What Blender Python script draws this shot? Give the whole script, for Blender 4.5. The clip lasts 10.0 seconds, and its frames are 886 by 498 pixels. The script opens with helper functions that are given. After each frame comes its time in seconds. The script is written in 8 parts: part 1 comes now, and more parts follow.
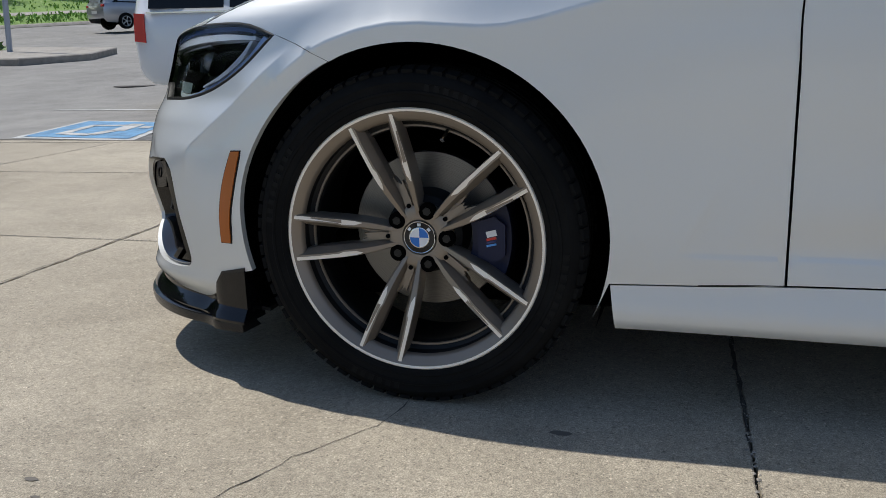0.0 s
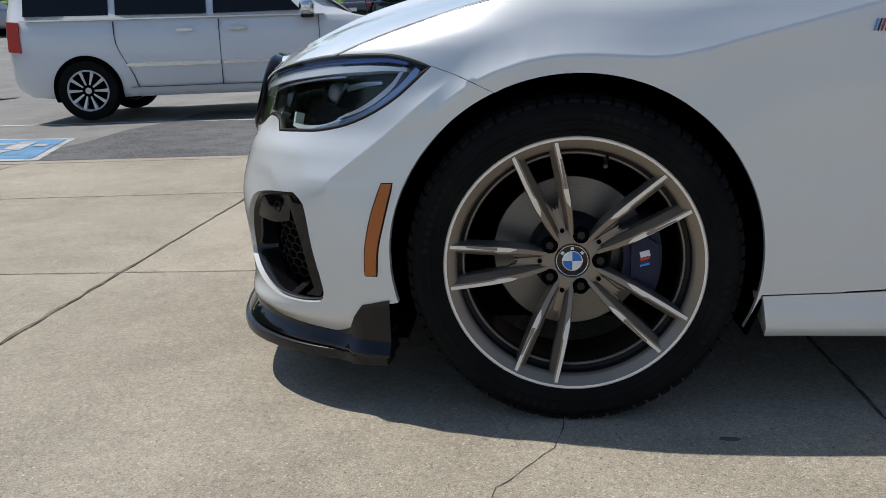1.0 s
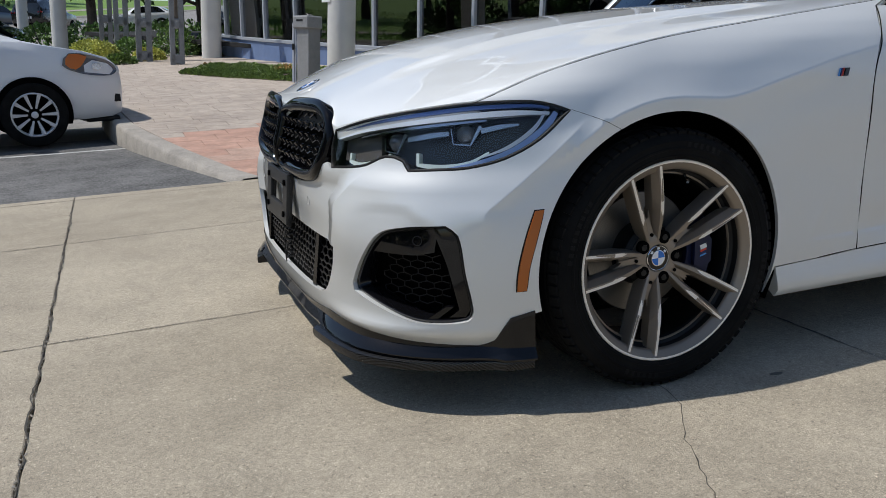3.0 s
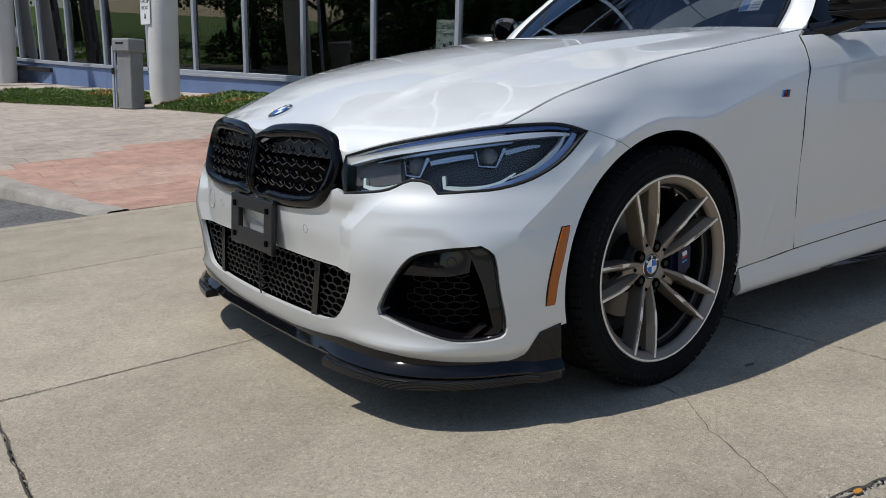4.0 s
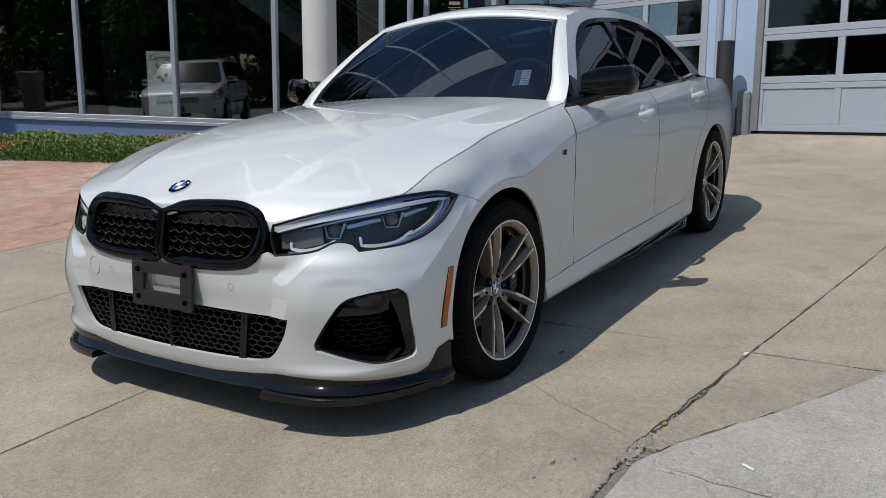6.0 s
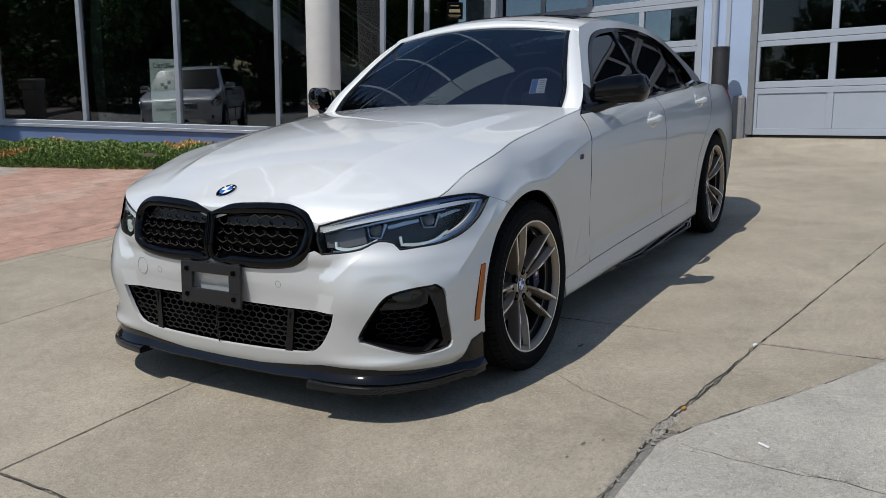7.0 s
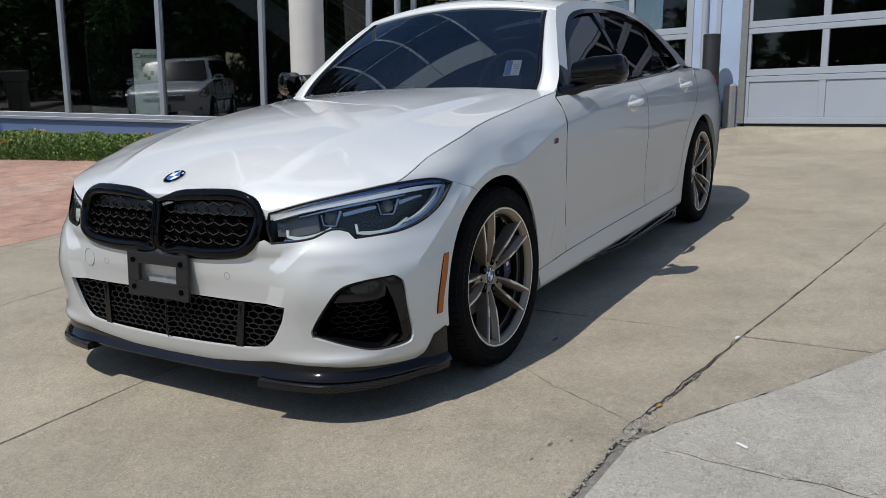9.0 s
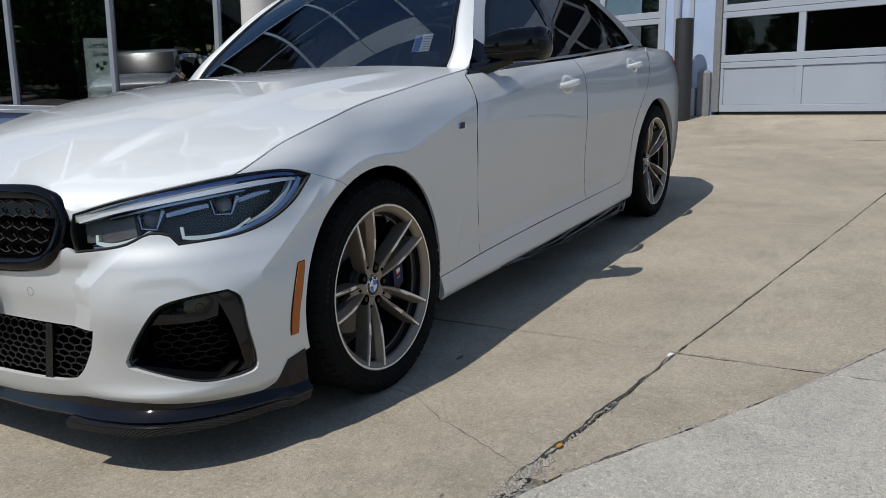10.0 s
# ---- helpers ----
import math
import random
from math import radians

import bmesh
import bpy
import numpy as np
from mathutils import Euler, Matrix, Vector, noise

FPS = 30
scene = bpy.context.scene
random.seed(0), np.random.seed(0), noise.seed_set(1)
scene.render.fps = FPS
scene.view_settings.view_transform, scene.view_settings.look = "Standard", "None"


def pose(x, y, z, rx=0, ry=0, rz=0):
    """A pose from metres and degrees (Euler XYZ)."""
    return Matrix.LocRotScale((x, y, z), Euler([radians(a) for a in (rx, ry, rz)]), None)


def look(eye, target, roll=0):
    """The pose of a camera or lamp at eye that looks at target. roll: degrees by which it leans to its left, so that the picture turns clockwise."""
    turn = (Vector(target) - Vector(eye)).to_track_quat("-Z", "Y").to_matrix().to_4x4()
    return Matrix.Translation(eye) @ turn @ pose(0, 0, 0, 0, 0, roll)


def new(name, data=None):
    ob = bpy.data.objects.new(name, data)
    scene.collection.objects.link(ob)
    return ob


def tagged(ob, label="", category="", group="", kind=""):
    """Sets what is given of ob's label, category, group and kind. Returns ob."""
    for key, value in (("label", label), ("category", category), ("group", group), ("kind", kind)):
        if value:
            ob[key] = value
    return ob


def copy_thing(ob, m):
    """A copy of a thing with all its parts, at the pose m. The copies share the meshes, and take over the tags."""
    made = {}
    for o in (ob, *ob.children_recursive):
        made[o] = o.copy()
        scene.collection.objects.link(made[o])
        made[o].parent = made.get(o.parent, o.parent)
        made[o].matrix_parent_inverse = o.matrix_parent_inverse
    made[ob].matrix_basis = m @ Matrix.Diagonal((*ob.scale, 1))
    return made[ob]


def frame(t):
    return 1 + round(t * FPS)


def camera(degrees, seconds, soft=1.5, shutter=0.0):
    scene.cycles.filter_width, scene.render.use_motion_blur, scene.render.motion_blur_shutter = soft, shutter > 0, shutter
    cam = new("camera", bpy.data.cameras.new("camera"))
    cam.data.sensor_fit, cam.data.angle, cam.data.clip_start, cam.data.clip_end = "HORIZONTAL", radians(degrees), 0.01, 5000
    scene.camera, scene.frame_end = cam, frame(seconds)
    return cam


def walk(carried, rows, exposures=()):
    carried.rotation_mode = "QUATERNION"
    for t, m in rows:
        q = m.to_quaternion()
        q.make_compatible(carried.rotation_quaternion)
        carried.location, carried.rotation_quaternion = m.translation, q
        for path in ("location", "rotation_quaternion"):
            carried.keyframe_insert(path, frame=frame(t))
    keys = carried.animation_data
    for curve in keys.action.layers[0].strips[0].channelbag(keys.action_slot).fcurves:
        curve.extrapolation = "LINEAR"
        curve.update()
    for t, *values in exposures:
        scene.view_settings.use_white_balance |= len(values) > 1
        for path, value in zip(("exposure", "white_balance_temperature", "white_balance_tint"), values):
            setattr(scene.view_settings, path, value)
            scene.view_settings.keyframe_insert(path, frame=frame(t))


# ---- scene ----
# The apron in front of the building falls away from it; the site is laid out on the
# apron's own plane (x backwards along the car, y to its right) and tilted as one.
UP = Vector((0.078, -0.010, 1.0)).normalized()      # true upright, in the apron's frame
SITE = UP.rotation_difference(Vector((0, 0, 1))).to_matrix().to_4x4()

cam = camera(57.2, 10.0, soft=0.6)
PATH = [
    (0, (0.464, -2.352, 0.705), (-0.056, -0.484, 0.211), -1.4),
    (0.5, (0.168, -2.395, 0.733), (-0.233, -0.501, 0.232), -1.9),
    (1, (-0.106, -2.465, 0.775), (-0.294, -0.538, 0.276), -2.0),
    (1.5, (-0.347, -2.526, 0.833), (-0.289, -0.591, 0.331), -2.1),
    (2, (-0.635, -2.594, 0.844), (-0.339, -0.678, 0.351), -2.0),
    (2.5, (-0.951, -2.611, 0.879), (-0.444, -0.739, 0.393), -2.1),
    (2.7, (-1.076, -2.582, 0.882), (-0.485, -0.734, 0.395), -2.2),
    (3.8, (-1.659, -2.359, 0.868), (-0.607, -0.718, 0.422), -2.1),
    (4, (-1.73, -2.3, 0.9), (-0.601, -0.71, 0.455), -2.2),
    (4.5, (-1.901, -2.216, 1.036), (-0.622, -0.747, 0.582), -2.4),
    (5, (-2.135, -2.195, 1.078), (-0.687, -0.895, 0.613), -2.4),
    (5.5, (-2.349, -2.246, 1.108), (-0.76, -1.125, 0.641), -2.3),
    (5.7, (-2.427, -2.279, 1.122), (-0.811, -1.19, 0.67), -2.5),
    (6.8, (-2.744, -2.263, 1.165), (-1.094, -1.218, 0.738), -2.8),
    (7, (-2.774, -2.26, 1.168), (-1.124, -1.214, 0.741), -2.9),
    (7.5, (-2.828, -2.248, 1.174), (-1.177, -1.204, 0.744), -2.9),
    (8, (-2.83, -2.239, 1.167), (-1.18, -1.194, 0.736), -3.0),
    (8.5, (-2.765, -2.248, 1.144), (-1.115, -1.204, 0.709), -3.0),
    (9, (-2.573, -2.271, 1.11), (-0.921, -1.234, 0.666), -3.1),
    (9.5, (-2.306, -2.331, 1.071), (-0.65, -1.301, 0.625), -3.2),
    (10, (-1.976, -2.334, 1.017), (-0.317, -1.316, 0.556), -3.4),
]
walk(cam, [(t, SITE @ look(eye, target, roll)) for t, eye, target, roll in PATH],
     [(0.0, 0.25), (1.5, 0.18), (2.5, 0.12), (4.5, 0.03), (5.5, -0.05), (7.5, -0.03), (10.0, 0.0)])
scene.view_settings.exposure = 0.0

# ---- light ----
TO_SUN = (SITE.to_3x3() @ Vector((-0.50, 0.18, 1.0))).normalized()
SUN_EL = math.asin(TO_SUN.z)
SUN_AZ = math.atan2(TO_SUN.x, TO_SUN.y)
world = bpy.data.worlds.new("sky")
scene.world = world
world.use_nodes = True
wn = world.node_tree
sky = wn.nodes.new("ShaderNodeTexSky")
sky.sky_type, sky.sun_disc = "NISHITA", False
sky.sun_elevation, sky.sun_rotation = SUN_EL, SUN_AZ
sky.air_density, sky.dust_density, sky.ozone_density = 1.0, 0.4, 2.0
wn.links.new(sky.outputs[0], wn.nodes["Background"].inputs[0])
wn.nodes["Background"].inputs[1].default_value = 0.106
sun = new("sun", bpy.data.lights.new("sun", "SUN"))
sun.data.energy, sun.data.angle, sun.data.color = 3.35, radians(0.53), (1.0, 0.97, 0.92)
sun.matrix_world = look(TO_SUN * 30, (0, 0, 0))


# ---- materials ----
def mat(name, color, rough=0.5, metal=0.0, **more):
    m = bpy.data.materials.new(name)
    m.use_nodes = True
    b = m.node_tree.nodes["Principled BSDF"]
    b.inputs["Base Color"].default_value = (*color, 1)
    b.inputs["Roughness"].default_value = rough
    b.inputs["Metallic"].default_value = metal
    for k, v in more.items():
        b.inputs[k.replace("_", " ")].default_value = v
    return m


class Nodes:
    """Short hand for a material's node tree."""

    def __init__(self, m):
        self.t = m.node_tree
        self.b = self.t.nodes["Principled BSDF"]
        self.co = self.t.nodes.new("ShaderNodeTexCoord").outputs["Object"]

    def n(self, kind, **props):
        node = self.t.nodes.new("ShaderNode" + kind)
        if "operation" in props:
            node.operation = props["operation"]
        if "data_type" in props:
            node.data_type, node.blend_type = props["data_type"], props["blend_type"]
        if "feature" in props:
            node.feature = props["feature"]
        if "noise_dimensions" in props:
            node.noise_dimensions = props["noise_dimensions"]
        if "wave_type" in props:
            node.wave_type, node.bands_direction = props["wave_type"], props["bands_direction"]
        return node

    def link(self, a, b):
        self.t.links.new(a, b)

    def noise(self, scale, detail=4.0, rough=0.55, co=None):
        t = self.n("TexNoise")
        t.inputs["Scale"].default_value, t.inputs["Detail"].default_value, t.inputs["Roughness"].default_value = scale, detail, rough
        self.link(co or self.co, t.inputs["Vector"])
        return t.outputs["Fac"]

    def ramp(self, fac, stops):
        r = self.n("ValToRGB")
        els = r.color_ramp.elements
        while len(els) < len(stops):
            els.new(0.5)
        for e, (p, c) in zip(els, stops):
            e.position, e.color = p, (c if len(c) == 4 else (*c, 1)) if not isinstance(c, float) else (c, c, c, 1)
        self.link(fac, r.inputs[0])
        return r.outputs[0]

    def mix(self, fac, a, b, mode="MIX"):
        m = self.n("Mix", data_type="RGBA", blend_type=mode)
        for v, s in ((fac, m.inputs[0]), (a, m.inputs[6]), (b, m.inputs[7])):
            if isinstance(v, (int, float)):
                s.default_value = v if s.type == "VALUE" else (v, v, v, 1)
            elif isinstance(v, tuple):
                s.default_value = v if len(v) == 4 else (*v, 1)
            else:
                self.link(v, s)
        return m.outputs[2]

    def math(self, op, a, b=0.0):
        m = self.n("Math", operation=op)
        for v, s in ((a, m.inputs[0]), (b, m.inputs[1])):
            if isinstance(v, (int, float)):
                s.default_value = v
            else:
                self.link(v, s)
        return m.outputs[0]

    def bump(self, h, strength=0.3, dist=0.01):
        b = self.n("Bump")
        b.inputs["Strength"].default_value, b.inputs["Distance"].default_value = strength, dist
        self.link(h, b.inputs["Height"])
        self.link(b.outputs[0], self.b.inputs["Normal"])

    def random(self):
        return self.n("ObjectInfo").outputs["Random"]

    def color(self, c):
        self.link(c, self.b.inputs["Base Color"])

    def rough(self, r):
        self.link(r, self.b.inputs["Roughness"])


def speckled(name, lo, hi, speck, rough=0.85, big=0.9, grain=60.0, bump=0.25, stain=0.35):
    """Mineral surface: broad stains, mid mottling and fine aggregate."""
    m = mat(name, hi, rough)
    k = Nodes(m)
    base = k.ramp(k.noise(big, 5, 0.6), [(0.3, lo), (0.7, hi)])
    blot = k.ramp(k.noise(big * 5.3, 6, 0.65), [(0.32, 1.0 - stain), (0.6, 1.0)])
    base = k.mix(1.0, base, blot, "MULTIPLY")
    v = k.n("TexVoronoi")
    v.inputs["Scale"].default_value = grain * 2.2
    k.link(k.co, v.inputs["Vector"])
    g = k.ramp(v.outputs["Color"], [(0.25, 0.0), (0.85, 1.0)])
    fine = k.noise(grain * 3.5, 3, 0.7)
    base = k.mix(k.math("MULTIPLY", g, 0.34), base, speck)
    base = k.mix(1.0, base, k.ramp(fine, [(0.3, 0.66), (0.62, 1.12)]), "MULTIPLY")
    per = k.ramp(k.random(), [(0.0, 0.93), (1.0, 1.05)])
    base = k.mix(1.0, base, per, "MULTIPLY")
    k.color(base)
    k.bump(fine, bump, 0.003)
    return m


def weathered(name, lo, hi, crazed=0.5, brush=0.5):
    """Old broomed concrete: broad stains, brush lines, hairline crazing, pits and grains."""
    m = mat(name, hi, 0.9)
    k = Nodes(m)
    base = k.ramp(k.noise(0.7, 6, 0.62), [(0.3, lo), (0.68, hi)])
    base = k.mix(1.0, base, k.ramp(k.noise(3.1, 7, 0.68), [(0.3, 0.80), (0.5, 0.96), (0.7, 1.06)]), "MULTIPLY")
    base = k.mix(1.0, base, k.ramp(k.noise(17, 5, 0.7), [(0.3, 0.92), (0.65, 1.04)]), "MULTIPLY")
    base = k.mix(1.0, base, k.ramp(k.noise(64, 3, 0.7), [(0.3, 0.86), (0.5, 1.0), (0.7, 1.10)]), "MULTIPLY")
    # brush lines across the slab
    mp = k.n("Mapping")
    mp.inputs["Scale"].default_value = (7.0, 190.0, 1.0)
    k.link(k.co, mp.inputs["Vector"])
    lines = k.noise(1.0, 3, 0.6, mp.outputs[0])
    base = k.mix(brush, base, k.mix(1.0, base, k.ramp(lines, [(0.32, 0.72), (0.62, 1.10)]), "MULTIPLY"))
    # crazing: warped cell borders, only in places
    warp = k.n("TexNoise")
    warp.inputs["Scale"].default_value, warp.inputs["Detail"].default_value = 30, 3
    k.link(k.co, warp.inputs["Vector"])
    wv = k.n("VectorMath", operation="MULTIPLY_ADD")
    k.link(warp.outputs["Color"], wv.inputs[0])
    wv.inputs[1].default_value = (0.02, 0.02, 0.0)
    k.link(k.co, wv.inputs[2])
    v = k.n("TexVoronoi", feature="DISTANCE_TO_EDGE")
    v.inputs["Scale"].default_value = 46
    k.link(wv.outputs[0], v.inputs["Vector"])
    hair = k.ramp(v.outputs["Distance"], [(0.0, 1.0), (0.07, 0.0)])
    where = k.ramp(k.noise(2.3, 4, 0.6), [(0.42, 0.15), (0.62, 1.0)])
    fac = k.math("MULTIPLY", k.math("MULTIPLY", hair, where), crazed)
    base = k.mix(fac, base, tuple(c * 0.42 for c in lo))
    # pits and grains
    pits = k.ramp(k.noise(85, 2, 0.5), [(0.27, 1.0), (0.335, 0.0)])
    base = k.mix(k.math("MULTIPLY", pits, 0.6), base, tuple(c * 0.3 for c in lo))
    # pale and dark stones showing at the worn surface
    fl = k.n("TexVoronoi")
    fl.inputs["Scale"].default_value = 105
    k.link(wv.outputs[0], fl.inputs["Vector"])
    spot = k.ramp(fl.outputs["Distance"], [(0.16, 1.0), (0.34, 0.0)])
    base = k.mix(k.math("MULTIPLY", spot, k.ramp(fl.outputs["Color"], [(0.62, 0.0), (0.66, 0.5)])), base, tuple(min(0.8, c * 1.55) for c in hi))
    base = k.mix(k.math("MULTIPLY", spot, k.ramp(fl.outputs["Color"], [(0.30, 0.6), (0.34, 0.0)])), base, tuple(c * 0.35 for c in lo))
    vg = k.n("TexVoronoi")
    vg.inputs["Scale"].default_value = 190
    k.link(k.co, vg.inputs["Vector"])
    base = k.mix(1.0, base, k.ramp(vg.outputs["Color"], [(0.15, 0.86), (0.5, 1.0), (0.85, 1.13)]), "MULTIPLY")
    fine = k.noise(330, 3, 0.75)
    base = k.mix(1.0, base, k.ramp(fine, [(0.28, 0.40), (0.5, 0.98), (0.68, 1.5)]), "MULTIPLY")
    base = k.mix(1.0, base, k.ramp(k.random(), [(0.0, 0.93), (1.0, 1.05)]), "MULTIPLY")
    k.color(base)
    h = k.math("SUBTRACT", k.math("ADD", fine, k.math("MULTIPLY", lines, 0.6)), k.math("MULTIPLY", fac, 0.9))
    k.bump(h, 0.5, 0.005)
    return m


M = {}
M["concrete"] = weathered("concrete", (0.335, 0.288, 0.216), (0.455, 0.398, 0.305), 0.22, 0.12)
M["new_concrete"] = weathered("pale_concrete", (0.42, 0.392, 0.335), (0.50, 0.47, 0.405), 0.25, 0.10)
M["asphalt"] = speckled("asphalt", (0.19, 0.18, 0.165), (0.29, 0.275, 0.25), (0.38, 0.37, 0.35), 0.9, 0.35, 50, 0.5, 0.3)
M["asphalt_dark"] = speckled("newer_dark_asphalt", (0.05, 0.05, 0.05), (0.17, 0.167, 0.16), (0.32, 0.31, 0.30), 0.9, 0.6, 30, 0.8, 0.6)
M["kerb"] = speckled("kerb_concrete", (0.3, 0.27, 0.23), (0.4, 0.36, 0.31), (0.5, 0.48, 0.44), 0.88)
M["pave_red"] = speckled("red_stamped_concrete", (0.42, 0.235, 0.17), (0.56, 0.335, 0.245), (0.5, 0.36, 0.3), 0.85, 1.2, 40)
M["pave_pink"] = speckled("faded_red_stamped_concrete", (0.46, 0.29, 0.215), (0.56, 0.37, 0.285), (0.54, 0.42, 0.35), 0.85, 1.2, 40)
M["pave_buff"] = speckled("buff_stamped_concrete", (0.37, 0.30, 0.24), (0.49, 0.41, 0.335), (0.52, 0.48, 0.44), 0.85, 1.2, 40)
M["joint"] = speckled("joint_dirt", (0.045, 0.04, 0.032), (0.12, 0.105, 0.085), (0.2, 0.18, 0.15), 0.95, 3.0)
M["filler"] = speckled("joint_mortar", (0.17, 0.16, 0.14), (0.25, 0.235, 0.205), (0.3, 0.28, 0.25), 0.9, 5.0)
M["grit"] = speckled("joint_grit", (0.25, 0.225, 0.185), (0.42, 0.38, 0.32), (0.5, 0.47, 0.42), 0.95, 6.0)
M["crack"] = speckled("crack_dirt", (0.035, 0.03, 0.025), (0.09, 0.08, 0.065), (0.14, 0.13, 0.11), 0.95)
M["paint_white"] = speckled("road_paint_white", (0.5, 0.5, 0.48), (0.66, 0.66, 0.64), (0.3, 0.3, 0.3), 0.8, stain=0.5)
M["paint_blue"] = speckled("road_paint_blue", (0.09, 0.26, 0.46), (0.13, 0.35, 0.58), (0.3, 0.4, 0.5), 0.8, stain=0.5)
M["soil"] = speckled("bark_mulch", (0.05, 0.035, 0.025), (0.1, 0.07, 0.05), (0.14, 0.1, 0.07), 0.95, 3)
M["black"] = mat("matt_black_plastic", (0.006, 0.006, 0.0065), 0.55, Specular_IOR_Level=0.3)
M["gloss_black"] = mat("gloss_black", (0.004, 0.004, 0.005), 0.05, Specular_IOR_Level=0.42)
# near-black that stands in for shade in cavities; bracket screws use it too
M["void"] = mat("cavity_shade_black", (0.0012, 0.0012, 0.0012), 0.95, Specular_IOR_Level=0.05)
M["white"] = mat("badge_white", (0.8, 0.8, 0.8), 0.3)


# ---- building blocks ----
def mesh_ob(name, verts, faces, material, parent=None, label="", smooth=True, normals=None, mats=None, slots=None):
    me = bpy.data.meshes.new(name)
    me.from_pydata([tuple(v) for v in verts], [], faces)
    for m in (mats or [material]):
        me.materials.append(m)
    if slots is not None:
        me.polygons.foreach_set("material_index", slots)
    if smooth:
        me.polygons.foreach_set("use_smooth", [True] * len(me.polygons))
    if normals is not None:
        me.normals_split_custom_set_from_vertices([tuple(n) for n in normals])
    me.update()
    ob = new(name, me)
    if parent is not None:
        ob.parent = parent
    if label:
        ob["label"] = label
    return ob


def part(name, bm, material, parent, label="", smooth=False, angle=35):
    """One bmesh as one mesh object under a thing or a part."""
    me = bpy.data.meshes.new(name)
    bm.normal_update()
    if smooth:
        lim = radians(angle)
        for e in bm.edges:
            e.smooth = len(e.link_faces) == 2 and e.calc_face_angle(0) < lim
        for f in bm.faces:
            f.smooth = True
    bm.to_mesh(me)
    bm.free()
    me.materials.append(material)
    ob = new(name, me)
    if parent is not None:
        ob.parent = parent
    if label:
        ob["label"] = label
    return ob


def thing(name, m, label, category, group="", kind=""):
    ob = new(name)
    ob.matrix_world = m
    return tagged(ob, label, category, group, kind)


def b_box(bm, cx, cy, cz, sx, sy, sz, bevel=0.0, rot=None, seg=2):
    r = bmesh.ops.create_cube(bm, size=1.0)
    vs = r["verts"]
    for v in vs:
        v.co = Vector((v.co.x * sx, v.co.y * sy, v.co.z * sz))
    if bevel:
        es = list({e for v in vs for e in v.link_edges})
        out = bmesh.ops.bevel(bm, geom=es, offset=bevel, segments=seg, affect="EDGES", profile=0.5)
        vs = list({v for f in out["faces"] for v in f.verts} | {v for v in vs if v.is_valid})
    m = Matrix.Translation((cx, cy, cz)) @ (rot or Matrix())
    bmesh.ops.transform(bm, matrix=m, verts=[v for v in vs if v.is_valid])
    return bm


def box_bm(*a, **k):
    return b_box(bmesh.new(), *a, **k)


def b_tube(bm, pts, radius, sides=10, closed=False, caps=True):
    """A round bar through points; radius may be a list."""
    pts = [Vector(p) for p in pts]
    n = len(pts)
    rad = radius if isinstance(radius, (list, tuple)) else [radius] * n
    rings, ref = [], None
    for i, p in enumerate(pts):
        a = pts[(i - 1) % n] if (closed or i > 0) else p
        b = pts[(i + 1) % n] if (closed or i < n - 1) else p
        d = (b - a).normalized()
        if ref is None:
            ref = d.orthogonal().normalized()
        ref = (ref - d * ref.dot(d)).normalized()
        o = d.cross(ref)
        rings.append([bm.verts.new(p + (ref * math.cos(q) + o * math.sin(q)) * rad[i])
                      for q in (2 * math.pi * k / sides for k in range(sides))])
    for i in range(n if closed else n - 1):
        r0, r1 = rings[i], rings[(i + 1) % n]
        for k in range(sides):
            bm.faces.new((r0[k], r0[(k + 1) % sides], r1[(k + 1) % sides], r1[k]))
    if caps and not closed:
        bm.faces.new(rings[0][::-1])
        bm.faces.new(rings[-1])
    return bm


def b_lathe(bm, prof, n=64, axis="y", close=False):
    """Turn a profile of (radius, along) about an axis."""
    rows = []
    for k in range(n):
        q = 2 * math.pi * k / n
        c, s = math.cos(q), math.sin(q)
        rows.append([bm.verts.new({"y": (r * c, t, r * s), "z": (r * c, r * s, t), "x": (t, r * c, r * s)}[axis]) for r, t in prof])
    m = len(prof)
    for k in range(n):
        a, b = rows[k], rows[(k + 1) % n]
        for i in range(m if close else m - 1):
            j = (i + 1) % m
            bm.faces.new((a[i], a[j], b[j], b[i]))
    bmesh.ops.recalc_face_normals(bm, faces=bm.faces)
    return bm


def b_prism(bm, poly, y0, y1, plane="xz", bevel=0.0):
    """A flat outline given depth. plane xz: depth along y; xy: along z; yz: along x."""
    def at(a, b, d):
        return {"xz": (a, d, b), "xy": (a, b, d), "yz": (d, a, b)}[plane]
    lo = [bm.verts.new(at(a, b, y0)) for a, b in poly]
    hi = [bm.verts.new(at(a, b, y1)) for a, b in poly]
    fs = [bm.faces.new(lo), bm.faces.new(hi[::-1])]
    n = len(poly)
    for i in range(n):
        fs.append(bm.faces.new((lo[i], hi[i], hi[(i + 1) % n], lo[(i + 1) % n])))
    bmesh.ops.recalc_face_normals(bm, faces=fs)
    if bevel:
        es = list({e for f in fs[1:2] for e in f.edges})
        bmesh.ops.bevel(bm, geom=es, offset=bevel, segments=2, affect="EDGES", profile=0.5)
    return bm


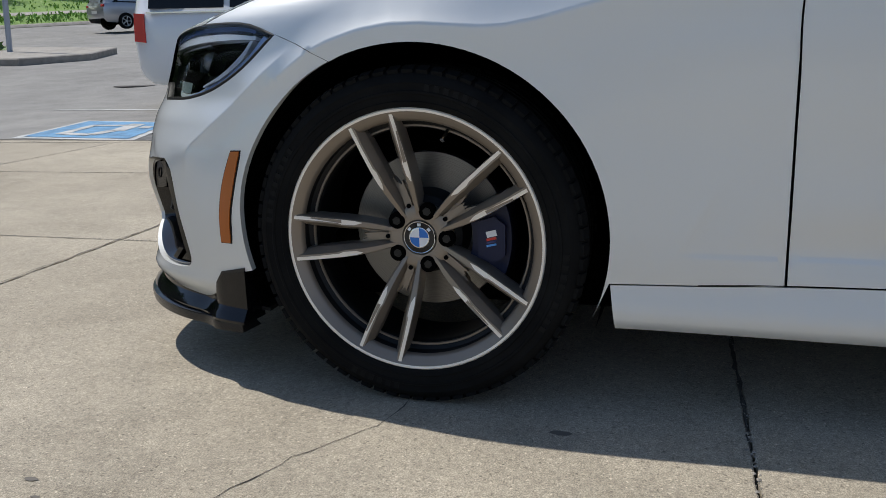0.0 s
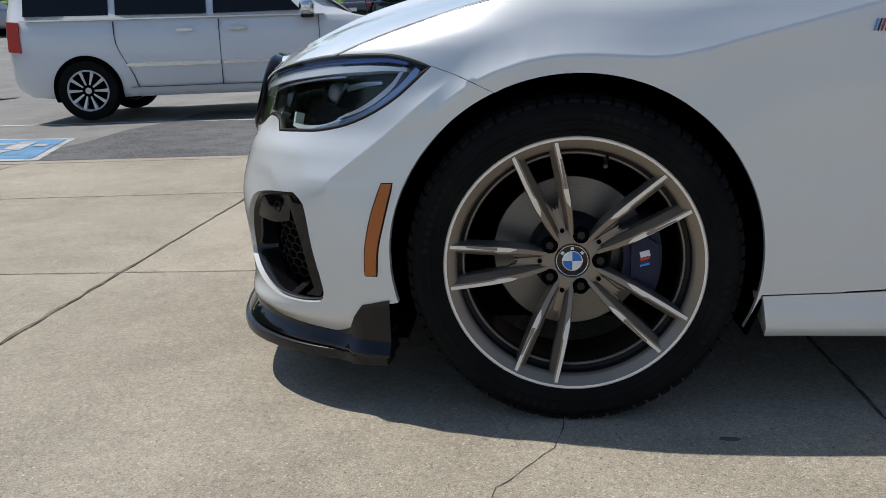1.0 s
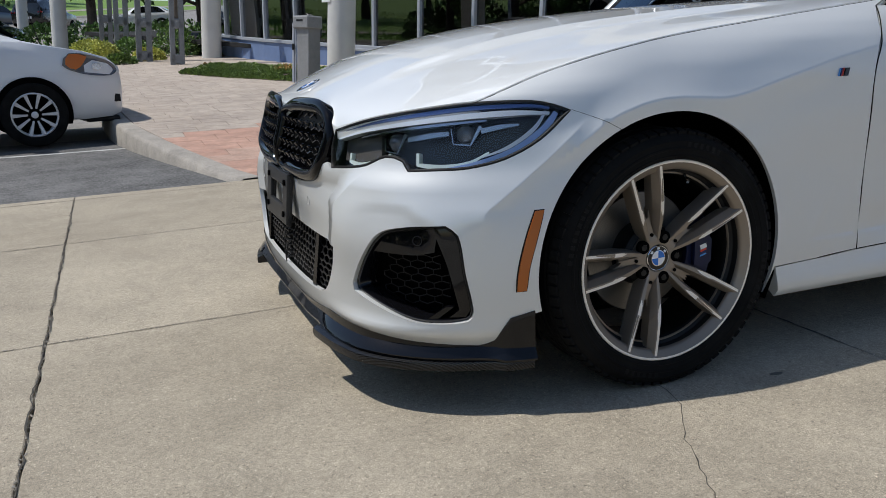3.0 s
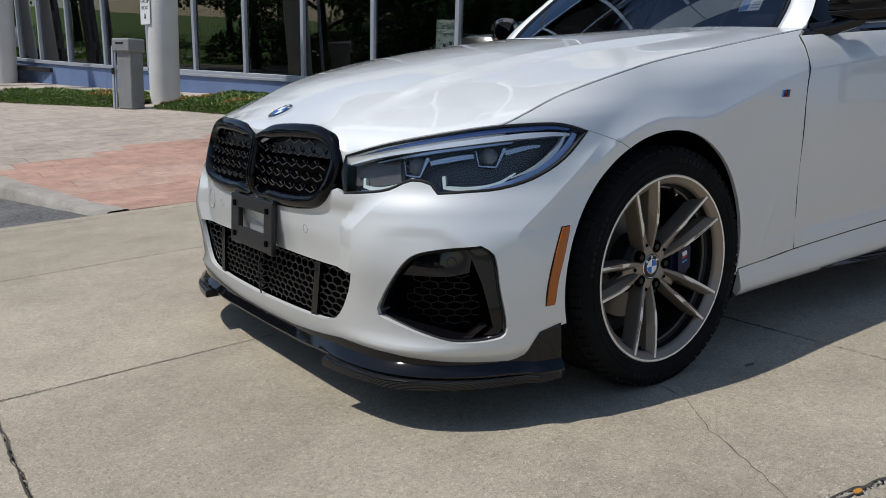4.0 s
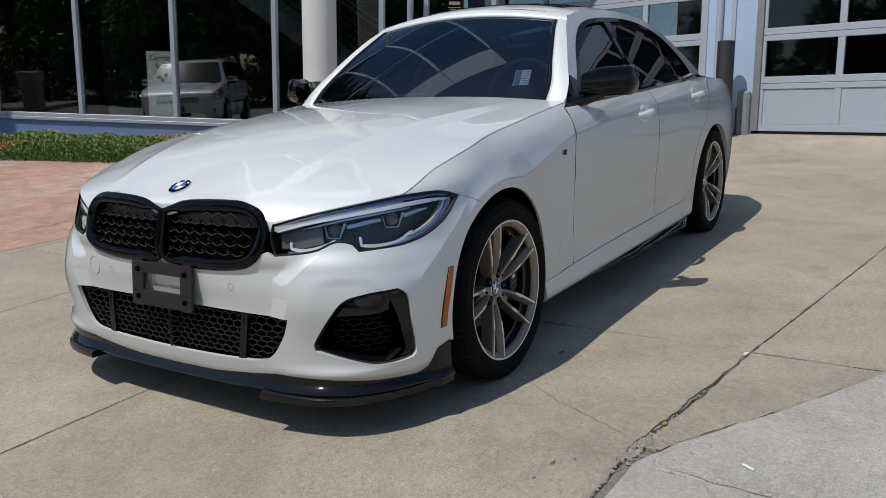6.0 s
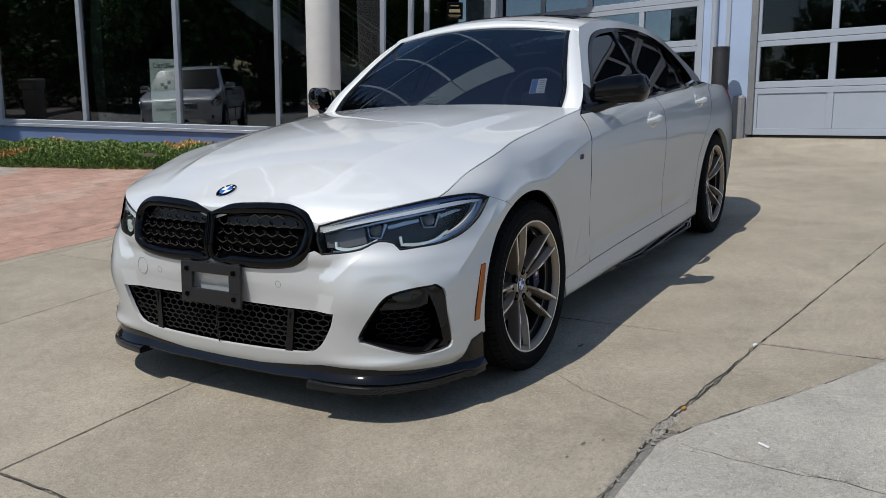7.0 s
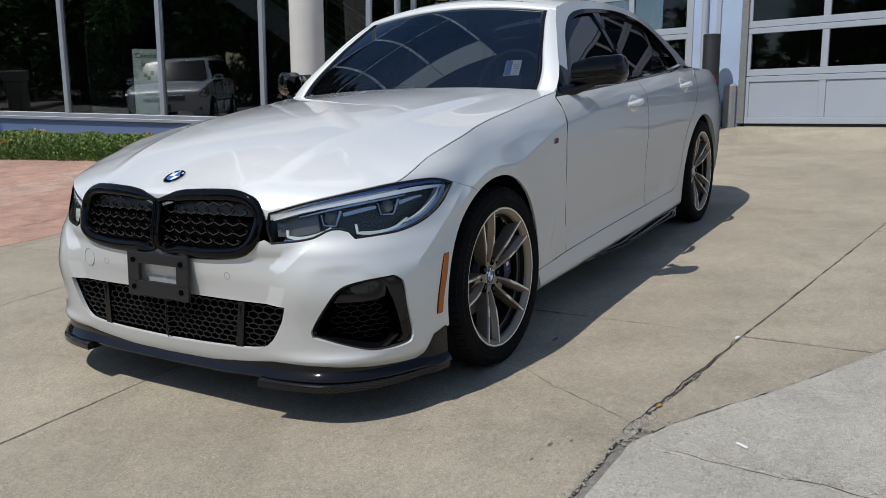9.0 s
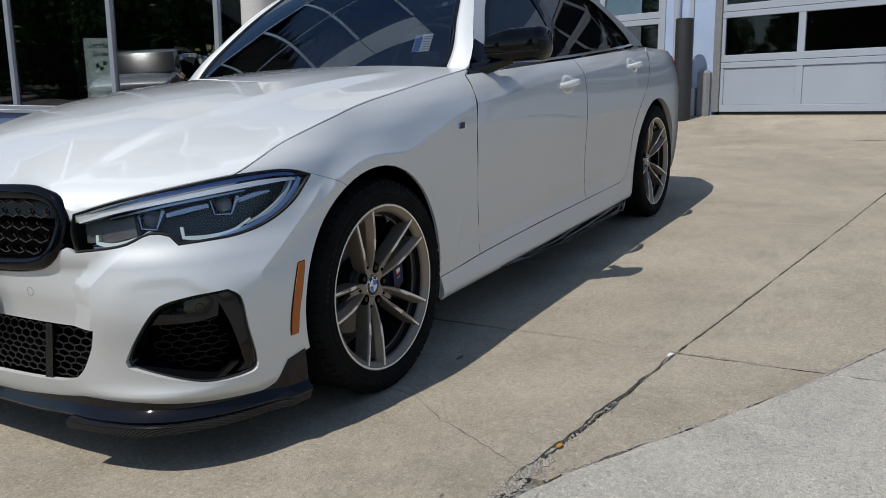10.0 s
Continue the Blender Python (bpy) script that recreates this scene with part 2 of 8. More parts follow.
def hermite(xs, ys, x):
    """Smooth curve without overshoot through knots (arrays welcome)."""
    xs, ys, x = np.asarray(xs, float), np.asarray(ys, float), np.asarray(x, float)
    h = np.diff(xs)
    d = np.diff(ys, axis=0) / (h if ys.ndim == 1 else h[:, None])
    m = np.zeros_like(ys)
    m[0], m[-1] = d[0], d[-1]
    a, b = d[:-1], d[1:]
    with np.errstate(divide="ignore", invalid="ignore"):
        hm = 2 * a * b / (a + b)
    m[1:-1] = np.where(a * b > 0, hm, 0.0)
    i = np.clip(np.searchsorted(xs, x, "right") - 1, 0, len(h) - 1)
    t = np.clip((x - xs[i]) / h[i], 0, 1)
    hi = h[i]
    t2, t3 = t * t, t * t * t
    return (2 * t3 - 3 * t2 + 1) * ys[i] + (t3 - 2 * t2 + t) * hi * m[i] + (3 * t2 - 2 * t3) * ys[i + 1] + (t3 - t2) * hi * m[i + 1]


def outline(pts, step, closed=True):
    """Points along a smooth line through pts; a third value 1 makes a sharp corner."""
    n = len(pts)
    P = [np.array(p[:2], float) for p in pts]
    C = [len(p) > 2 for p in pts]
    out = []
    for i in range(n if closed else n - 1):
        j = (i + 1) % n
        p1, p2 = P[i], P[j]
        p0 = P[i - 1] if (closed or i > 0) else p1
        p3 = P[(j + 1) % n] if (closed or j < n - 1) else p2
        L = np.linalg.norm(p2 - p1)
        t1 = (p2 - p1) if C[i] or (not closed and i == 0) else (p2 - p0) * L / max(1e-6, np.linalg.norm(p2 - p1) + np.linalg.norm(p1 - p0))
        t2 = (p2 - p1) if C[j] or (not closed and j == n - 1) else (p3 - p1) * L / max(1e-6, np.linalg.norm(p3 - p2) + np.linalg.norm(p2 - p1))
        k = max(1, int(round(L / step)))
        for q in range(k):
            t = q / k
            out.append((2 * t**3 - 3 * t**2 + 1) * p1 + (t**3 - 2 * t**2 + t) * t1 + (3 * t**2 - 2 * t**3) * p2 + (t**3 - t**2) * t2)
    if not closed:
        out.append(P[-1])
    return np.array(out)


def inside(poly, q):
    """Which of the points q lie inside the polygon."""
    x, y = q[:, 0], q[:, 1]
    r = np.zeros(len(q), bool)
    px, py = poly[:, 0], poly[:, 1]
    for i in range(len(poly)):
        j = i - 1
        c = (py[i] > y) != (py[j] > y)
        if c.any():
            with np.errstate(divide="ignore", invalid="ignore"):
                xi = (px[j] - px[i]) * (y - py[i]) / (py[j] - py[i]) + px[i]
            r ^= c & (x < xi)
    return r


def near_line(poly, q, d):
    """Which of the points q lie closer than d to the closed polygon's corners or sides."""
    a, b = poly, np.roll(poly, -1, axis=0)
    ab = b - a
    best = np.full(len(q), 9e9)
    for i in range(len(a)):
        t = np.clip(((q - a[i]) @ ab[i]) / max(1e-12, ab[i] @ ab[i]), 0, 1)
        best = np.minimum(best, np.hypot(*(q - a[i] - t[:, None] * ab[i]).T))
    return best < d


from mathutils.geometry import delaunay_2d_cdt


def normals_of(surf, q, e=1e-3):
    du = surf(q[:, 0] + e, q[:, 1]) - surf(q[:, 0] - e, q[:, 1])
    dv = surf(q[:, 0], q[:, 1] + e) - surf(q[:, 0], q[:, 1] - e)
    n = np.cross(du, dv)
    return n / np.maximum(1e-12, np.linalg.norm(n, axis=1))[:, None]


def skin(surf, outer, holes=(), step=0.025, rim=0.012, lift=0.0, flip=False, hole_rim=None, creases=()):
    """A trimmed piece of a surface with its edges turned inwards: verts, faces, normals."""
    lo, hi = outer.min(0), outer.max(0)
    gx = np.arange(lo[0] + step / 2, hi[0], step)
    gy = np.arange(lo[1] + step / 2, hi[1], step)
    g = np.array([(x + (step / 2 if k % 2 else 0), y) for k, y in enumerate(gy) for x in gx]) if len(gx) and len(gy) else np.zeros((0, 2))
    loops = [outer] + list(holes)
    if len(g):
        ok = inside(outer, g)
        for h in holes:
            ok &= ~inside(h, g)
        for l in loops:
            ok &= ~near_line(l, g, step * 0.55)
        for l in creases:
            ok &= ~near_line(np.concatenate([l, l[::-1]]), g, step * 0.5)
        g = g[ok]
    pts, edges, k = [], [], 0
    for l in loops:
        n = len(l)
        pts += [Vector((float(a), float(b))) for a, b in l]
        edges += [(k + i, k + (i + 1) % n) for i in range(n)]
        k += n
    for l in creases:
        ok = inside(outer, l) & ~near_line(outer, l, 0.004)
        for h in holes:
            ok &= ~inside(h, l) & ~near_line(h, l, 0.004)
        for i, q in enumerate(l):
            if ok[i]:
                pts.append(Vector((float(q[0]), float(q[1]))))
                if i and ok[i - 1]:
                    edges.append((k - 1, k))
                k += 1
    pts += [Vector((float(a), float(b))) for a, b in g]
    v2, e2, f2, ov, _, _ = delaunay_2d_cdt(pts, edges, [], 0, 1e-6)
    q = np.array([tuple(v) for v in v2])
    tri = np.array([tuple(f) for f in f2 if len(f) == 3])
    c = q[tri].mean(1)
    ok = inside(outer, c)
    for h in holes:
        ok &= ~inside(h, c)
    tri = tri[ok]
    P, N = surf(q[:, 0], q[:, 1]), normals_of(surf, q)
    if flip:
        N = -N
    P = P + N * lift
    fn = np.cross(P[tri[:, 1]] - P[tri[:, 0]], P[tri[:, 2]] - P[tri[:, 0]])
    wrong = (fn * N[tri[:, 0]]).sum(1) < 0
    tri[wrong] = tri[wrong][:, ::-1]
    verts, faces, norms = list(P), [tuple(map(int, f)) for f in tri], list(N)
    if rim:
        seen = {}
        for f in faces:
            for a, b in ((f[0], f[1]), (f[1], f[2]), (f[2], f[0])):
                seen[(a, b)] = (b, a) not in seen and seen.get((a, b), True)
        border = [(a, b) for (a, b) in seen if (b, a) not in seen]
        first = len(q)
        hole_pts = set()
        if hole_rim is not None:
            tips = q
            for h in holes:
                hole_pts |= set(np.nonzero(near_line(h, tips, 1e-4))[0].tolist())
        for a, b in border:
            w = P[b] - P[a]
            side = np.cross(w, N[a])
            side = side / max(1e-9, np.linalg.norm(side))
            ra = hole_rim if a in hole_pts and hole_rim is not None else rim
            i = len(verts)
            verts += [P[a], P[b], P[b] - N[b] * ra, P[a] - N[a] * ra]
            norms += [side] * 4
            faces.append((i, i + 3, i + 2, i + 1))
    return np.array(verts), faces, np.array(norms)


def mirrored(s):
    verts, faces, norms = s
    m = np.array([1, -1, 1])
    return verts * m, [f[::-1] for f in faces], norms * m


def joined(*skins):
    V, F, N, k = [], [], [], 0
    for v, f, n in skins:
        V.append(v), N.append(n)
        F += [tuple(i + k for i in t) for t in f]
        k += len(v)
    return np.concatenate(V), F, np.concatenate(N)


def skin_ob(name, s, material, parent, label=""):
    ob = mesh_ob(name, s[0], s[1], material, parent, label, True, s[2])
    ob.shadow_terminator_geometry_offset, ob.shadow_terminator_shading_offset = 0.35, 0.2
    return ob


# ---- ground ----
def lot_z(x, y):
    """Height of the paved ground in the apron's frame: flat by the car, rising gently beyond."""
    y, x = np.asarray(y, float), np.asarray(x, float)
    return 0.048 * np.maximum(0, y - 8.0) + 0.018 * np.maximum(0, -x - 6.0) * step_far(y) + 0.012 * np.maximum(0, x - 7.5) + 0.018 * np.maximum(0, y - 24.0)


def step_far(y):
    t = np.clip((y - 6.0) / 8.0, 0, 1)
    return t * t * (3 - 2 * t)


def walk_z(y):
    """Height of the raised walk beside the lot."""
    return 0.004 + 0.056 * max(0.0, y - 3.9)


def ground_sheet():
    xs = sorted(set(list(np.linspace(-20, 16, 37)) + [-260, -160, -100, -70, -50, -35, -27, 22, 30, 45, 70, 120, 260]))
    ys = sorted(set(list(np.linspace(-10, 30, 41)) + [-260, -140, -80, -45, -25, -15, 36, 45, 60, 80, 120, 180, 260]))
    V = [(x, y, float(lot_z(x, y)) - 0.035) for y in ys for x in xs]
    n = len(xs)
    F = [(j * n + i, j * n + i + 1, (j + 1) * n + i + 1, (j + 1) * n + i) for j in range(len(ys) - 1) for i in range(n - 1)]
    return tagged(mesh_ob("ground", V, F, M["asphalt"], smooth=True), "grey worn asphalt parking lot", "ground", kind="structure")


ground_sheet()


def ragged(poly, step, amp, rnd):
    """A polygon's edge, subdivided and slightly uneven."""
    out = []
    n = len(poly)
    for i in range(n):
        a, b = np.array(poly[i]), np.array(poly[(i + 1) % n])
        k = max(1, int(np.linalg.norm(b - a) / step))
        t = (b - a) / max(1e-9, np.linalg.norm(b - a))
        for q in range(k):
            w = rnd.gauss(0, amp) if q else 0.0
            out.append(a + (b - a) * q / k + np.array([-t[1], t[0]]) * w)
    return out


def slab_ob(name, poly, material, parent, top=0.0, deep=0.06, bev=0.003, step=0.05, amp=0.0018, rnd=random, zf=None, label=""):
    """A slab with worn, slightly rounded arrises."""
    p = np.array(ragged(poly, step, amp, rnd))
    if np.sum(p[:, 0] * np.roll(p[:, 1], -1) - np.roll(p[:, 0], -1) * p[:, 1]) < 0:
        p = p[::-1]
    q = scaled2(p, -bev)
    n = len(p)
    z = (lambda a: top) if zf is None else (lambda a: top + zf(a[0], a[1]))
    V = [(a[0], a[1], z(a)) for a in q] + [(a[0], a[1], z(a) - bev * 0.8) for a in p] + [(a[0], a[1], z(a) - deep) for a in p]
    F = [tuple(range(n))]
    for i in range(n):
        j = (i + 1) % n
        F += [(i, n + i, n + j, j), (n + i, 2 * n + i, 2 * n + j, n + j)]
    return mesh_ob(name, V, F, material, parent, label, smooth=False)


def scaled2(poly, d):
    a, b = np.roll(poly, 1, 0), np.roll(poly, -1, 0)
    t = b - a
    t /= np.maximum(1e-9, np.linalg.norm(t, axis=1))[:, None]
    return poly + np.stack([t[:, 1], -t[:, 0]], -1) * d


# concrete apron: bedding with dirty joints, and one slab per bay
rs = random.Random(4)
apron = tagged(mesh_ob("apron_bed", [(-16, -14.2, -0.018), (10.2, -14.2, -0.018), (10.2, 3.45, -0.018), (-16, 3.45, -0.018)], [(0, 1, 2, 3)], M["joint"]), "concrete apron of large slabs with dirty joints", "pavement", kind="structure")
XL = [-14.55, -12.4, -10.2, -8.05, -5.88, -3.71, -1.54, 0.632, 2.80, 4.97, 7.14, 9.6]


def row_y(j, x):
    """The apron's long joints: nearly along the car, the one beside it skewed."""
    return [-14.0, -8.6, -4.2, float(np.interp(x, [-14, -0.86, -0.36, 0.02, 0.6, 1.0, 2.8, 10], [-1.46, -1.508, -1.510, -1.572, -1.636, -1.696, -1.95, -2.9])), 0.236 + 0.025 * (x + 1.5), 1.815 + 0.06 * (x + 1.55), 3.18 + 0.045 * (x + 2.3), 3.33 + 0.045 * (x + 2.3)][j]


PALE = [(-14, -1.49), (-0.86, -1.537), (-0.42, -1.541), (-0.376, -1.563), (-0.26, -1.624), (0.085, -1.831), (0.363, -1.982), (0.577, -2.094), (1.4, -2.48), (2.6, -2.95), (4.5, -3.6)]


def pale_y(x):
    return float(np.interp(x, [q[0] for q in PALE], [q[1] for q in PALE]))


def wedge(x0, x1, y0f, y1f, g):
    lo = [(x, y0f(x) + g) for x in np.linspace(x0 + g, x1 - g, 7)]
    hi = [(x, y1f(x) - g) for x in np.linspace(x0 + g, x1 - g, 7)]
    return lo + hi[::-1]


for i in range(len(XL) - 1):
    for j in range(7):
        x0, x1 = XL[i], XL[i + 1]
        if j < 2 or (j == 2 and -1.0 < x1 < 5.1):
            continue
        g = 0.0036
        if j == 3:
            y0f, y1f = (lambda x: row_y(3, x)), (lambda x: row_y(4, x))
        else:
            y0f, y1f = (lambda x, j=j: row_y(j, x)), (lambda x, j=j: row_y(j + 1, x))
        slab_ob("slab", wedge(x0, x1, y0f, y1f, g), M["concrete"], apron, 0.0, 0.05, rnd=rs)
# the strip between the skewed joint and the paler pour, and the paler pour itself
for x0, x1 in ((-0.34, 0.612), (0.622, 2.80), (2.81, 4.97)):
    slab_ob("slab", wedge(x0, x1, lambda x: min(pale_y(x), row_y(3, x) - 0.03) + 0.002, lambda x: row_y(3, x) - 0.001, 0.002), M["concrete"], apron, 0.0, 0.05, rnd=rs)
for x0, x1 in ((-3.71, -1.54), (-1.54, -0.462), (-0.462, 0.60), (0.60, 2.80), (2.80, 4.97)):
    slab_ob("pale_slab", wedge(x0, x1, lambda x: -4.2, lambda x: pale_y(x) - 0.002, 0.0015), M["new_concrete"], apron, 0.003, 0.05, rnd=rs, label="paler newer concrete")


slab_ob("joint_filler", wedge(-3.70, -0.36, lambda x: pale_y(x) - 0.003, lambda x: row_y(3, x) - 0.004, 0.0), M["filler"], apron, -0.003, 0.03, rnd=rs, label="grey mortar filling the wide joint")
tagged(mesh_ob("street_side_asphalt", [(-16, -14.2, -0.004), (10.2, -14.2, -0.004), (10.2, -4.204, -0.004), (-16, -4.204, -0.004)], [(0, 1, 2, 3)], M["asphalt"]), "grey asphalt lane along the concrete apron", "road", kind="structure")


# cracks: thin dark grooves that wander
def crack(pts, width, seed, lift=0.0012, amp=0.010, material="crack"):
    r = random.Random(seed)
    line = outline([tuple(p) for p in pts], 0.03, False)
    V, F = [], []
    off = 0.0
    for k, p in enumerate(line):
        off = off * 0.75 + r.gauss(0, amp)
        t = line[min(k + 1, len(line) - 1)] - line[max(k - 1, 0)]
        t /= max(1e-9, np.linalg.norm(t))
        n = np.array([-t[1], t[0]])
        w = width * (0.35 + 0.9 * r.random()) * (1 - abs(2 * k / (len(line) - 1) - 1) ** 4)
        c = p + n * off
        V += [(*(c + n * w), lift), (*(c - n * w), lift)]
        if k:
            a = 2 * k
            F.append((a - 2, a - 1, a + 1, a))
    return mesh_ob("crack", V, F, M[material], apron, smooth=False)


crack([(-0.02, -0.62), (-0.03, -0.87), (-0.055, -1.02), (-0.155, -1.17), (-0.215, -1.32), (-0.29, -1.46), (-0.33, -1.505)], 0.0013, 1, 0.0012, 0.0045)
crack([(q, row_y(3, q)) for q in np.linspace(-0.34, 0.60, 12)], 0.0035, 12, 0.0034, 0.004)
crack([(q, row_y(3, q) + 0.003) for q in np.linspace(-0.40, 0.20, 9)], 0.0035, 13, 0.0037, 0.005)
crack([(q, pale_y(q)) for q in np.linspace(-0.30, 1.3, 10)], 0.004, 14, 0.0034, 0.003, "grit")
crack([(0.632, q) for q in np.linspace(-1.0, 0.2, 12)], 0.005, 21, 0.0014, 0.002)
crack([(0.617, q) for q in np.linspace(-2.13, -1.66, 6)], 0.007, 25, 0.0014, 0.002, "grit")
crack([(0.600, q) for q in np.linspace(-3.2, -2.13, 8)], 0.004, 26, 0.0044, 0.002, "grit")
crack([(q, row_y(6, q)) for q in np.linspace(-9.0, -0.7, 30)], 0.005, 22, 0.0014, 0.003)
crack([(q, row_y(4, q)) for q in np.linspace(-6.0, -0.95, 24)], 0.003, 23, 0.0014, 0.003)
crack([(q, row_y(5, q)) for q in np.linspace(-7.0, -0.95, 24)], 0.003, 24, 0.0014, 0.003)
for k, xj in enumerate((-3.71, -1.54)):
    crack([(xj, q) for q in np.linspace(-1.3 if k else -4.0, 3.2, 24)], 0.0028, 30 + k, 0.0036, 0.003)
crack([(-3.4, 2.6), (-2.9, 2.75), (-2.3, 3.1)], 0.002, 3)
crack([(-4.9, 3.02), (-4.3, 3.2), (-3.9, 3.32)], 0.002, 5)
# broken edges and grit along the joints, coarser where the wide joint has crumbled
rb = random.Random(9)
GV, GF = [], []


def grit(line, per_m, spread, lo, hi, top=0.0):
    """Small squashed stones strewn along a line."""
    line = np.array(line)
    for a, b in zip(line, line[1:]):
        d = np.linalg.norm(b - a)
        for _ in range(int(d * per_m * rb.uniform(0.5, 1.5))):
            p = a + (b - a) * rb.random()
            x, y = p[0] + rb.gauss(0, spread), p[1] + rb.gauss(0, spread)
            r, q = lo + (hi - lo) * rb.random() ** 2.2, rb.uniform(0, 6.28)
            c, s0 = math.cos(q), math.sin(q)
            k = len(GV)
            for u, v, w in ((1.3, 0, 0), (0.2, 0.8, 0), (-1.1, 0.2, 0), (-0.1, -0.9, 0), (0.1, 0.05, 0.55)):
                u, v = u * r * rb.uniform(0.7, 1.2), v * r * rb.uniform(0.7, 1.2)
                GV.append((x + u * c - v * s0, y + u * s0 + v * c, top + 0.0004 + w * r))
            GF.extend(((k, k + 1, k + 4), (k + 1, k + 2, k + 4), (k + 2, k + 3, k + 4), (k + 3, k, k + 4)))


for xj in (-3.71, -1.54, 0.632):
    grit([(xj, q) for q in np.linspace(-1.3, 3.2, 40)], 170, 0.004, 0.0015, 0.0055)
grit([(0.622, q) for q in np.linspace(-2.1, -1.62, 8)], 420, 0.006, 0.0015, 0.006)
grit([(q, row_y(3, q)) for q in np.linspace(-3.6, 3.5, 50)], 170, 0.005, 0.0015, 0.006)
grit([(q, row_y(3, q) + 0.004) for q in np.linspace(-0.95, 0.2, 16)], 420, 0.010, 0.002, 0.008)
grit([(q, row_y(3, q) - 0.012) for q in np.linspace(-0.46, -0.24, 6)], 1300, 0.015, 0.002, 0.011, 0.001)
grit([(q, pale_y(q)) for q in np.linspace(-0.35, 2.4, 30)], 420, 0.006, 0.0015, 0.006, 0.002)
for j in (4, 5, 6):
    grit([(q, row_y(j, q)) for q in np.linspace(-6.0, 3.0, 50)], 130, 0.005, 0.002, 0.006)
grit([(-0.44 - 0.03 * q, -1.6 - q) for q in np.linspace(0.0, 1.0, 14)], 260, 0.008, 0.0015, 0.005, 0.003)
for x0, y0, x1, y1 in ((-2.6, -1.2, 2.2, -0.4), (-0.9, -2.6, 1.2, -1.7)):
    for _ in range(90):
        q = (rb.uniform(x0, x1), rb.uniform(y0, y1))
        grit([q, (q[0] + 0.03, q[1])], 60, 0.02, 0.0012, 0.004, 0.003 if y1 < -1.5 else 0.0)
tagged(mesh_ob("joint_grit", GV, GF, M["grit"], apron, "loose pale grit and crumbled joint edges", smooth=False), kind="stuff")
crack([(q, row_y(3, q)) for q in np.linspace(-3.6, -0.38, 40)], 0.0022, 42, 0.0014, 0.003)
crack([(-0.425, -1.57), (-0.457, -1.757), (-0.466, -1.919), (-0.478, -2.10), (-0.484, -2.6)], 0.0022, 43, 0.0036, 0.004)
# litter
tagged(part("cigarette_end", b_tube(bmesh.new(), [(-0.332, -1.822, 0.0075), (-0.352, -1.856, 0.0075)], 0.0038, 8), M["white"], None), "white cigarette end lying on pale concrete", "litter")
leaf = bmesh.new()
b_prism(leaf, [(-0.013, 0), (-0.005, 0.007), (0.010, 0.005), (0.015, 0), (0.008, -0.007), (-0.006, -0.006)], 0.004, 0.007, "xy")
bmesh.ops.translate(leaf, vec=(-0.17, -1.547, 0.002), verts=leaf.verts)
tagged(part("dry_leaf", leaf, mat("dry_leaf", (0.45, 0.2, 0.03), 0.8), None), "orange dry leaf in the concrete joint", "leaf")
leaf = bmesh.new()
b_prism(leaf, [(-0.02, 0), (0, 0.009), (0.02, 0.004), (0.015, -0.008)], 0.003, 0.008, "xy")
bmesh.ops.translate(leaf, vec=(0.575, -1.63, 0), verts=leaf.verts)
tagged(part("paper_scrap", leaf, M["white"], None), "small white paper scrap on the joint", "litter")
stn = mat("oil_stain", (0.13, 0.115, 0.095), 0.8)
for k, (x, y, r0) in enumerate(((-0.556, -1.34, 0.008), (-0.506, -1.387, 0.005), (-0.66, -1.33, 0.006), (0.30, -0.98, 0.012))):
    poly = [(x + r0 * (1 + 0.5 * rb.random()) * math.cos(q) * 1.4, y + r0 * (1 + 0.5 * rb.random()) * math.sin(q) * 0.6) for q in np.linspace(0, 6.2, 14)]
    mesh_ob("stain", [(a, b, 0.0014) for a, b in poly], [tuple(range(14))], stn, apron, smooth=False)


# ---- the lot's markings ----
def paint(name, poly, material, label="", lift=0.0):
    p = np.array(ragged([np.array(q, float) for q in poly], 0.12, 0.004, rb))
    V = [(a, b, float(lot_z(a, b)) - 0.031 + lift) for a, b in p]
    return tagged(mesh_ob(name, V, [tuple(range(len(V)))], material, smooth=False), label or "white painted parking line on asphalt", "marking", kind="structure")


def dark_patch():
    xs, ys = np.linspace(-4.15, -0.47, 15), np.linspace(3.5, 8.0, 16)
    V = [(x + 0.05 * math.sin(3 * y), y, float(lot_z(x, y)) - 0.0335) for y in ys for x in xs]
    n = len(xs)
    F = [(j * n + i, j * n + i + 1, (j + 1) * n + i + 1, (j + 1) * n + i) for j in range(len(ys) - 1) for i in range(n - 1)]
    return tagged(mesh_ob("asphalt_patch", V, F, M["asphalt_dark"], smooth=True), "darker newer asphalt patch along the kerb", "road", kind="structure")


dark_patch()
paint("bay_line", [(-7.2, 6.55), (-1.05, 6.62), (-1.05, 6.73), (-7.2, 6.66)], M["paint_white"])
paint("bay_line", [(-7.6, 10.4), (-1.4, 11.3), (-1.4, 11.42), (-7.6, 10.52)], M["paint_white"])
BL = [np.array(q) for q in ((-5.16, 3.63), (-5.62, 5.22), (-4.38, 5.08), (-3.84, 3.52))]


def bay(u, v):
    return BL[0] * (1 - u) * (1 - v) + BL[3] * u * (1 - v) + BL[1] * (1 - u) * v + BL[2] * u * v


def bay_poly(q):
    return [tuple(bay(u, v)) for u, v in q]


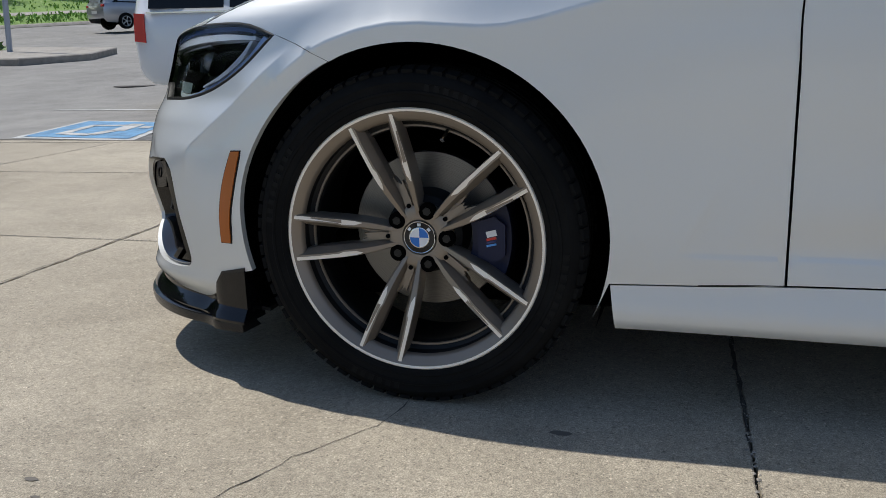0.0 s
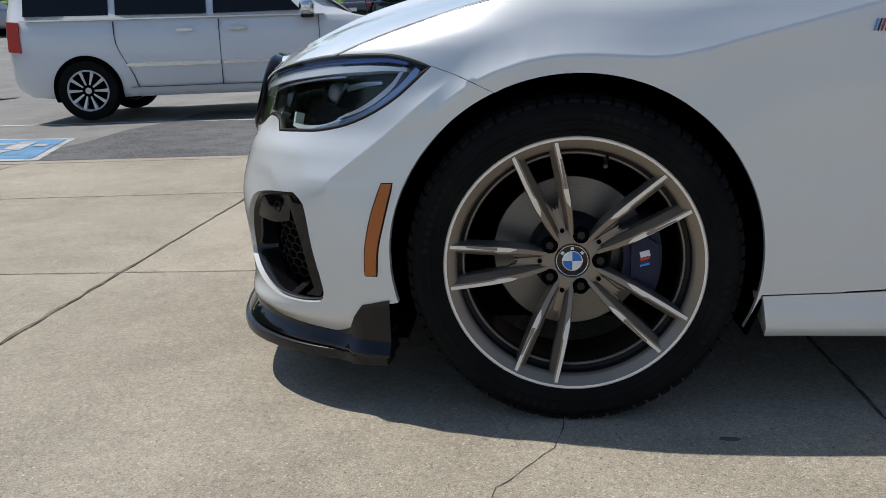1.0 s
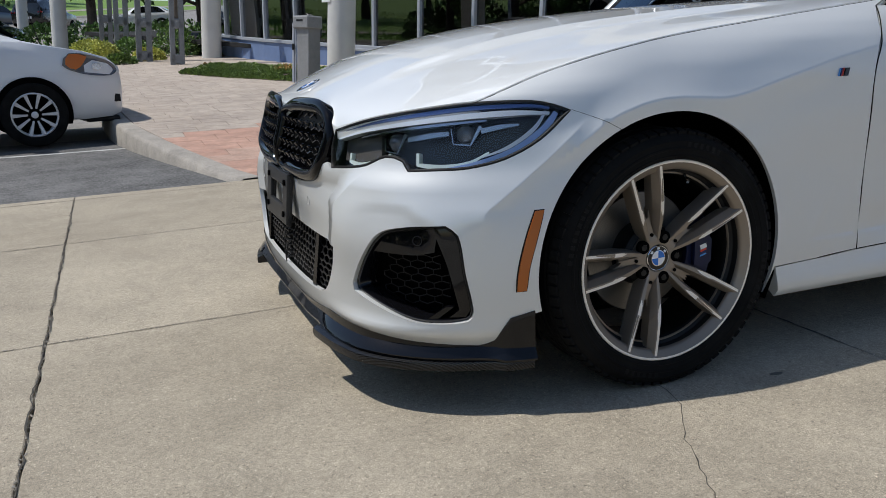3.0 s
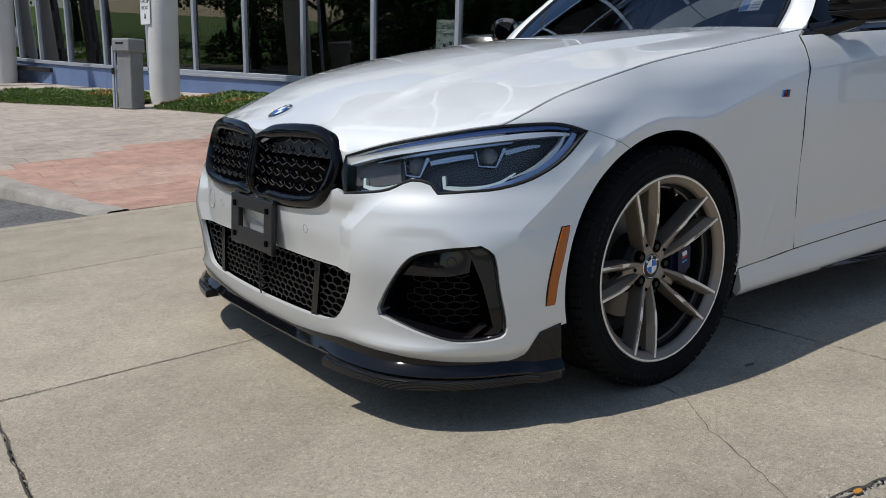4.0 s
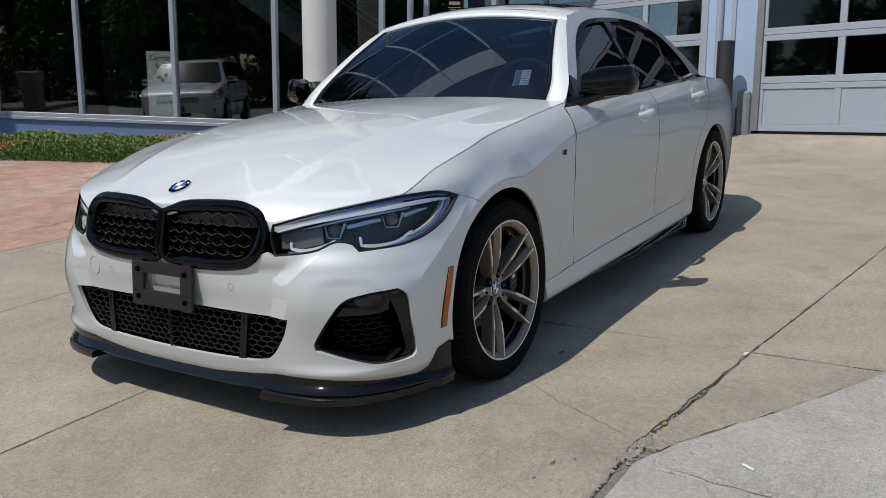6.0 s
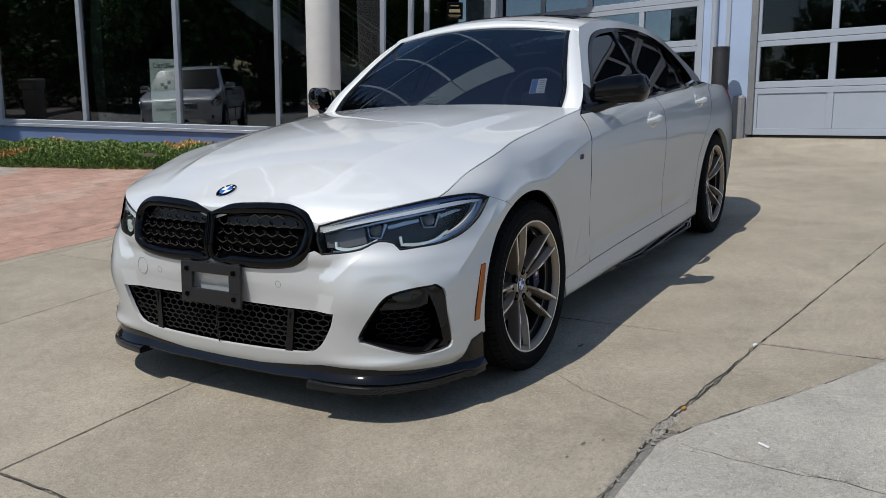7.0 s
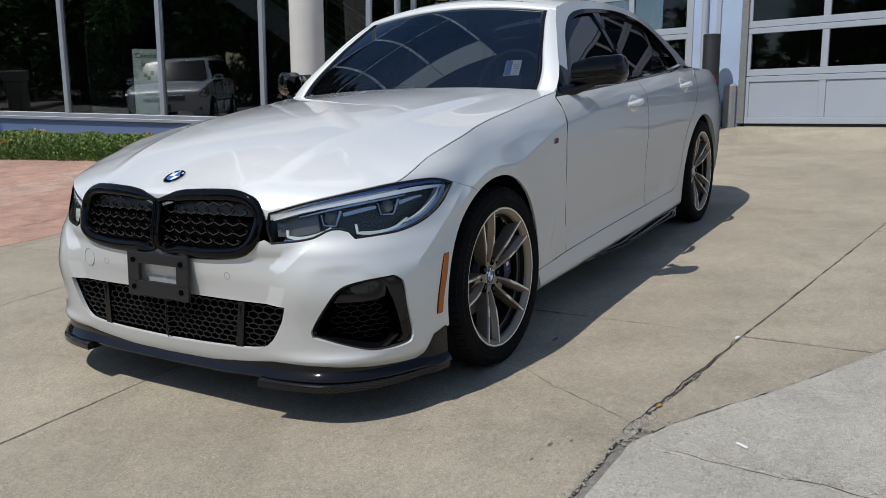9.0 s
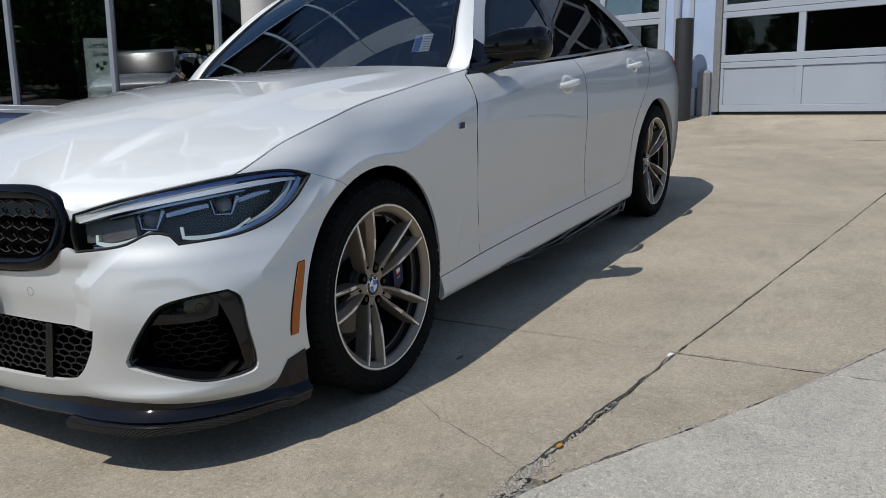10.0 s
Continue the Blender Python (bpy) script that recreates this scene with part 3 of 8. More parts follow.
paint("bay_border", bay_poly([(0, 0), (1, 0), (1, 1), (0, 1)]), M["paint_white"], "white border of a blue painted bay sign")
paint("bay_field", bay_poly([(0.06, 0.06), (0.94, 0.06), (0.94, 0.94), (0.06, 0.94)]), M["paint_blue"], "blue painted field on asphalt", 0.004)
for q in ([(0.60, 0.40), (0.74, 0.40), (0.74, 0.80), (0.60, 0.80)], [(0.30, 0.62), (0.62, 0.66), (0.62, 0.74), (0.30, 0.70)], [(0.24, 0.20), (0.33, 0.17), (0.34, 0.70), (0.26, 0.70)],
          [(0.30, 0.17), (0.55, 0.14), (0.58, 0.22), (0.34, 0.26)], [(0.50, 0.20), (0.60, 0.18), (0.70, 0.42), (0.60, 0.44)], [(0.78, 0.56), (0.88, 0.56), (0.88, 0.68), (0.78, 0.68)]):
    paint("bay_symbol", bay_poly(q), M["paint_white"], "white wheelchair sign strokes, worn", 0.008)
for k in range(2):
    ring = [(-6.78 + (0.38 - 0.05 * k) * math.cos(q), 8.4 + (0.36 - 0.05 * k) * math.sin(q)) for q in np.linspace(0, 6.2, 24)]
    if k == 0:
        mh = tagged(mesh_ob("manhole_cover", [(a, b, 0.002) for a, b in ring], [tuple(range(24))], mat("cast_iron", (0.11, 0.10, 0.09), 0.8, 0.2), smooth=False), "dark cast iron manhole cover in asphalt", "manhole", kind="structure")
mh.location = (-1.75, 1.8, float(lot_z(-8.3, 10.2)) - 0.033)

# ---- raised walk: kerb and stamped paving ----
KERB = [(-0.45, 3.42), (-0.62, 4.2), (-0.87, 5.3), (-1.18, 7.0), (-1.34, 9.0), (-1.45, 12.0), (-1.55, 16.0), (-1.9, 20.0)]


def kerb_run():
    line = outline(KERB, 0.25, False)
    bm = bmesh.new()
    rows = []
    for k, (x, y) in enumerate(line):
        t = line[min(k + 1, len(line) - 1)] - line[max(k - 1, 0)]
        t /= np.linalg.norm(t)
        n = np.array([t[1], -t[0]])
        if n[0] < 0:
            n = -n
        base = float(lot_z(x, y)) - 0.05
        top = walk_z(y) + 0.004
        a = np.array([x, y])
        rows.append([(*(a - n * 0.02), base), (*(a - n * 0.005), top - 0.03), (*(a + n * 0.018), top - 0.006), (*(a + n * 0.04), top), (*(a + n * 0.17), top), (*(a + n * 0.18), top - 0.05)])
    b_grid0(bm, rows)
    bmesh.ops.recalc_face_normals(bm, faces=bm.faces)
    ob = part("kerb", bm, M["kerb"], None, "", True, 50)
    return tagged(ob, "worn concrete kerb between asphalt and walk", "kerb", kind="structure")


def b_grid0(bm, rows):
    vs = [[bm.verts.new(p) for p in r] for r in rows]
    for a, b in zip(vs, vs[1:]):
        for j in range(len(a) - 1):
            bm.faces.new((a[j], a[j + 1], b[j + 1], b[j]))
    return bm


kerb_run()


def kerb_x(y):
    return float(np.interp(y, [q[1] for q in KERB], [q[0] for q in KERB]))


M["walk_joint"] = speckled("paving_joint", (0.26, 0.21, 0.17), (0.34, 0.28, 0.23), (0.36, 0.31, 0.26), 0.95)


def paved():
    """Stamped blocks in courses; red near the apron, buff beyond."""
    r = random.Random(11)
    bed = []
    ys = np.arange(3.432, 24.0, 0.31)
    V, F = [], []
    for k, y in enumerate(np.arange(3.3, 26, 0.5)):
        V += [(kerb_x(y) + 0.15, y, walk_z(y) - 0.012), (12.0, y, walk_z(y) - 0.012)]
        if k:
            a = 2 * k
            F.append((a - 2, a - 1, a + 1, a))
    walkway = tagged(mesh_ob("walk_bed", V, F, M["walk_joint"]), "stamped concrete walk of red and buff blocks", "pavement", kind="structure")
    near, far = [], {"red": ([], []), "buff": ([], []), "pink": ([], [])}
    for k, y in enumerate(ys):
        x = kerb_x(y) + 0.19 + (0.0 if k % 2 else -0.22)
        first = True
        while x < 8.6:
            w = r.choice((0.42, 0.42, 0.63))
            x0, x1 = (kerb_x(y + 0.155) + 0.172 if first else x), x + w
            if x1 - x0 > 0.10:
                cx, cy = (x0 + x1) / 2, y + 0.15
                band = abs((cy - 4.75) - 0.45 * (cx - 0.2)) < 0.24
                red = cy < 6.3 + 0.45 * cx
                j = 0.0018
                z = walk_z(y) + r.uniform(-0.001, 0.001)
                z1 = walk_z(y + 0.30) + r.uniform(-0.001, 0.001)
                lean = (kerb_x(y + 0.31) - kerb_x(y)) / 2 if first else 0.0
                first = False
                near.append((lean, x0 + 0.0015, y + 0.0015, x1 - 0.0015, y + 0.307, z, z1, ("pink" if band else "red") if red else "buff"))
            x += w
    near.sort(key=lambda b: (b[1] + 0.4) ** 2 + (b[2] - 3.4) ** 2)
    for n, (s, x0, y0, x1, y1, z0, z1, c) in enumerate(near):
        e = 0.004
        vs = [(x0 - s + e, y0 + e, z0), (x1 - e, y0 + e, z0), (x1 - e, y1 - e, z1), (x0 + s + e, y1 - e, z1), (x0 - s, y0, z0 - 0.004), (x1, y0, z0 - 0.004), (x1, y1, z1 - 0.004), (x0 + s, y1, z1 - 0.004)]
        fs = [(0, 1, 2, 3), (4, 5, 1, 0), (5, 6, 2, 1), (6, 7, 3, 2), (7, 4, 0, 3)]
        if n < 290:
            mesh_ob("paving_block", vs, fs, M["pave_" + c], walkway, smooth=False)
        else:
            V, F = far[c]
            k = len(V)
            V += vs
            F += [tuple(i + k for i in f) for f in fs]
    for c, (V, F) in far.items():
        tagged(mesh_ob("paving_blocks", V, F, M["pave_" + c], walkway, smooth=False), kind="stuff")


paved()


# ---- the car: surfaces (x backwards from the front axle, half-width, z up) ----
ZK = [0.12, 0.22, 0.32, 0.42, 0.52, 0.62, 0.70, 0.76, 0.81, 0.86, 0.90, 0.94, 0.99]
SIDE = {
    -0.01: [0.860, 0.892, 0.905, 0.912, 0.914, 0.910, 0.903, 0.889, 0.866, 0.826, 0.775, 0.70, 0.60],
    0.45: [0.840, 0.868, 0.876, 0.878, 0.880, 0.886, 0.890, 0.889, 0.881, 0.861, 0.825, 0.765, 0.68],
    0.95: [0.840, 0.868, 0.874, 0.878, 0.882, 0.888, 0.893, 0.894, 0.890, 0.880, 0.864, 0.835, 0.78],
    1.75: [0.842, 0.870, 0.878, 0.883, 0.888, 0.894, 0.898, 0.898, 0.895, 0.887, 0.874, 0.85, 0.80],
    2.45: [0.845, 0.875, 0.888, 0.897, 0.904, 0.910, 0.914, 0.915, 0.911, 0.902, 0.888, 0.865, 0.82],
    2.85: [0.845, 0.880, 0.897, 0.908, 0.915, 0.918, 0.918, 0.915, 0.908, 0.897, 0.882, 0.86, 0.82],
}
SX = sorted(SIDE)
NOSE_Z = [0.12, 0.20, 0.26, 0.34, 0.42, 0.48, 0.55, 0.61, 0.67, 0.72, 0.755, 0.78, 0.82, 0.90]
NOSE_A = [0.763, 0.787, 0.792, 0.792, 0.794, 0.798, 0.798, 0.786, 0.769, 0.756, 0.742, 0.700, 0.58, 0.38]
NOSE_N = [3.7, 3.9, 4.0, 4.0, 3.95, 3.7, 3.25, 2.95, 2.88, 2.84, 2.8, 2.7, 2.5, 2.5]
TAIL_Z = [0.15, 0.30, 0.50, 0.70, 0.90, 1.02, 1.10]
TAIL_A = [0.96, 1.03, 1.05, 1.05, 1.03, 1.04, 0.98]
WRAP = 0.9


def half_width(x, z):
    rows = np.stack([hermite(ZK, SIDE[k], z) for k in SX])           # stations x points
    h = np.diff(np.array(SX))
    d = np.diff(rows, axis=0) / h[:, None]
    m = np.concatenate([d[:1] * 0, (d[:-1] + d[1:]) / 2, d[-1:] * 0])
    i = np.clip(np.searchsorted(SX, x, "right") - 1, 0, len(h) - 1)
    t = np.clip((x - np.array(SX)[i]) / h[i], 0, 1)
    c = np.arange(len(x))
    return ((2 * t**3 - 3 * t**2 + 1) * rows[i, c] + (t**3 - 2 * t**2 + t) * h[i] * m[i, c]
            + (3 * t**2 - 2 * t**3) * rows[i + 1, c] + (t**3 - t**2) * h[i] * m[i + 1, c])


def bell(v, centre, width):
    return np.exp(-((v - centre) / width) ** 2)


def step01(v, a, b):
    t = np.clip((v - a) / (b - a), 0, 1)
    return t * t * (3 - 2 * t)


CREASE_X = [-0.40, -0.28, -0.19, -0.15, -0.09, -0.03, 0.03, 0.09, 0.14, 0.18, 0.24, 0.35, 0.534, 0.67, 1.4, 2.4, 2.85]
CREASE_Z = [0.56, 0.628, 0.692, 0.711, 0.730, 0.739, 0.739, 0.734, 0.730, 0.731, 0.741, 0.768, 0.812, 0.838, 0.882, 0.925, 0.94]


CHEEK_Z = [0.24, 0.34, 0.398, 0.454, 0.503, 0.585, 0.62]
CHEEK_Y = [0.44, 0.50, 0.526, 0.548, 0.540, 0.62, 0.68]
TURN_Z = [0.42, 0.506, 0.56, 0.62, 0.70]
TURN_P = [-0.475, -0.461, -0.396, -0.325, -0.235]


def ridge(u, below, above):
    """A pressed edge: rises to 1 at u = 0 and falls off on both sides, sharp at the top."""
    return np.where(u < 0, np.clip(1 + u / below, 0, 1) ** 2, np.clip(1 - u / above, 0, 1) ** 2)


def belt(p, z):
    """The body's side and ends, left half, y negative: p is x along the side and wraps round the ends."""
    p, z = np.atleast_1d(np.asarray(p, float)), np.atleast_1d(np.asarray(z, float))
    p, z = np.broadcast_arrays(p, z)
    w = half_width(np.clip(p, 0, 2.85), z)
    # pressed line low on the doors and the flare over the arches
    w = w - 0.010 * bell(z, 0.335, 0.05) * step01(p, 0.55, 0.8) * (1 - step01(p, 2.0, 2.25))
    w = w + 0.0020 * (1 - step01(z, 0.314, 0.329)) * step01(p, 0.42, 0.55) * (1 - step01(p, 2.2, 2.4))
    # shoulder line: follows the front arch, then climbs to the door handles
    zc = np.interp(p, CREASE_X, CREASE_Z)
    w = w + np.interp(p, [-0.36, -0.20, 0.0, 0.25, 0.5, 0.7, 2.0, 2.8], [0.0, 0.013, 0.016, 0.012, 0.009, 0.008, 0.007, 0.0]) * ridge(z - zc, 0.10, 0.065)
    # edge where the bumper turns to the side
    pc = np.interp(z, TURN_Z, TURN_P)
    w = w + 0.010 * ridge(p - pc, 0.13, 0.07) * step01(z, 0.42, 0.50) * (1 - step01(z, 0.64, 0.71)) * (p < 0)
    # short crease behind the front wheel
    w = w + 0.0016 * ridge((p - 0.535) - 0.50 * (z - 0.40), 0.06, 0.02) * bell(z, 0.385, 0.07) * (p < 0.66)
    w = w - 0.006 * bell(z, 0.47, 0.10) * step01(p, 0.5, 0.9) * (1 - step01(p, 2.0, 2.4))
    a, n = hermite(NOSE_Z, NOSE_A, z), hermite(NOSE_Z, NOSE_N, z)
    phi = np.clip(p / WRAP + math.pi / 2, 1e-4, math.pi)
    r = ((np.abs(np.cos(phi)) / a) ** n + (np.sin(phi) / w) ** n) ** (-1 / n)
    front = np.stack([-r * np.cos(phi), -r * np.sin(phi)], -1)
    tz = hermite(TAIL_Z, TAIL_A, z)
    psi = np.clip((p - 2.85) / WRAP, 0, math.pi / 2)
    rr = ((np.sin(psi) / tz) ** 3.6 + (np.cos(psi) / w) ** 3.6) ** (-1 / 3.6)
    rear = np.stack([2.85 + rr * np.sin(psi), -rr * np.cos(psi)], -1)
    mid = np.stack([p, -w], -1)
    xy = np.where((p < 0)[:, None], front, np.where((p > 2.85)[:, None], rear, mid))
    # sculpting of the bumper: blade beside the lower grille, brow over the outer intake, proud lip under it
    yy = -xy[:, 1]
    out = np.zeros_like(z)
    out += 0.010 * bell(yy, 0.60, 0.075) * bell(z, 0.43, 0.085) * (p < 0)
    brow = np.interp(yy, [0.60, 0.69, 0.76, 0.81, 0.85], [0.500, 0.512, 0.510, 0.472, 0.40])
    out -= 0.0045 * step01(yy, 0.58, 0.72) * (1 - step01(yy, 0.80, 0.87)) * (1 - step01(z, brow - 0.020, brow + 0.016)) * step01(z, brow - 0.11, brow - 0.03) * (p < 0)
    out += 0.002 * bell(yy, 0.72, 0.14) * bell(z, 0.565, 0.035) * (p < 0)
    out += 0.019 * bell(yy, 0.68, 0.16) * bell(z, 0.212, 0.024) * (p < 0)
    cheek = np.interp(z, CHEEK_Z, CHEEK_Y)
    out -= 0.022 * np.clip((cheek - yy) / 0.058, 0, 1) * (1 - step01(z, 0.53, 0.60)) * step01(z, 0.30, 0.40) * (p < 0)
    lead = np.stack([np.where(p < 0, np.cos(phi), 0), np.where(p < 0, np.sin(phi), 1)], -1)
    xy = xy - lead * out[:, None]
    return np.column_stack([xy, z])


def fp(x, y):
    """The belt's p of a place in plan."""
    return WRAP * (math.atan2(abs(y), -x) - math.pi / 2) if x < 0 else x


def arch_line(cx, r, step, z0=0.335, lo=0.17):
    """The wheel opening's edge from front to back, in the belt's p and z."""
    q0 = math.asin((lo - z0) / r)
    n = int(r * (math.pi - 2 * q0) / step)
    out = []
    for k in range(n + 1):
        q = math.pi - q0 - (math.pi - 2 * q0) * k / n
        x = cx + r * math.cos(q)
        out.append((fp(x, 0.905), z0 + r * math.sin(q)))
    return out


def loop(*runs):
    """A closed outline of runs of points laid end to end."""
    out = []
    for r in runs:
        for q in r:
            q = np.array(q[:2], float)
            if not out or np.linalg.norm(q - out[-1]) > 2e-3:
                out.append(q)
    if np.linalg.norm(out[0] - out[-1]) < 2e-3:
        out.pop()
    return np.array(out)


GAP = 0.0022


def along(xs, zs, x0, x1, off=0.0, step=0.012):
    """A line on the belt's sheet for the mesh to follow, moved up by off."""
    x = np.arange(x0, x1, step)
    return np.stack([x, np.interp(x, xs, zs) + off], -1)


SHOULDER = [along(CREASE_X, CREASE_Z, -0.25, 2.8, o) for o in (-0.014, -0.005, 0.0, 0.005, 0.014, 0.026, 0.040)]
TURN = [np.array([(np.interp(z, TURN_Z, TURN_P) + o, z) for z in np.arange(0.43, 0.70, 0.012)]) for o in (-0.010, -0.004, 0.0, 0.004, 0.010)]


def cheek_line(off):
    """The edge of the bumper's middle panel, off metres further out."""
    ps, line = np.linspace(-1.25, -0.45, 120), []
    for z in np.arange(0.40, 0.60, 0.010):
        y = -belt(ps, z)[:, 1]
        line.append((float(np.interp(np.interp(z, CHEEK_Z, CHEEK_Y) + off, y, ps)), z))
    return np.array(line)


CHEEK = [cheek_line(o) for o in (-0.061, -0.055, -0.049, -0.007, 0.0, 0.007)]
LOW_LINE = [along([0, 3], [z, z], 0.5, 2.3, 0.0, 0.02) for z in (0.314, 0.319, 0.324, 0.329)]
END = -WRAP * math.pi / 2          # the nose's middle
ST = 0.022
ARCH_R = 0.372

HL_TOP = [(-0.897, 0.683), (-0.78, 0.711), (-0.68, 0.729), (-0.58, 0.743), (-0.485, 0.752), (-0.36, 0.752), (-0.31, 0.742), (-0.268, 0.726)]
HL_BOT = [(-0.268, 0.726, 1), (-0.34, 0.662), (-0.42, 0.62), (-0.50, 0.601), (-0.57, 0.597), (-0.638, 0.594, 1),
          (-0.655, 0.616), (-0.70, 0.624), (-0.755, 0.602), (-0.80, 0.594), (-0.892, 0.586, 1)]
HL_IN = [(-0.892, 0.586, 1), (-0.907, 0.64), (-0.897, 0.683, 1)]
KID_TOP = [(END, 0.714), (-1.37, 0.722), (-1.30, 0.738), (-1.22, 0.746), (-1.035, 0.748), (-0.976, 0.738), (-0.935, 0.715), (-0.915, 0.68)]
KID_BOT = [(-0.915, 0.68), (-0.922, 0.63), (-0.953, 0.575), (-1.01, 0.543), (-1.16, 0.528), (-1.32, 0.534), (END, 0.556)]
SEAM_A = [(-0.268, 0.726), (-0.20, 0.700), (fp(-0.152, 0.905), 0.6745)]
HOODLINE = [(-0.485, 0.752), (fp(-0.31, 0.785), 0.806), (fp(-0.14, 0.805), 0.851), (0.06, 0.884), (0.34, 0.916), (0.60, 0.944), (0.80, 0.966)]
LOW_GRILLE = [(END, 0.392), (-1.2, 0.394), (-0.862, 0.392, 1), (-0.875, 0.345), (-0.915, 0.275), (-0.955, 0.248), (-1.05, 0.238), (-1.2, 0.232), (END, 0.228)]
INTAKE = [(-0.70, 0.452), (-0.64, 0.470), (-0.545, 0.478, 1), (-0.518, 0.455), (-0.505, 0.36), (-0.492, 0.265), (-0.505, 0.243), (-0.60, 0.238),
          (-0.66, 0.250), (-0.786, 0.294, 1), (-0.79, 0.312), (-0.745, 0.395)]
BOTTOM = [(END, 0.168), (-1.19, 0.172), (-1.0, 0.190), (-0.92, 0.200), (-0.76, 0.196), (-0.62, 0.180), (-0.475, 0.172), (-0.445, 0.182), (-0.412, 0.237)]
MARKER = [(q[0] - 0.012, *q[1:]) for q in ((-0.346, 0.502, 1), (-0.327, 0.503, 1), (-0.345, 0.43), (-0.36, 0.37), (-0.367, 0.312, 1), (-0.388, 0.312, 1), (-0.382, 0.37), (-0.366, 0.44))]


def scaled(poly, d):
    """A closed outline moved outwards (d > 0) or inwards."""
    a, b = np.roll(poly, 1, 0), np.roll(poly, -1, 0)
    t = b - a
    t /= np.maximum(1e-9, np.linalg.norm(t, axis=1))[:, None]
    n = np.stack([t[:, 1], -t[:, 0]], -1)
    area = 0.5 * np.sum(poly[:, 0] * np.roll(poly[:, 1], -1) - np.roll(poly[:, 0], -1) * poly[:, 1])
    return poly + n * (d if area > 0 else -d)


# ---- the car: materials ----
def pearl_paint():
    m = mat("pearl_white_paint", (0.80, 0.805, 0.80), 0.42, 0.20, Coat_Weight=1.0, Coat_Roughness=0.012, Coat_IOR=1.55)
    k = Nodes(m)
    fl = k.n("TexVoronoi")
    fl.inputs["Scale"].default_value = 2600
    k.link(k.co, fl.inputs["Vector"])
    tone = k.ramp(k.noise(1.2, 2), [(0.3, (0.768, 0.780, 0.765)), (0.7, (0.792, 0.803, 0.788))])
    k.color(k.mix(k.math("MULTIPLY", fl.outputs["Color"], 0.10), tone, (0.88, 0.89, 0.90)))
    k.rough(k.ramp(k.noise(7, 4), [(0.3, 0.40), (0.7, 0.46)]))
    return m


def glass_mat(name, tint, ior=1.5, rough=0.0, sheen=(1, 1, 1)):
    m = bpy.data.materials.new(name)
    m.use_nodes = True
    t = m.node_tree
    t.nodes.remove(t.nodes["Principled BSDF"])
    tr, gl, mix, fr = (t.nodes.new("ShaderNode" + k) for k in ("BsdfTransparent", "BsdfGlossy", "MixShader", "Fresnel"))
    tr.inputs[0].default_value = (*tint, 1)
    gl.inputs["Roughness"].default_value = rough
    gl.inputs["Color"].default_value = (*sheen, 1)
    fr.inputs[0].default_value = ior
    t.links.new(fr.outputs[0], mix.inputs[0])
    t.links.new(tr.outputs[0], mix.inputs[1])
    t.links.new(gl.outputs[0], mix.inputs[2])
    t.links.new(mix.outputs[0], t.nodes["Material Output"].inputs[0])
    return m


def carbon():
    m = mat("carbon_fibre", (0.012, 0.012, 0.013), 0.25, 0.0, Coat_Weight=0.25, Coat_Roughness=0.03, Specular_IOR_Level=0.25)
    k = Nodes(m)
    w = k.n("TexWave", wave_type="BANDS", bands_direction="DIAGONAL")
    w.inputs["Scale"].default_value = 85
    k.link(k.co, w.inputs["Vector"])
    k.color(k.mix(w.outputs["Fac"], (0.002, 0.002, 0.0025), (0.016, 0.0165, 0.018)))
    return m


def rubber():
    m = mat("tyre_rubber", (0.004, 0.004, 0.004), 0.85, Specular_IOR_Level=0.1)
    k = Nodes(m)
    k.color(k.ramp(k.noise(9, 5), [(0.35, (0.006, 0.006, 0.006)), (0.7, (0.012, 0.012, 0.0115))]))
    k.bump(k.noise(240, 3), 0.15, 0.002)
    return m


def brushed_disc():
    m = mat("brake_disc_steel", (0.42, 0.41, 0.39), 0.38, 0.9)
    k = Nodes(m)
    sep = k.n("SeparateXYZ")
    k.link(k.co, sep.inputs[0])
    r = k.math("SQRT", k.math("ADD", k.math("POWER", sep.outputs[0], 2.0), k.math("POWER", sep.outputs[2], 2.0)))
    n = k.n("TexNoise", noise_dimensions="1D")
    n.inputs["Scale"].default_value = 900
    k.link(r, n.inputs["W"])
    k.color(k.ramp(n.outputs["Fac"], [(0.3, (0.13, 0.123, 0.112)), (0.7, (0.23, 0.22, 0.205))]))
    return m


M["mirror_black"] = mat("mirror_gloss_black", (0.002, 0.002, 0.0025), 0.02, Specular_IOR_Level=0.3)
M["frame_black"] = mat("grille_frame_black", (0.002, 0.002, 0.003), 0.04, Specular_IOR_Level=0.22)
M["mesh_black"] = mat("grille_mesh_black", (0.006, 0.006, 0.007), 0.08, Specular_IOR_Level=1.0)
M["paint"] = pearl_paint()
M["glass_dark"] = glass_mat("tinted_glass", (0.07, 0.075, 0.08), 1.75)
M["glass_ws"] = glass_mat("windscreen_glass", (0.15, 0.175, 0.21), 1.8, 0.0, (0.72, 0.86, 1.0))
M["lens"] = glass_mat("clear_lens", (0.92, 0.93, 0.94), 1.42)
M["carbon"] = carbon()
M["rubber"] = rubber()
M["disc"] = brushed_disc()
M["rim_grey"] = mat("orbit_grey_wheel_paint", (0.255, 0.212, 0.168), 0.42, 0.5, Coat_Weight=0.25)
M["rim_cut"] = mat("machined_aluminium", (0.86, 0.80, 0.71), 0.38, 0.3, Coat_Weight=0.3)
M["bolt_steel"] = mat("bolt_dark_steel", (0.02, 0.02, 0.02), 0.4, 0.6)
M["chrome"] = mat("chrome", (0.75, 0.75, 0.76), 0.08, 1.0)
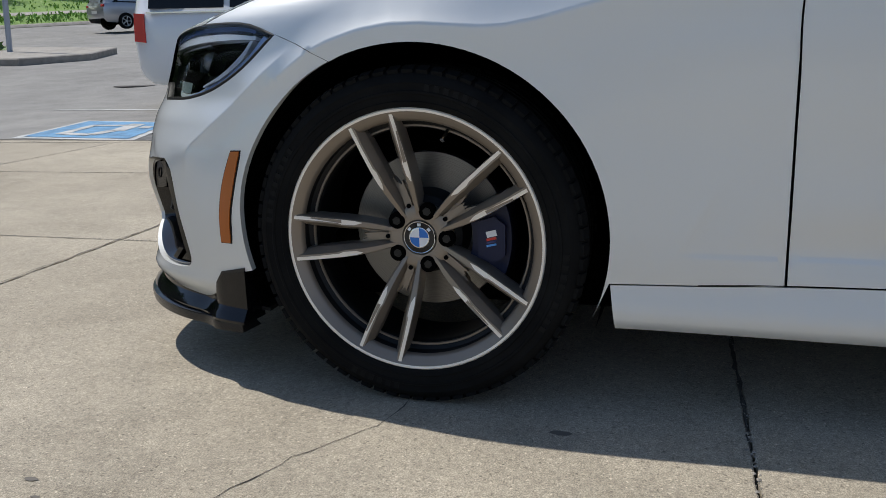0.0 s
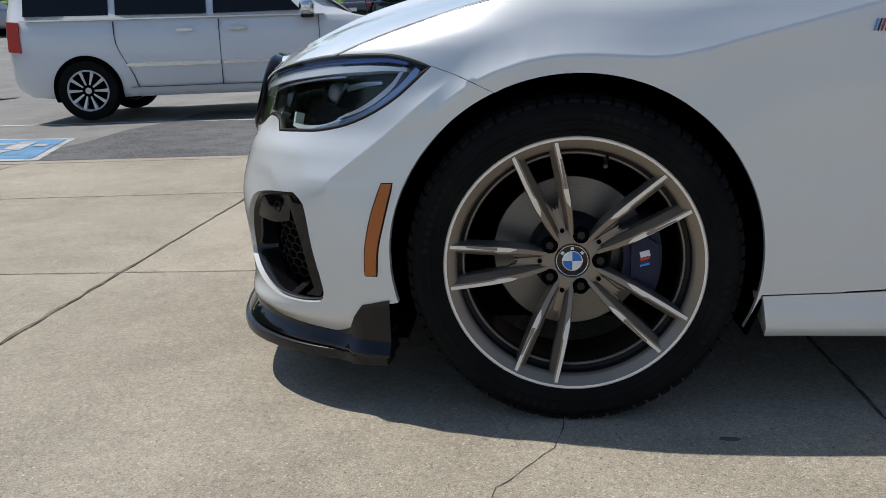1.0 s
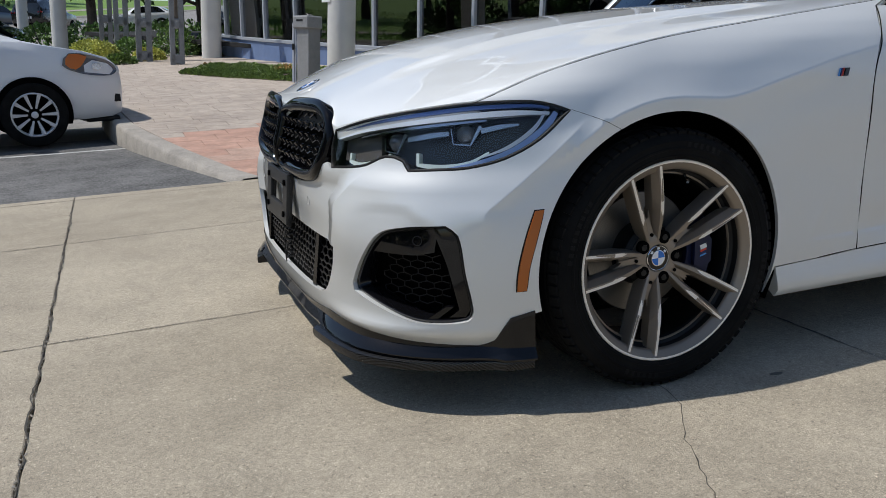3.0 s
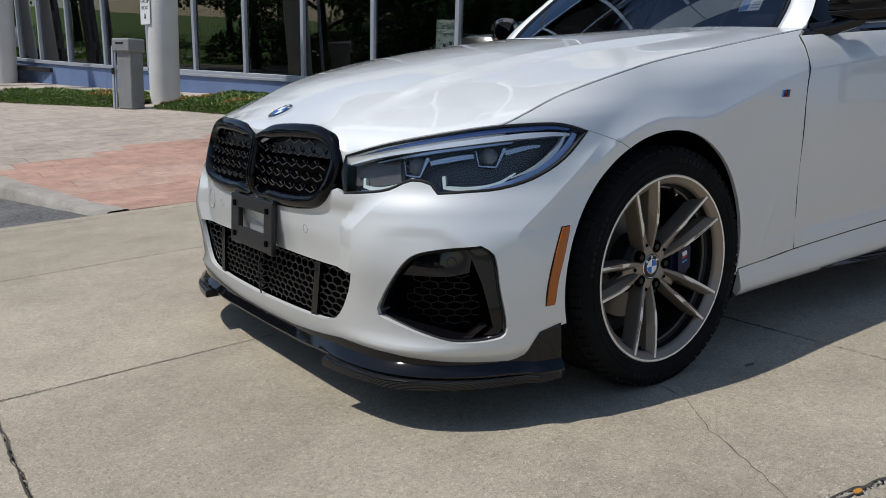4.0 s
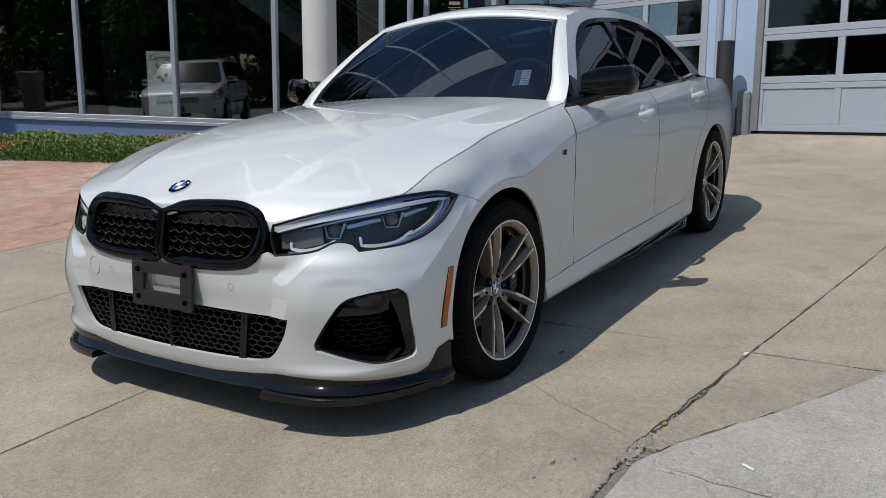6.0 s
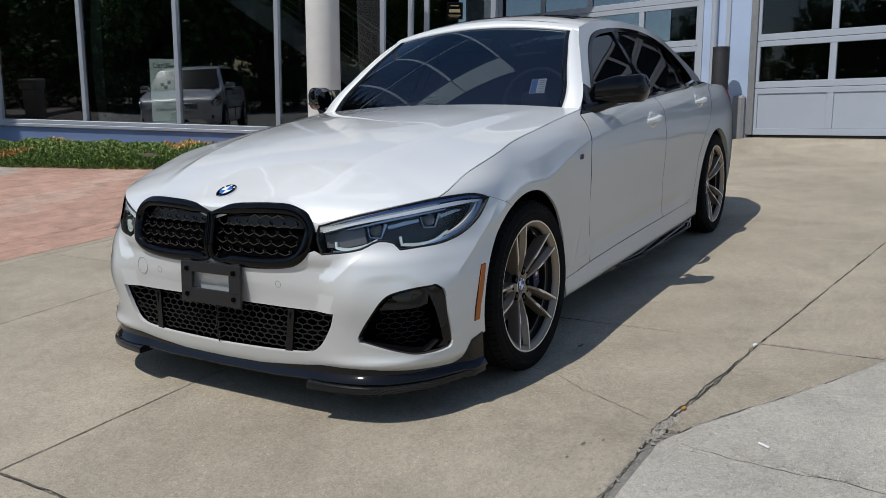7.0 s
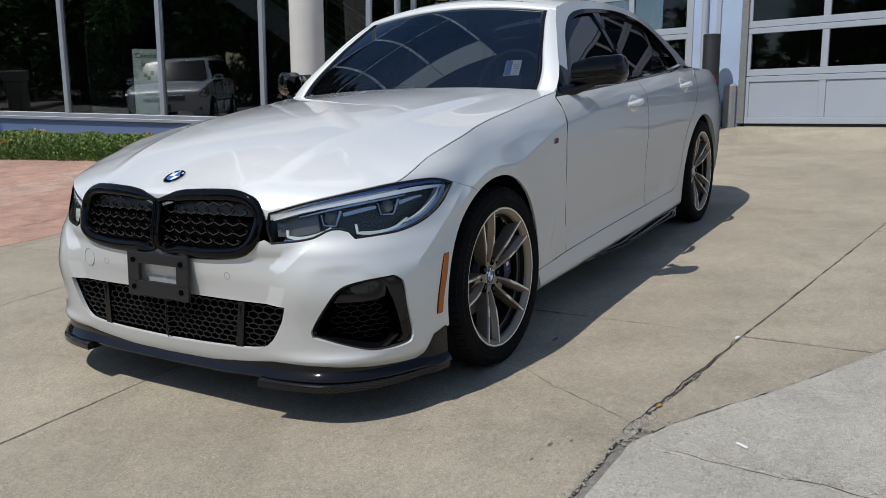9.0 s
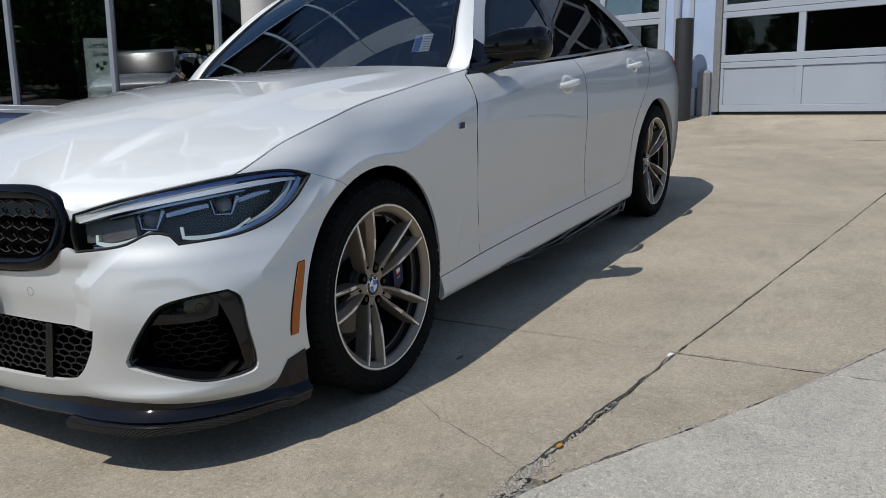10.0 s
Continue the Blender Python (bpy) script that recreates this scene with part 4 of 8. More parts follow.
M["caliper"] = mat("blue_caliper_paint", (0.010, 0.014, 0.045), 0.4, 0.0, Specular_IOR_Level=0.3)
M["blue"] = mat("badge_blue", (0.02, 0.16, 0.55), 0.25)
M["lightblue"] = mat("badge_light_blue", (0.08, 0.3, 0.7), 0.25)
M["navy"] = mat("badge_navy", (0.02, 0.03, 0.12), 0.25)
M["red"] = mat("badge_red", (0.6, 0.03, 0.02), 0.3)
M["amber"] = mat("amber_reflector", (0.50, 0.125, 0.008), 0.3, Coat_Weight=0.25)
M["frost"] = mat("light_guide", (0.74, 0.86, 0.83), 0.25, Coat_Weight=0.8)
M["lamp_metal"] = mat("lamp_bezel_grey", (0.42, 0.43, 0.46), 0.16, 1.0)
M["lamp_dark"] = mat("lamp_housing", (0.034, 0.035, 0.040), 0.22, 0.4)
M["projector"] = mat("projector_lens", (0.1, 0.11, 0.13), 0.04, 0.0, Coat_Weight=1.0)
M["plate_black"] = mat("bracket_plastic", (0.012, 0.012, 0.013), 0.42)
M["cabin"] = mat("cabin_black", (0.008, 0.008, 0.009), 0.7)
M["leather"] = mat("seat_leather", (0.018, 0.018, 0.018), 0.55)
M["tail_red"] = mat("tail_lamp_red", (0.50, 0.005, 0.008), 0.2, Coat_Weight=0.1)

# ---- the car: body panels ----
car = thing("sports_sedan", Matrix(), "pearl white sports sedan with gloss black grille on concrete", "car")


def both(name, s, material, label=""):
    for q in (s, mirrored(s)):
        ob = skin_ob(name, q, material, car, label)
        if material in (M["lens"], M["glass_dark"]):
            ob.visible_shadow = False


arch_f = arch_line(0.0, ARCH_R, ST, 0.335, 0.19)
arch_r = arch_line(2.851, ARCH_R - 0.004, ST, 0.335, 0.19)
hl_top, hl_bot, hl_in = outline(HL_TOP, ST, False), outline(HL_BOT, ST, False), outline(HL_IN, ST, False)
kid_top, kid_bot = outline(KID_TOP, ST, False), outline(KID_BOT, ST, False)
low_grille, intake, marker = outline(LOW_GRILLE[:], ST, False), outline(INTAKE, ST * 0.7), outline(MARKER, ST * 0.7)
seam_a, bottom, hoodline = outline(SEAM_A, ST, False), outline(BOTTOM, ST, False), outline(HOODLINE, ST, False)
front_arch = [q for q in arch_f if q[0] < fp(-0.152, 0.905) - 0.01 and q[1] > 0.25]
back_arch = [q for q in arch_f if q[0] > fp(-0.152, 0.905) + 0.01]

# bumper skin: two halves meeting at the nose, lower grille and intakes cut out
half = loop(bottom, front_arch, seam_a[::-1], hl_bot[1:], [(-0.915, 0.60)], [q for q in kid_bot if q[1] < 0.60], [(END, 0.392)], low_grille, [(END, 0.228)])
s = skin(belt, half, [intake], 0.011, 0.014, hole_rim=0.035, creases=TURN + SHOULDER + CHEEK)
skin_ob("front_bumper", joined(s, mirrored(s)), M["paint"], car)

# front wing
wing = loop(seam_a + [GAP, 0], back_arch, [(0.372, 0.262)], [(0.52, 0.266), (0.675, 0.272), (0.672, 0.45), (0.668, 0.62), (0.666, 0.78), (0.70, 0.87), (0.745, 0.945), (0.80, 0.966)],
            hoodline[::-1], [q for q in hl_top if q[0] > -0.485])
both("front_wing", skin(belt, wing, [], 0.011, 0.010, creases=SHOULDER + LOW_LINE), M["paint"])
DOOR_F = [(0.680, 0.274, 1), (0.677, 0.45), (0.673, 0.62), (0.671, 0.78), (0.705, 0.87), (0.752, 0.944, 1), (1.25, 0.957), (1.772, 0.968, 1), (1.765, 0.80), (1.757, 0.6), (1.762, 0.42), (1.785, 0.288, 1), (1.2, 0.284)]
DOOR_R = [(1.790, 0.288, 1), (1.767, 0.42), (1.762, 0.6), (1.770, 0.80), (1.777, 0.968, 1), (2.4, 0.985), (2.93, 1.0, 1), (2.80, 0.90), (2.66, 0.78), (2.52, 0.67), (2.43, 0.55), (2.40, 0.42), (2.36, 0.33), (2.27, 0.296, 1), (2.0, 0.29)]
for name, pts in (("front_door", DOOR_F), ("rear_door", DOOR_R)):
    both(name, skin(belt, outline(pts, ST), [], 0.014, 0.025, creases=SHOULDER + LOW_LINE), M["paint"])
quarter = loop([(2.275, 0.296), (2.365, 0.331), (2.405, 0.42), (2.435, 0.55), (2.525, 0.668), (2.665, 0.777), (2.805, 0.897), (2.935, 0.998)],
               outline([(2.935, 1.0), (3.3, 0.975), (3.6, 0.945), (3.9, 0.925), (4.26, 0.92)], ST, False), [(4.26, 0.6), (4.26, 0.3), (4.0, 0.24), (3.5, 0.22)], arch_r[::-1], [(2.44, 0.262)])
s = skin(belt, quarter, [], ST, 0.03)
skin_ob("rear_quarter", joined(s, mirrored(s)), M["paint"], car)


def sill(p, z):
    """The side skirt: swells out towards its lower edge."""
    q = belt(p, z)
    q[:, 1] -= 0.018 * step01(0.27 - q[:, 2], -0.01, 0.09) * (1 - step01(0.195 - q[:, 2], 0.0, 0.04))
    return q


both("side_skirt", skin(sill, outline([(0.385, 0.172, 1), (0.374, 0.2595, 1), (0.53, 0.264), (0.68, 0.2705), (1.2, 0.2805), (1.785, 0.2845), (2.27, 0.2925, 1), (2.40, 0.30), (2.46, 0.262, 1), (2.45, 0.185, 1), (1.5, 0.168)], ST), [], 0.018, 0.06), M["paint"])


def skirt_blade(q0, q1):
    bm = bmesh.new()
    rows = []
    n = 24
    for i in range(n + 1):
        x = q0 + (q1 - q0) * i / n
        e = min(1, i / 9, (n - i) / 2)
        y = -(half_width(np.array([x]), np.array([0.18]))[0] + 0.012)
        rows.append([bm.verts.new(c) for c in ((x, y + 0.05, 0.178), (x, y - 0.004, 0.178), (x, y - 0.028 * e, 0.176 - 0.018 * e), (x, y - 0.034 * e, 0.175 - 0.029 * e), (x, y - 0.026 * e, 0.174 - 0.034 * e), (x, y + 0.05, 0.174 - 0.024 * e))])
    for a, b in zip(rows, rows[1:]):
        for k in range(6):
            bm.faces.new((a[k], a[(k + 1) % 6], b[(k + 1) % 6], b[k]))
    bm.faces.new(rows[0]), bm.faces.new(rows[-1][::-1])
    bmesh.ops.recalc_face_normals(bm, faces=bm.faces)
    return bm


for sgn in (1, -1):
    bm = skirt_blade(0.85, 2.38)
    bmesh.ops.scale(bm, vec=(1, sgn, 1), verts=bm.verts)
    if sgn < 0:
        bmesh.ops.reverse_faces(bm, faces=bm.faces)
    part("skirt_blade", bm, M["gloss_black"], car, "gloss black side blade", True)

# bonnet: lofted between the middle line and its seams
edge2 = np.concatenate([kid_top[:-1], hl_top[(hl_top[:, 0] < -0.487)], hoodline])
edge3 = belt(edge2[:, 0], edge2[:, 1])
edge3[0, 1] = 0
L = np.concatenate([[0], np.cumsum(np.linalg.norm(np.diff(edge3, axis=0), axis=1))])
L /= L[-1]
MID_X = [-0.775, -0.74, -0.69, -0.60, -0.46, -0.30, 0.0, 0.4, 0.80]
MID_Z = [0.712, 0.743, 0.767, 0.808, 0.862, 0.902, 0.950, 0.984, 1.000]


far_out = np.abs(edge3[:, 1]) > 0.30
DROP = np.polyfit(edge3[far_out, 0], (edge3[far_out, 2] - hermite(MID_X, MID_Z, edge3[far_out, 0])) / np.abs(edge3[far_out, 1]) ** 2.3, 3)


def crown_z(x, y):
    """The bonnet's crown without its pressed lines."""
    return hermite(MID_X, MID_Z, x) + np.polyval(DROP, x) * np.abs(y) ** 2.3


def bonnet_point(t, s):
    """t runs along the seam from nose to windscreen, s from the middle (0) to the seam (1)."""
    b = np.stack([np.interp(t, L, edge3[:, k]) for k in range(3)], -1)
    x0 = edge3[0, 0]
    cx = x0 + (0.795 - x0) * (0.10 * t + 0.90 * t ** 1.55)
    cz = hermite(MID_X, MID_Z, cx)
    x = cx + (b[:, 0] - cx) * s
    y = b[:, 1] * s
    k = 2.3 - 0.5 * (1 - step01(t, 0.0, 0.35))
    z = crown_z(x, y) + (b[:, 2] - crown_z(b[:, 0], b[:, 1])) * s ** 9
    yc = np.interp(x, [-0.70, -0.52, -0.2, 0.3, 0.8], [0.385, 0.405, 0.46, 0.53, 0.58])      # pressed line on either side
    z = z - 0.008 * step01(-y, yc - 0.004, yc + 0.075) * step01(x, -0.70, -0.4) * (1 - step01(s, 0.75, 1.0)) * (1 - step01(x, 0.35, 0.75))
    z = z + 0.004 * ridge(-y - yc, 0.14, 0.06) * step01(x, -0.70, -0.4) * (1 - step01(x, 0.35, 0.75))
    return np.stack([x, y, z], -1)


def bonnet():
    nt, ns = 130, 96
    T, Sx = np.meshgrid(np.linspace(0, 1, nt), np.linspace(0, 1, ns), indexing="ij")
    t, s = T.ravel(), Sx.ravel()
    P = bonnet_point(t, s)
    P[:, 2] += 0.0015
    faces = []
    for i in range(nt - 1):
        for j in range(ns - 1):
            a = i * ns + j
            faces.append((a, a + ns, a + ns + 1, a + 1))
    m = np.array([1, -1, 1])
    n = len(P)
    allf = faces + [tuple(k + n for k in f[::-1]) for f in faces]
    V = np.concatenate([P, P * m])
    rim = [(i * ns + ns - 1) for i in range(nt)]
    k = len(V)
    V = np.concatenate([V, P[rim] - [0, -0.006, 0.03], (P[rim] - [0, -0.006, 0.03]) * m])
    for i in range(nt - 1):
        allf.append((rim[i], rim[i + 1], k + i + 1, k + i))
        allf.append((rim[i + 1] + n, rim[i] + n, k + nt + i, k + nt + i + 1))
    back = [(nt - 1) * ns + j for j in range(ns)]
    k = len(V)
    V = np.concatenate([V, P[back] - [0.01, 0, 0.03], (P[back] - [0.01, 0, 0.03]) * m])
    for j in range(ns - 1):
        allf.append((back[j], k + j, k + j + 1, back[j + 1]))
        allf.append((back[j + 1] + n, k + ns + j + 1, k + ns + j, back[j] + n))
    bm = bmesh.new()
    vs = [bm.verts.new(v) for v in V]
    for f in allf:
        try:
            bm.faces.new([vs[i] for i in f])
        except ValueError:
            pass
    bmesh.ops.remove_doubles(bm, verts=bm.verts, dist=2e-4)
    bmesh.ops.recalc_face_normals(bm, faces=bm.faces)
    part("bonnet", bm, M["paint"], car, "", True, 40)


bonnet()

# ---- the car: glasshouse ----
ROOF_X = [0.70, 0.84, 1.05, 1.28, 1.36, 1.55, 1.9, 2.3, 2.7, 3.05, 3.45]
ROOF_Z = [0.925, 0.978, 1.165, 1.330, 1.362, 1.390, 1.405, 1.390, 1.322, 1.205, 1.035]
GLASS_X = [0.70, 0.95, 1.4, 1.75, 2.45, 3.1, 3.5]
GLASS_Y = [0.755, 0.800, 0.815, 0.818, 0.800, 0.715, 0.66]


def house(x, z):
    x, z = np.broadcast_arrays(np.atleast_1d(np.asarray(x, float)), np.atleast_1d(np.asarray(z, float)))
    t = z - 0.95
    return np.column_stack([x, -(hermite(GLASS_X, GLASS_Y, x) - np.where(t > 0, 0.47 * t + 0.34 * t * t, 0.2 * t)), z])


def house_in(x, z):
    return house(x, z) + np.array([0, 0.014, 0])


roof_line = np.array([(x, float(hermite(ROOF_X, ROOF_Z, x))) for x in np.arange(0.72, 3.46, 0.025)])
DLO = [(0.93, 0.962, 1), (1.05, 1.085), (1.22, 1.225), (1.40, 1.312), (1.60, 1.348), (1.95, 1.360), (2.3, 1.342), (2.62, 1.272), (2.88, 1.165), (3.02, 1.078), (3.045, 1.035), (2.98, 1.016), (2.4, 0.997), (1.6, 0.978)]
dlo = outline(DLO, ST)
frame_out = loop([(0.72, 0.925)], roof_line, [(3.45, 0.965), (3.0, 0.98), (2.4, 0.975), (1.77, 0.958), (1.2, 0.946)])
both("side_frame", skin(house, frame_out, [dlo], ST, 0.02), M["paint"])
trim_in = scaled(dlo, -0.022)
both("window_trim", skin(house, dlo, [trim_in], 0.02, 0.012, lift=0.003), M["gloss_black"], "gloss black window surround")
both("side_glass", skin(house_in, scaled(dlo, -0.010), [], 0.04, 0.004), M["glass_dark"], "dark tinted side window")
for x0, x1, lean in ((1.70, 1.80, 0.16), (2.60, 2.635, 0.20)):
    z0, z1 = 0.985, 1.345 if x0 < 2 else 1.262
    both("window_pillar", skin(house, np.array([(x0 + 0.02, z0), (x1 + 0.02, z0), (x1 + lean * (z1 - z0), z1), (x0 + lean * (z1 - z0), z1)]), [], 0.03, 0.012, lift=0.001), M["gloss_black"])


def loft(rows, material, name, label="", flip=False):
    nr, nc = len(rows), len(rows[0])
    V = [p for r in rows for p in r]
    F = [(i * nc + j, i * nc + j + 1, (i + 1) * nc + j + 1, (i + 1) * nc + j) for i in range(nr - 1) for j in range(nc - 1)]
    return mesh_ob(name, V, [f[::-1] for f in F] if flip else F, material, car, label)


def rail(x):
    z = float(hermite(ROOF_X, ROOF_Z, x))
    return house(x, z)[0]


US = np.linspace(-1, 1, 49)


def across(x_rail, lead, crown, sink=0.0, power=2.2):
    """A curve from rail to rail: lead moves its middle forwards, crown lifts it."""
    a = rail(x_rail)
    return [(a[0] - lead * (1 - abs(u) ** power), a[1] * -u * 1.0, a[2] - sink + crown * (1 - abs(u) ** power)) for u in US]


ws = []
z_lo, z_hi = rail(0.845)[2], rail(1.345)[2]
for v in np.linspace(0, 1, 33):
    row = across(0.845 + 0.5 * v, 0.075 - 0.035 * v, 0.012 + 0.046 * v, 0.004, 2.0)
    fix = z_lo + (z_hi - z_lo) * v + 0.115 * v * (1 - v) - rail(0.845 + 0.5 * v)[2]
    ws.append([(x, y, z + fix) for x, y, z in row])
loft(ws, M["glass_ws"], "windscreen", "tinted windscreen reflecting the canopy", True).visible_shadow = False


def pane_at(row, d, lift):
    """A place on a windscreen row, d metres in from its edge (d < 0 counts from the other edge)."""
    half = abs(row[0][1])
    u = 1 - abs(d) / half if d >= 0 else -1 + abs(d) / half
    p = Vector([float(np.interp(u, US, [q[k] for q in row])) for k in range(3)])
    return tuple(p + Vector((-0.55, 0, 0.83)) * lift)


for sgn in (1, -1):
    edge, seal = [], []
    for i, row in enumerate(ws):
        w = 0.085 - 0.045 * i / (len(ws) - 1)
        edge.append([pane_at(row, sgn * d, h) for d, h in ((0.0001, 0.004), (w * 0.35, 0.010), (w * 0.8, 0.011), (w, 0.007), (w, 0.0))])
        seal.append([pane_at(row, sgn * (w + d), h) for d, h in ((0.0, 0.006), (0.010, 0.0065), (0.024, 0.003), (0.026, 0.0))])
    for strip3 in (edge, seal):
        strip3.insert(0, [tuple(np.array(a) * 2.2 - np.array(b) * 1.2) for a, b in zip(strip3[0], strip3[2])])
    loft(edge, M["paint"], "windscreen_pillar", "", sgn > 0)
    loft(seal, M["gloss_black"], "windscreen_seal", "gloss black seal beside the windscreen", sgn > 0)
header = [[(x - 0.55 * h, y, z + 0.83 * h) for x, y, z in ws[i]] for i, h in ((29, 0.0), (29, 0.008), (30, 0.012), (31, 0.014), (32, 0.012))]
loft(header, M["paint"], "roof_header", "", True)
band = [[(p[0] - 0.004, p[1], p[2] + 0.002) for p in across(0.80 + 0.045 * v, 0.075, 0.006 + 0.006 * v, 0.012)] for v in (0, 1)]
loft(band, M["black"], "cowl", "", True)
roof_x = list(np.arange(1.352, 2.74, 0.05))
rows = [across(x, 0.035 * max(0, 1 - (x - 1.35) / 0.9), 0.062 - 0.006 * max(0, (x - 2.2)), 0.0, 2.4) for x in roof_x]
loft(rows, M["paint"], "roof", "", True)
rows = [across(x, 0.035 * max(0, 1 - (x - 1.35) / 0.9), 0.0655 - 0.006 * max(0, (x - 2.2)), 0.0, 2.4)[4:-4] for x in np.arange(1.53, 2.3, 0.04)]
loft(rows, M["gloss_black"], "sunroof", "dark glass sunroof panel", True)
rows = [across(x, -0.06 * (x - 2.72) / 0.7, 0.04 - 0.012 * (x - 2.72) / 0.7, 0.002) for x in np.arange(2.725, 3.42, 0.05)]
loft(rows, M["glass_dark"], "rear_window", "", True)
boot = []
for x, z, yw in ((3.25, 1.045, 0.76), (3.40, 1.015, 0.76), (3.5, 1.0, 0.76), (3.65, 0.99, 0.75), (3.8, 0.985, 0.68), (3.87, 0.975, 0.60), (3.89, 0.94, 0.56)):
    boot.append([(x, -u * yw, z + 0.012 * (1 - u * u) - 0.06 * abs(u) ** 4) for u in US])
loft(boot, M["paint"], "boot_lid", "", True)


# ---- the car: inside of the body, its shade put into near-black colour ----
def b_grid(bm, rows):
    vs = [[bm.verts.new(p) for p in r] for r in rows]
    for a, b in zip(vs, vs[1:]):
        for j in range(len(a) - 1):
            bm.faces.new((a[j], a[j + 1], b[j + 1], b[j]))
    return bm


# unseen blocks added to keep light out behind the panels
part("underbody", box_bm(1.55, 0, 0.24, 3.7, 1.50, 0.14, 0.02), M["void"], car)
# sheet added to stop sun falling through the lower grille
tray = belt(np.linspace(END, -0.36, 40), 0.185)
tray = np.concatenate([tray, tray[::-1] * [1, -1, 1]])
tray = [(x + 0.022, y * 0.965) for x, y, z in tray]
part("undertray", b_prism(bmesh.new(), tray, 0.150, 0.158, "xy"), M["black"], car)
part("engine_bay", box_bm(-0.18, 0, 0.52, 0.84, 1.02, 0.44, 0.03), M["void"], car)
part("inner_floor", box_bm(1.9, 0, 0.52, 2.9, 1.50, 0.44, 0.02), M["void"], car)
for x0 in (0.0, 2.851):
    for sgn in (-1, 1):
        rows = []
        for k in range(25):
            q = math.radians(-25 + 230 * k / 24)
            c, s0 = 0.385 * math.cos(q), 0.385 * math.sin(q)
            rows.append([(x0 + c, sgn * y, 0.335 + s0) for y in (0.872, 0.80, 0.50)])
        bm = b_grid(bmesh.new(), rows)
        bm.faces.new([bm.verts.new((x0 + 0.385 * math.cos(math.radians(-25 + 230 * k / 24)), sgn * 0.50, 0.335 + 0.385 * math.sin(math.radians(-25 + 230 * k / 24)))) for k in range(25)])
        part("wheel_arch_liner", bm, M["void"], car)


# ---- the car: wheels ----
def polar(r, lateral, ang):
    """A place in the wheel's plane: r out along a spoke pair's middle, lateral across it."""
    c, s0 = math.cos(ang), math.sin(ang)
    return r * c - lateral * s0, r * s0 + lateral * c


M["sidewall"] = mat("sidewall_rubber", (0.0055, 0.0055, 0.0055), 0.7, Specular_IOR_Level=0.2)


# a spoke along its length: radius, outer edge across, face width, whole width, front, depth
SPOKE = ((0.034, 0.0165, 0.0080, 0.014, 0.056, 0.036), (0.060, 0.0225, 0.0095, 0.016, 0.064, 0.044), (0.090, 0.0300, 0.0115, 0.019, 0.074, 0.048), (0.122, 0.0365, 0.0135, 0.022, 0.0835, 0.050),
         (0.145, 0.0395, 0.0150, 0.024, 0.0890, 0.050), (0.165, 0.0415, 0.0125, 0.024, 0.0930, 0.050), (0.210, 0.0455, 0.0120, 0.023, 0.1005, 0.050), (0.2530, 0.0490, 0.0120, 0.021, 0.1065, 0.044))


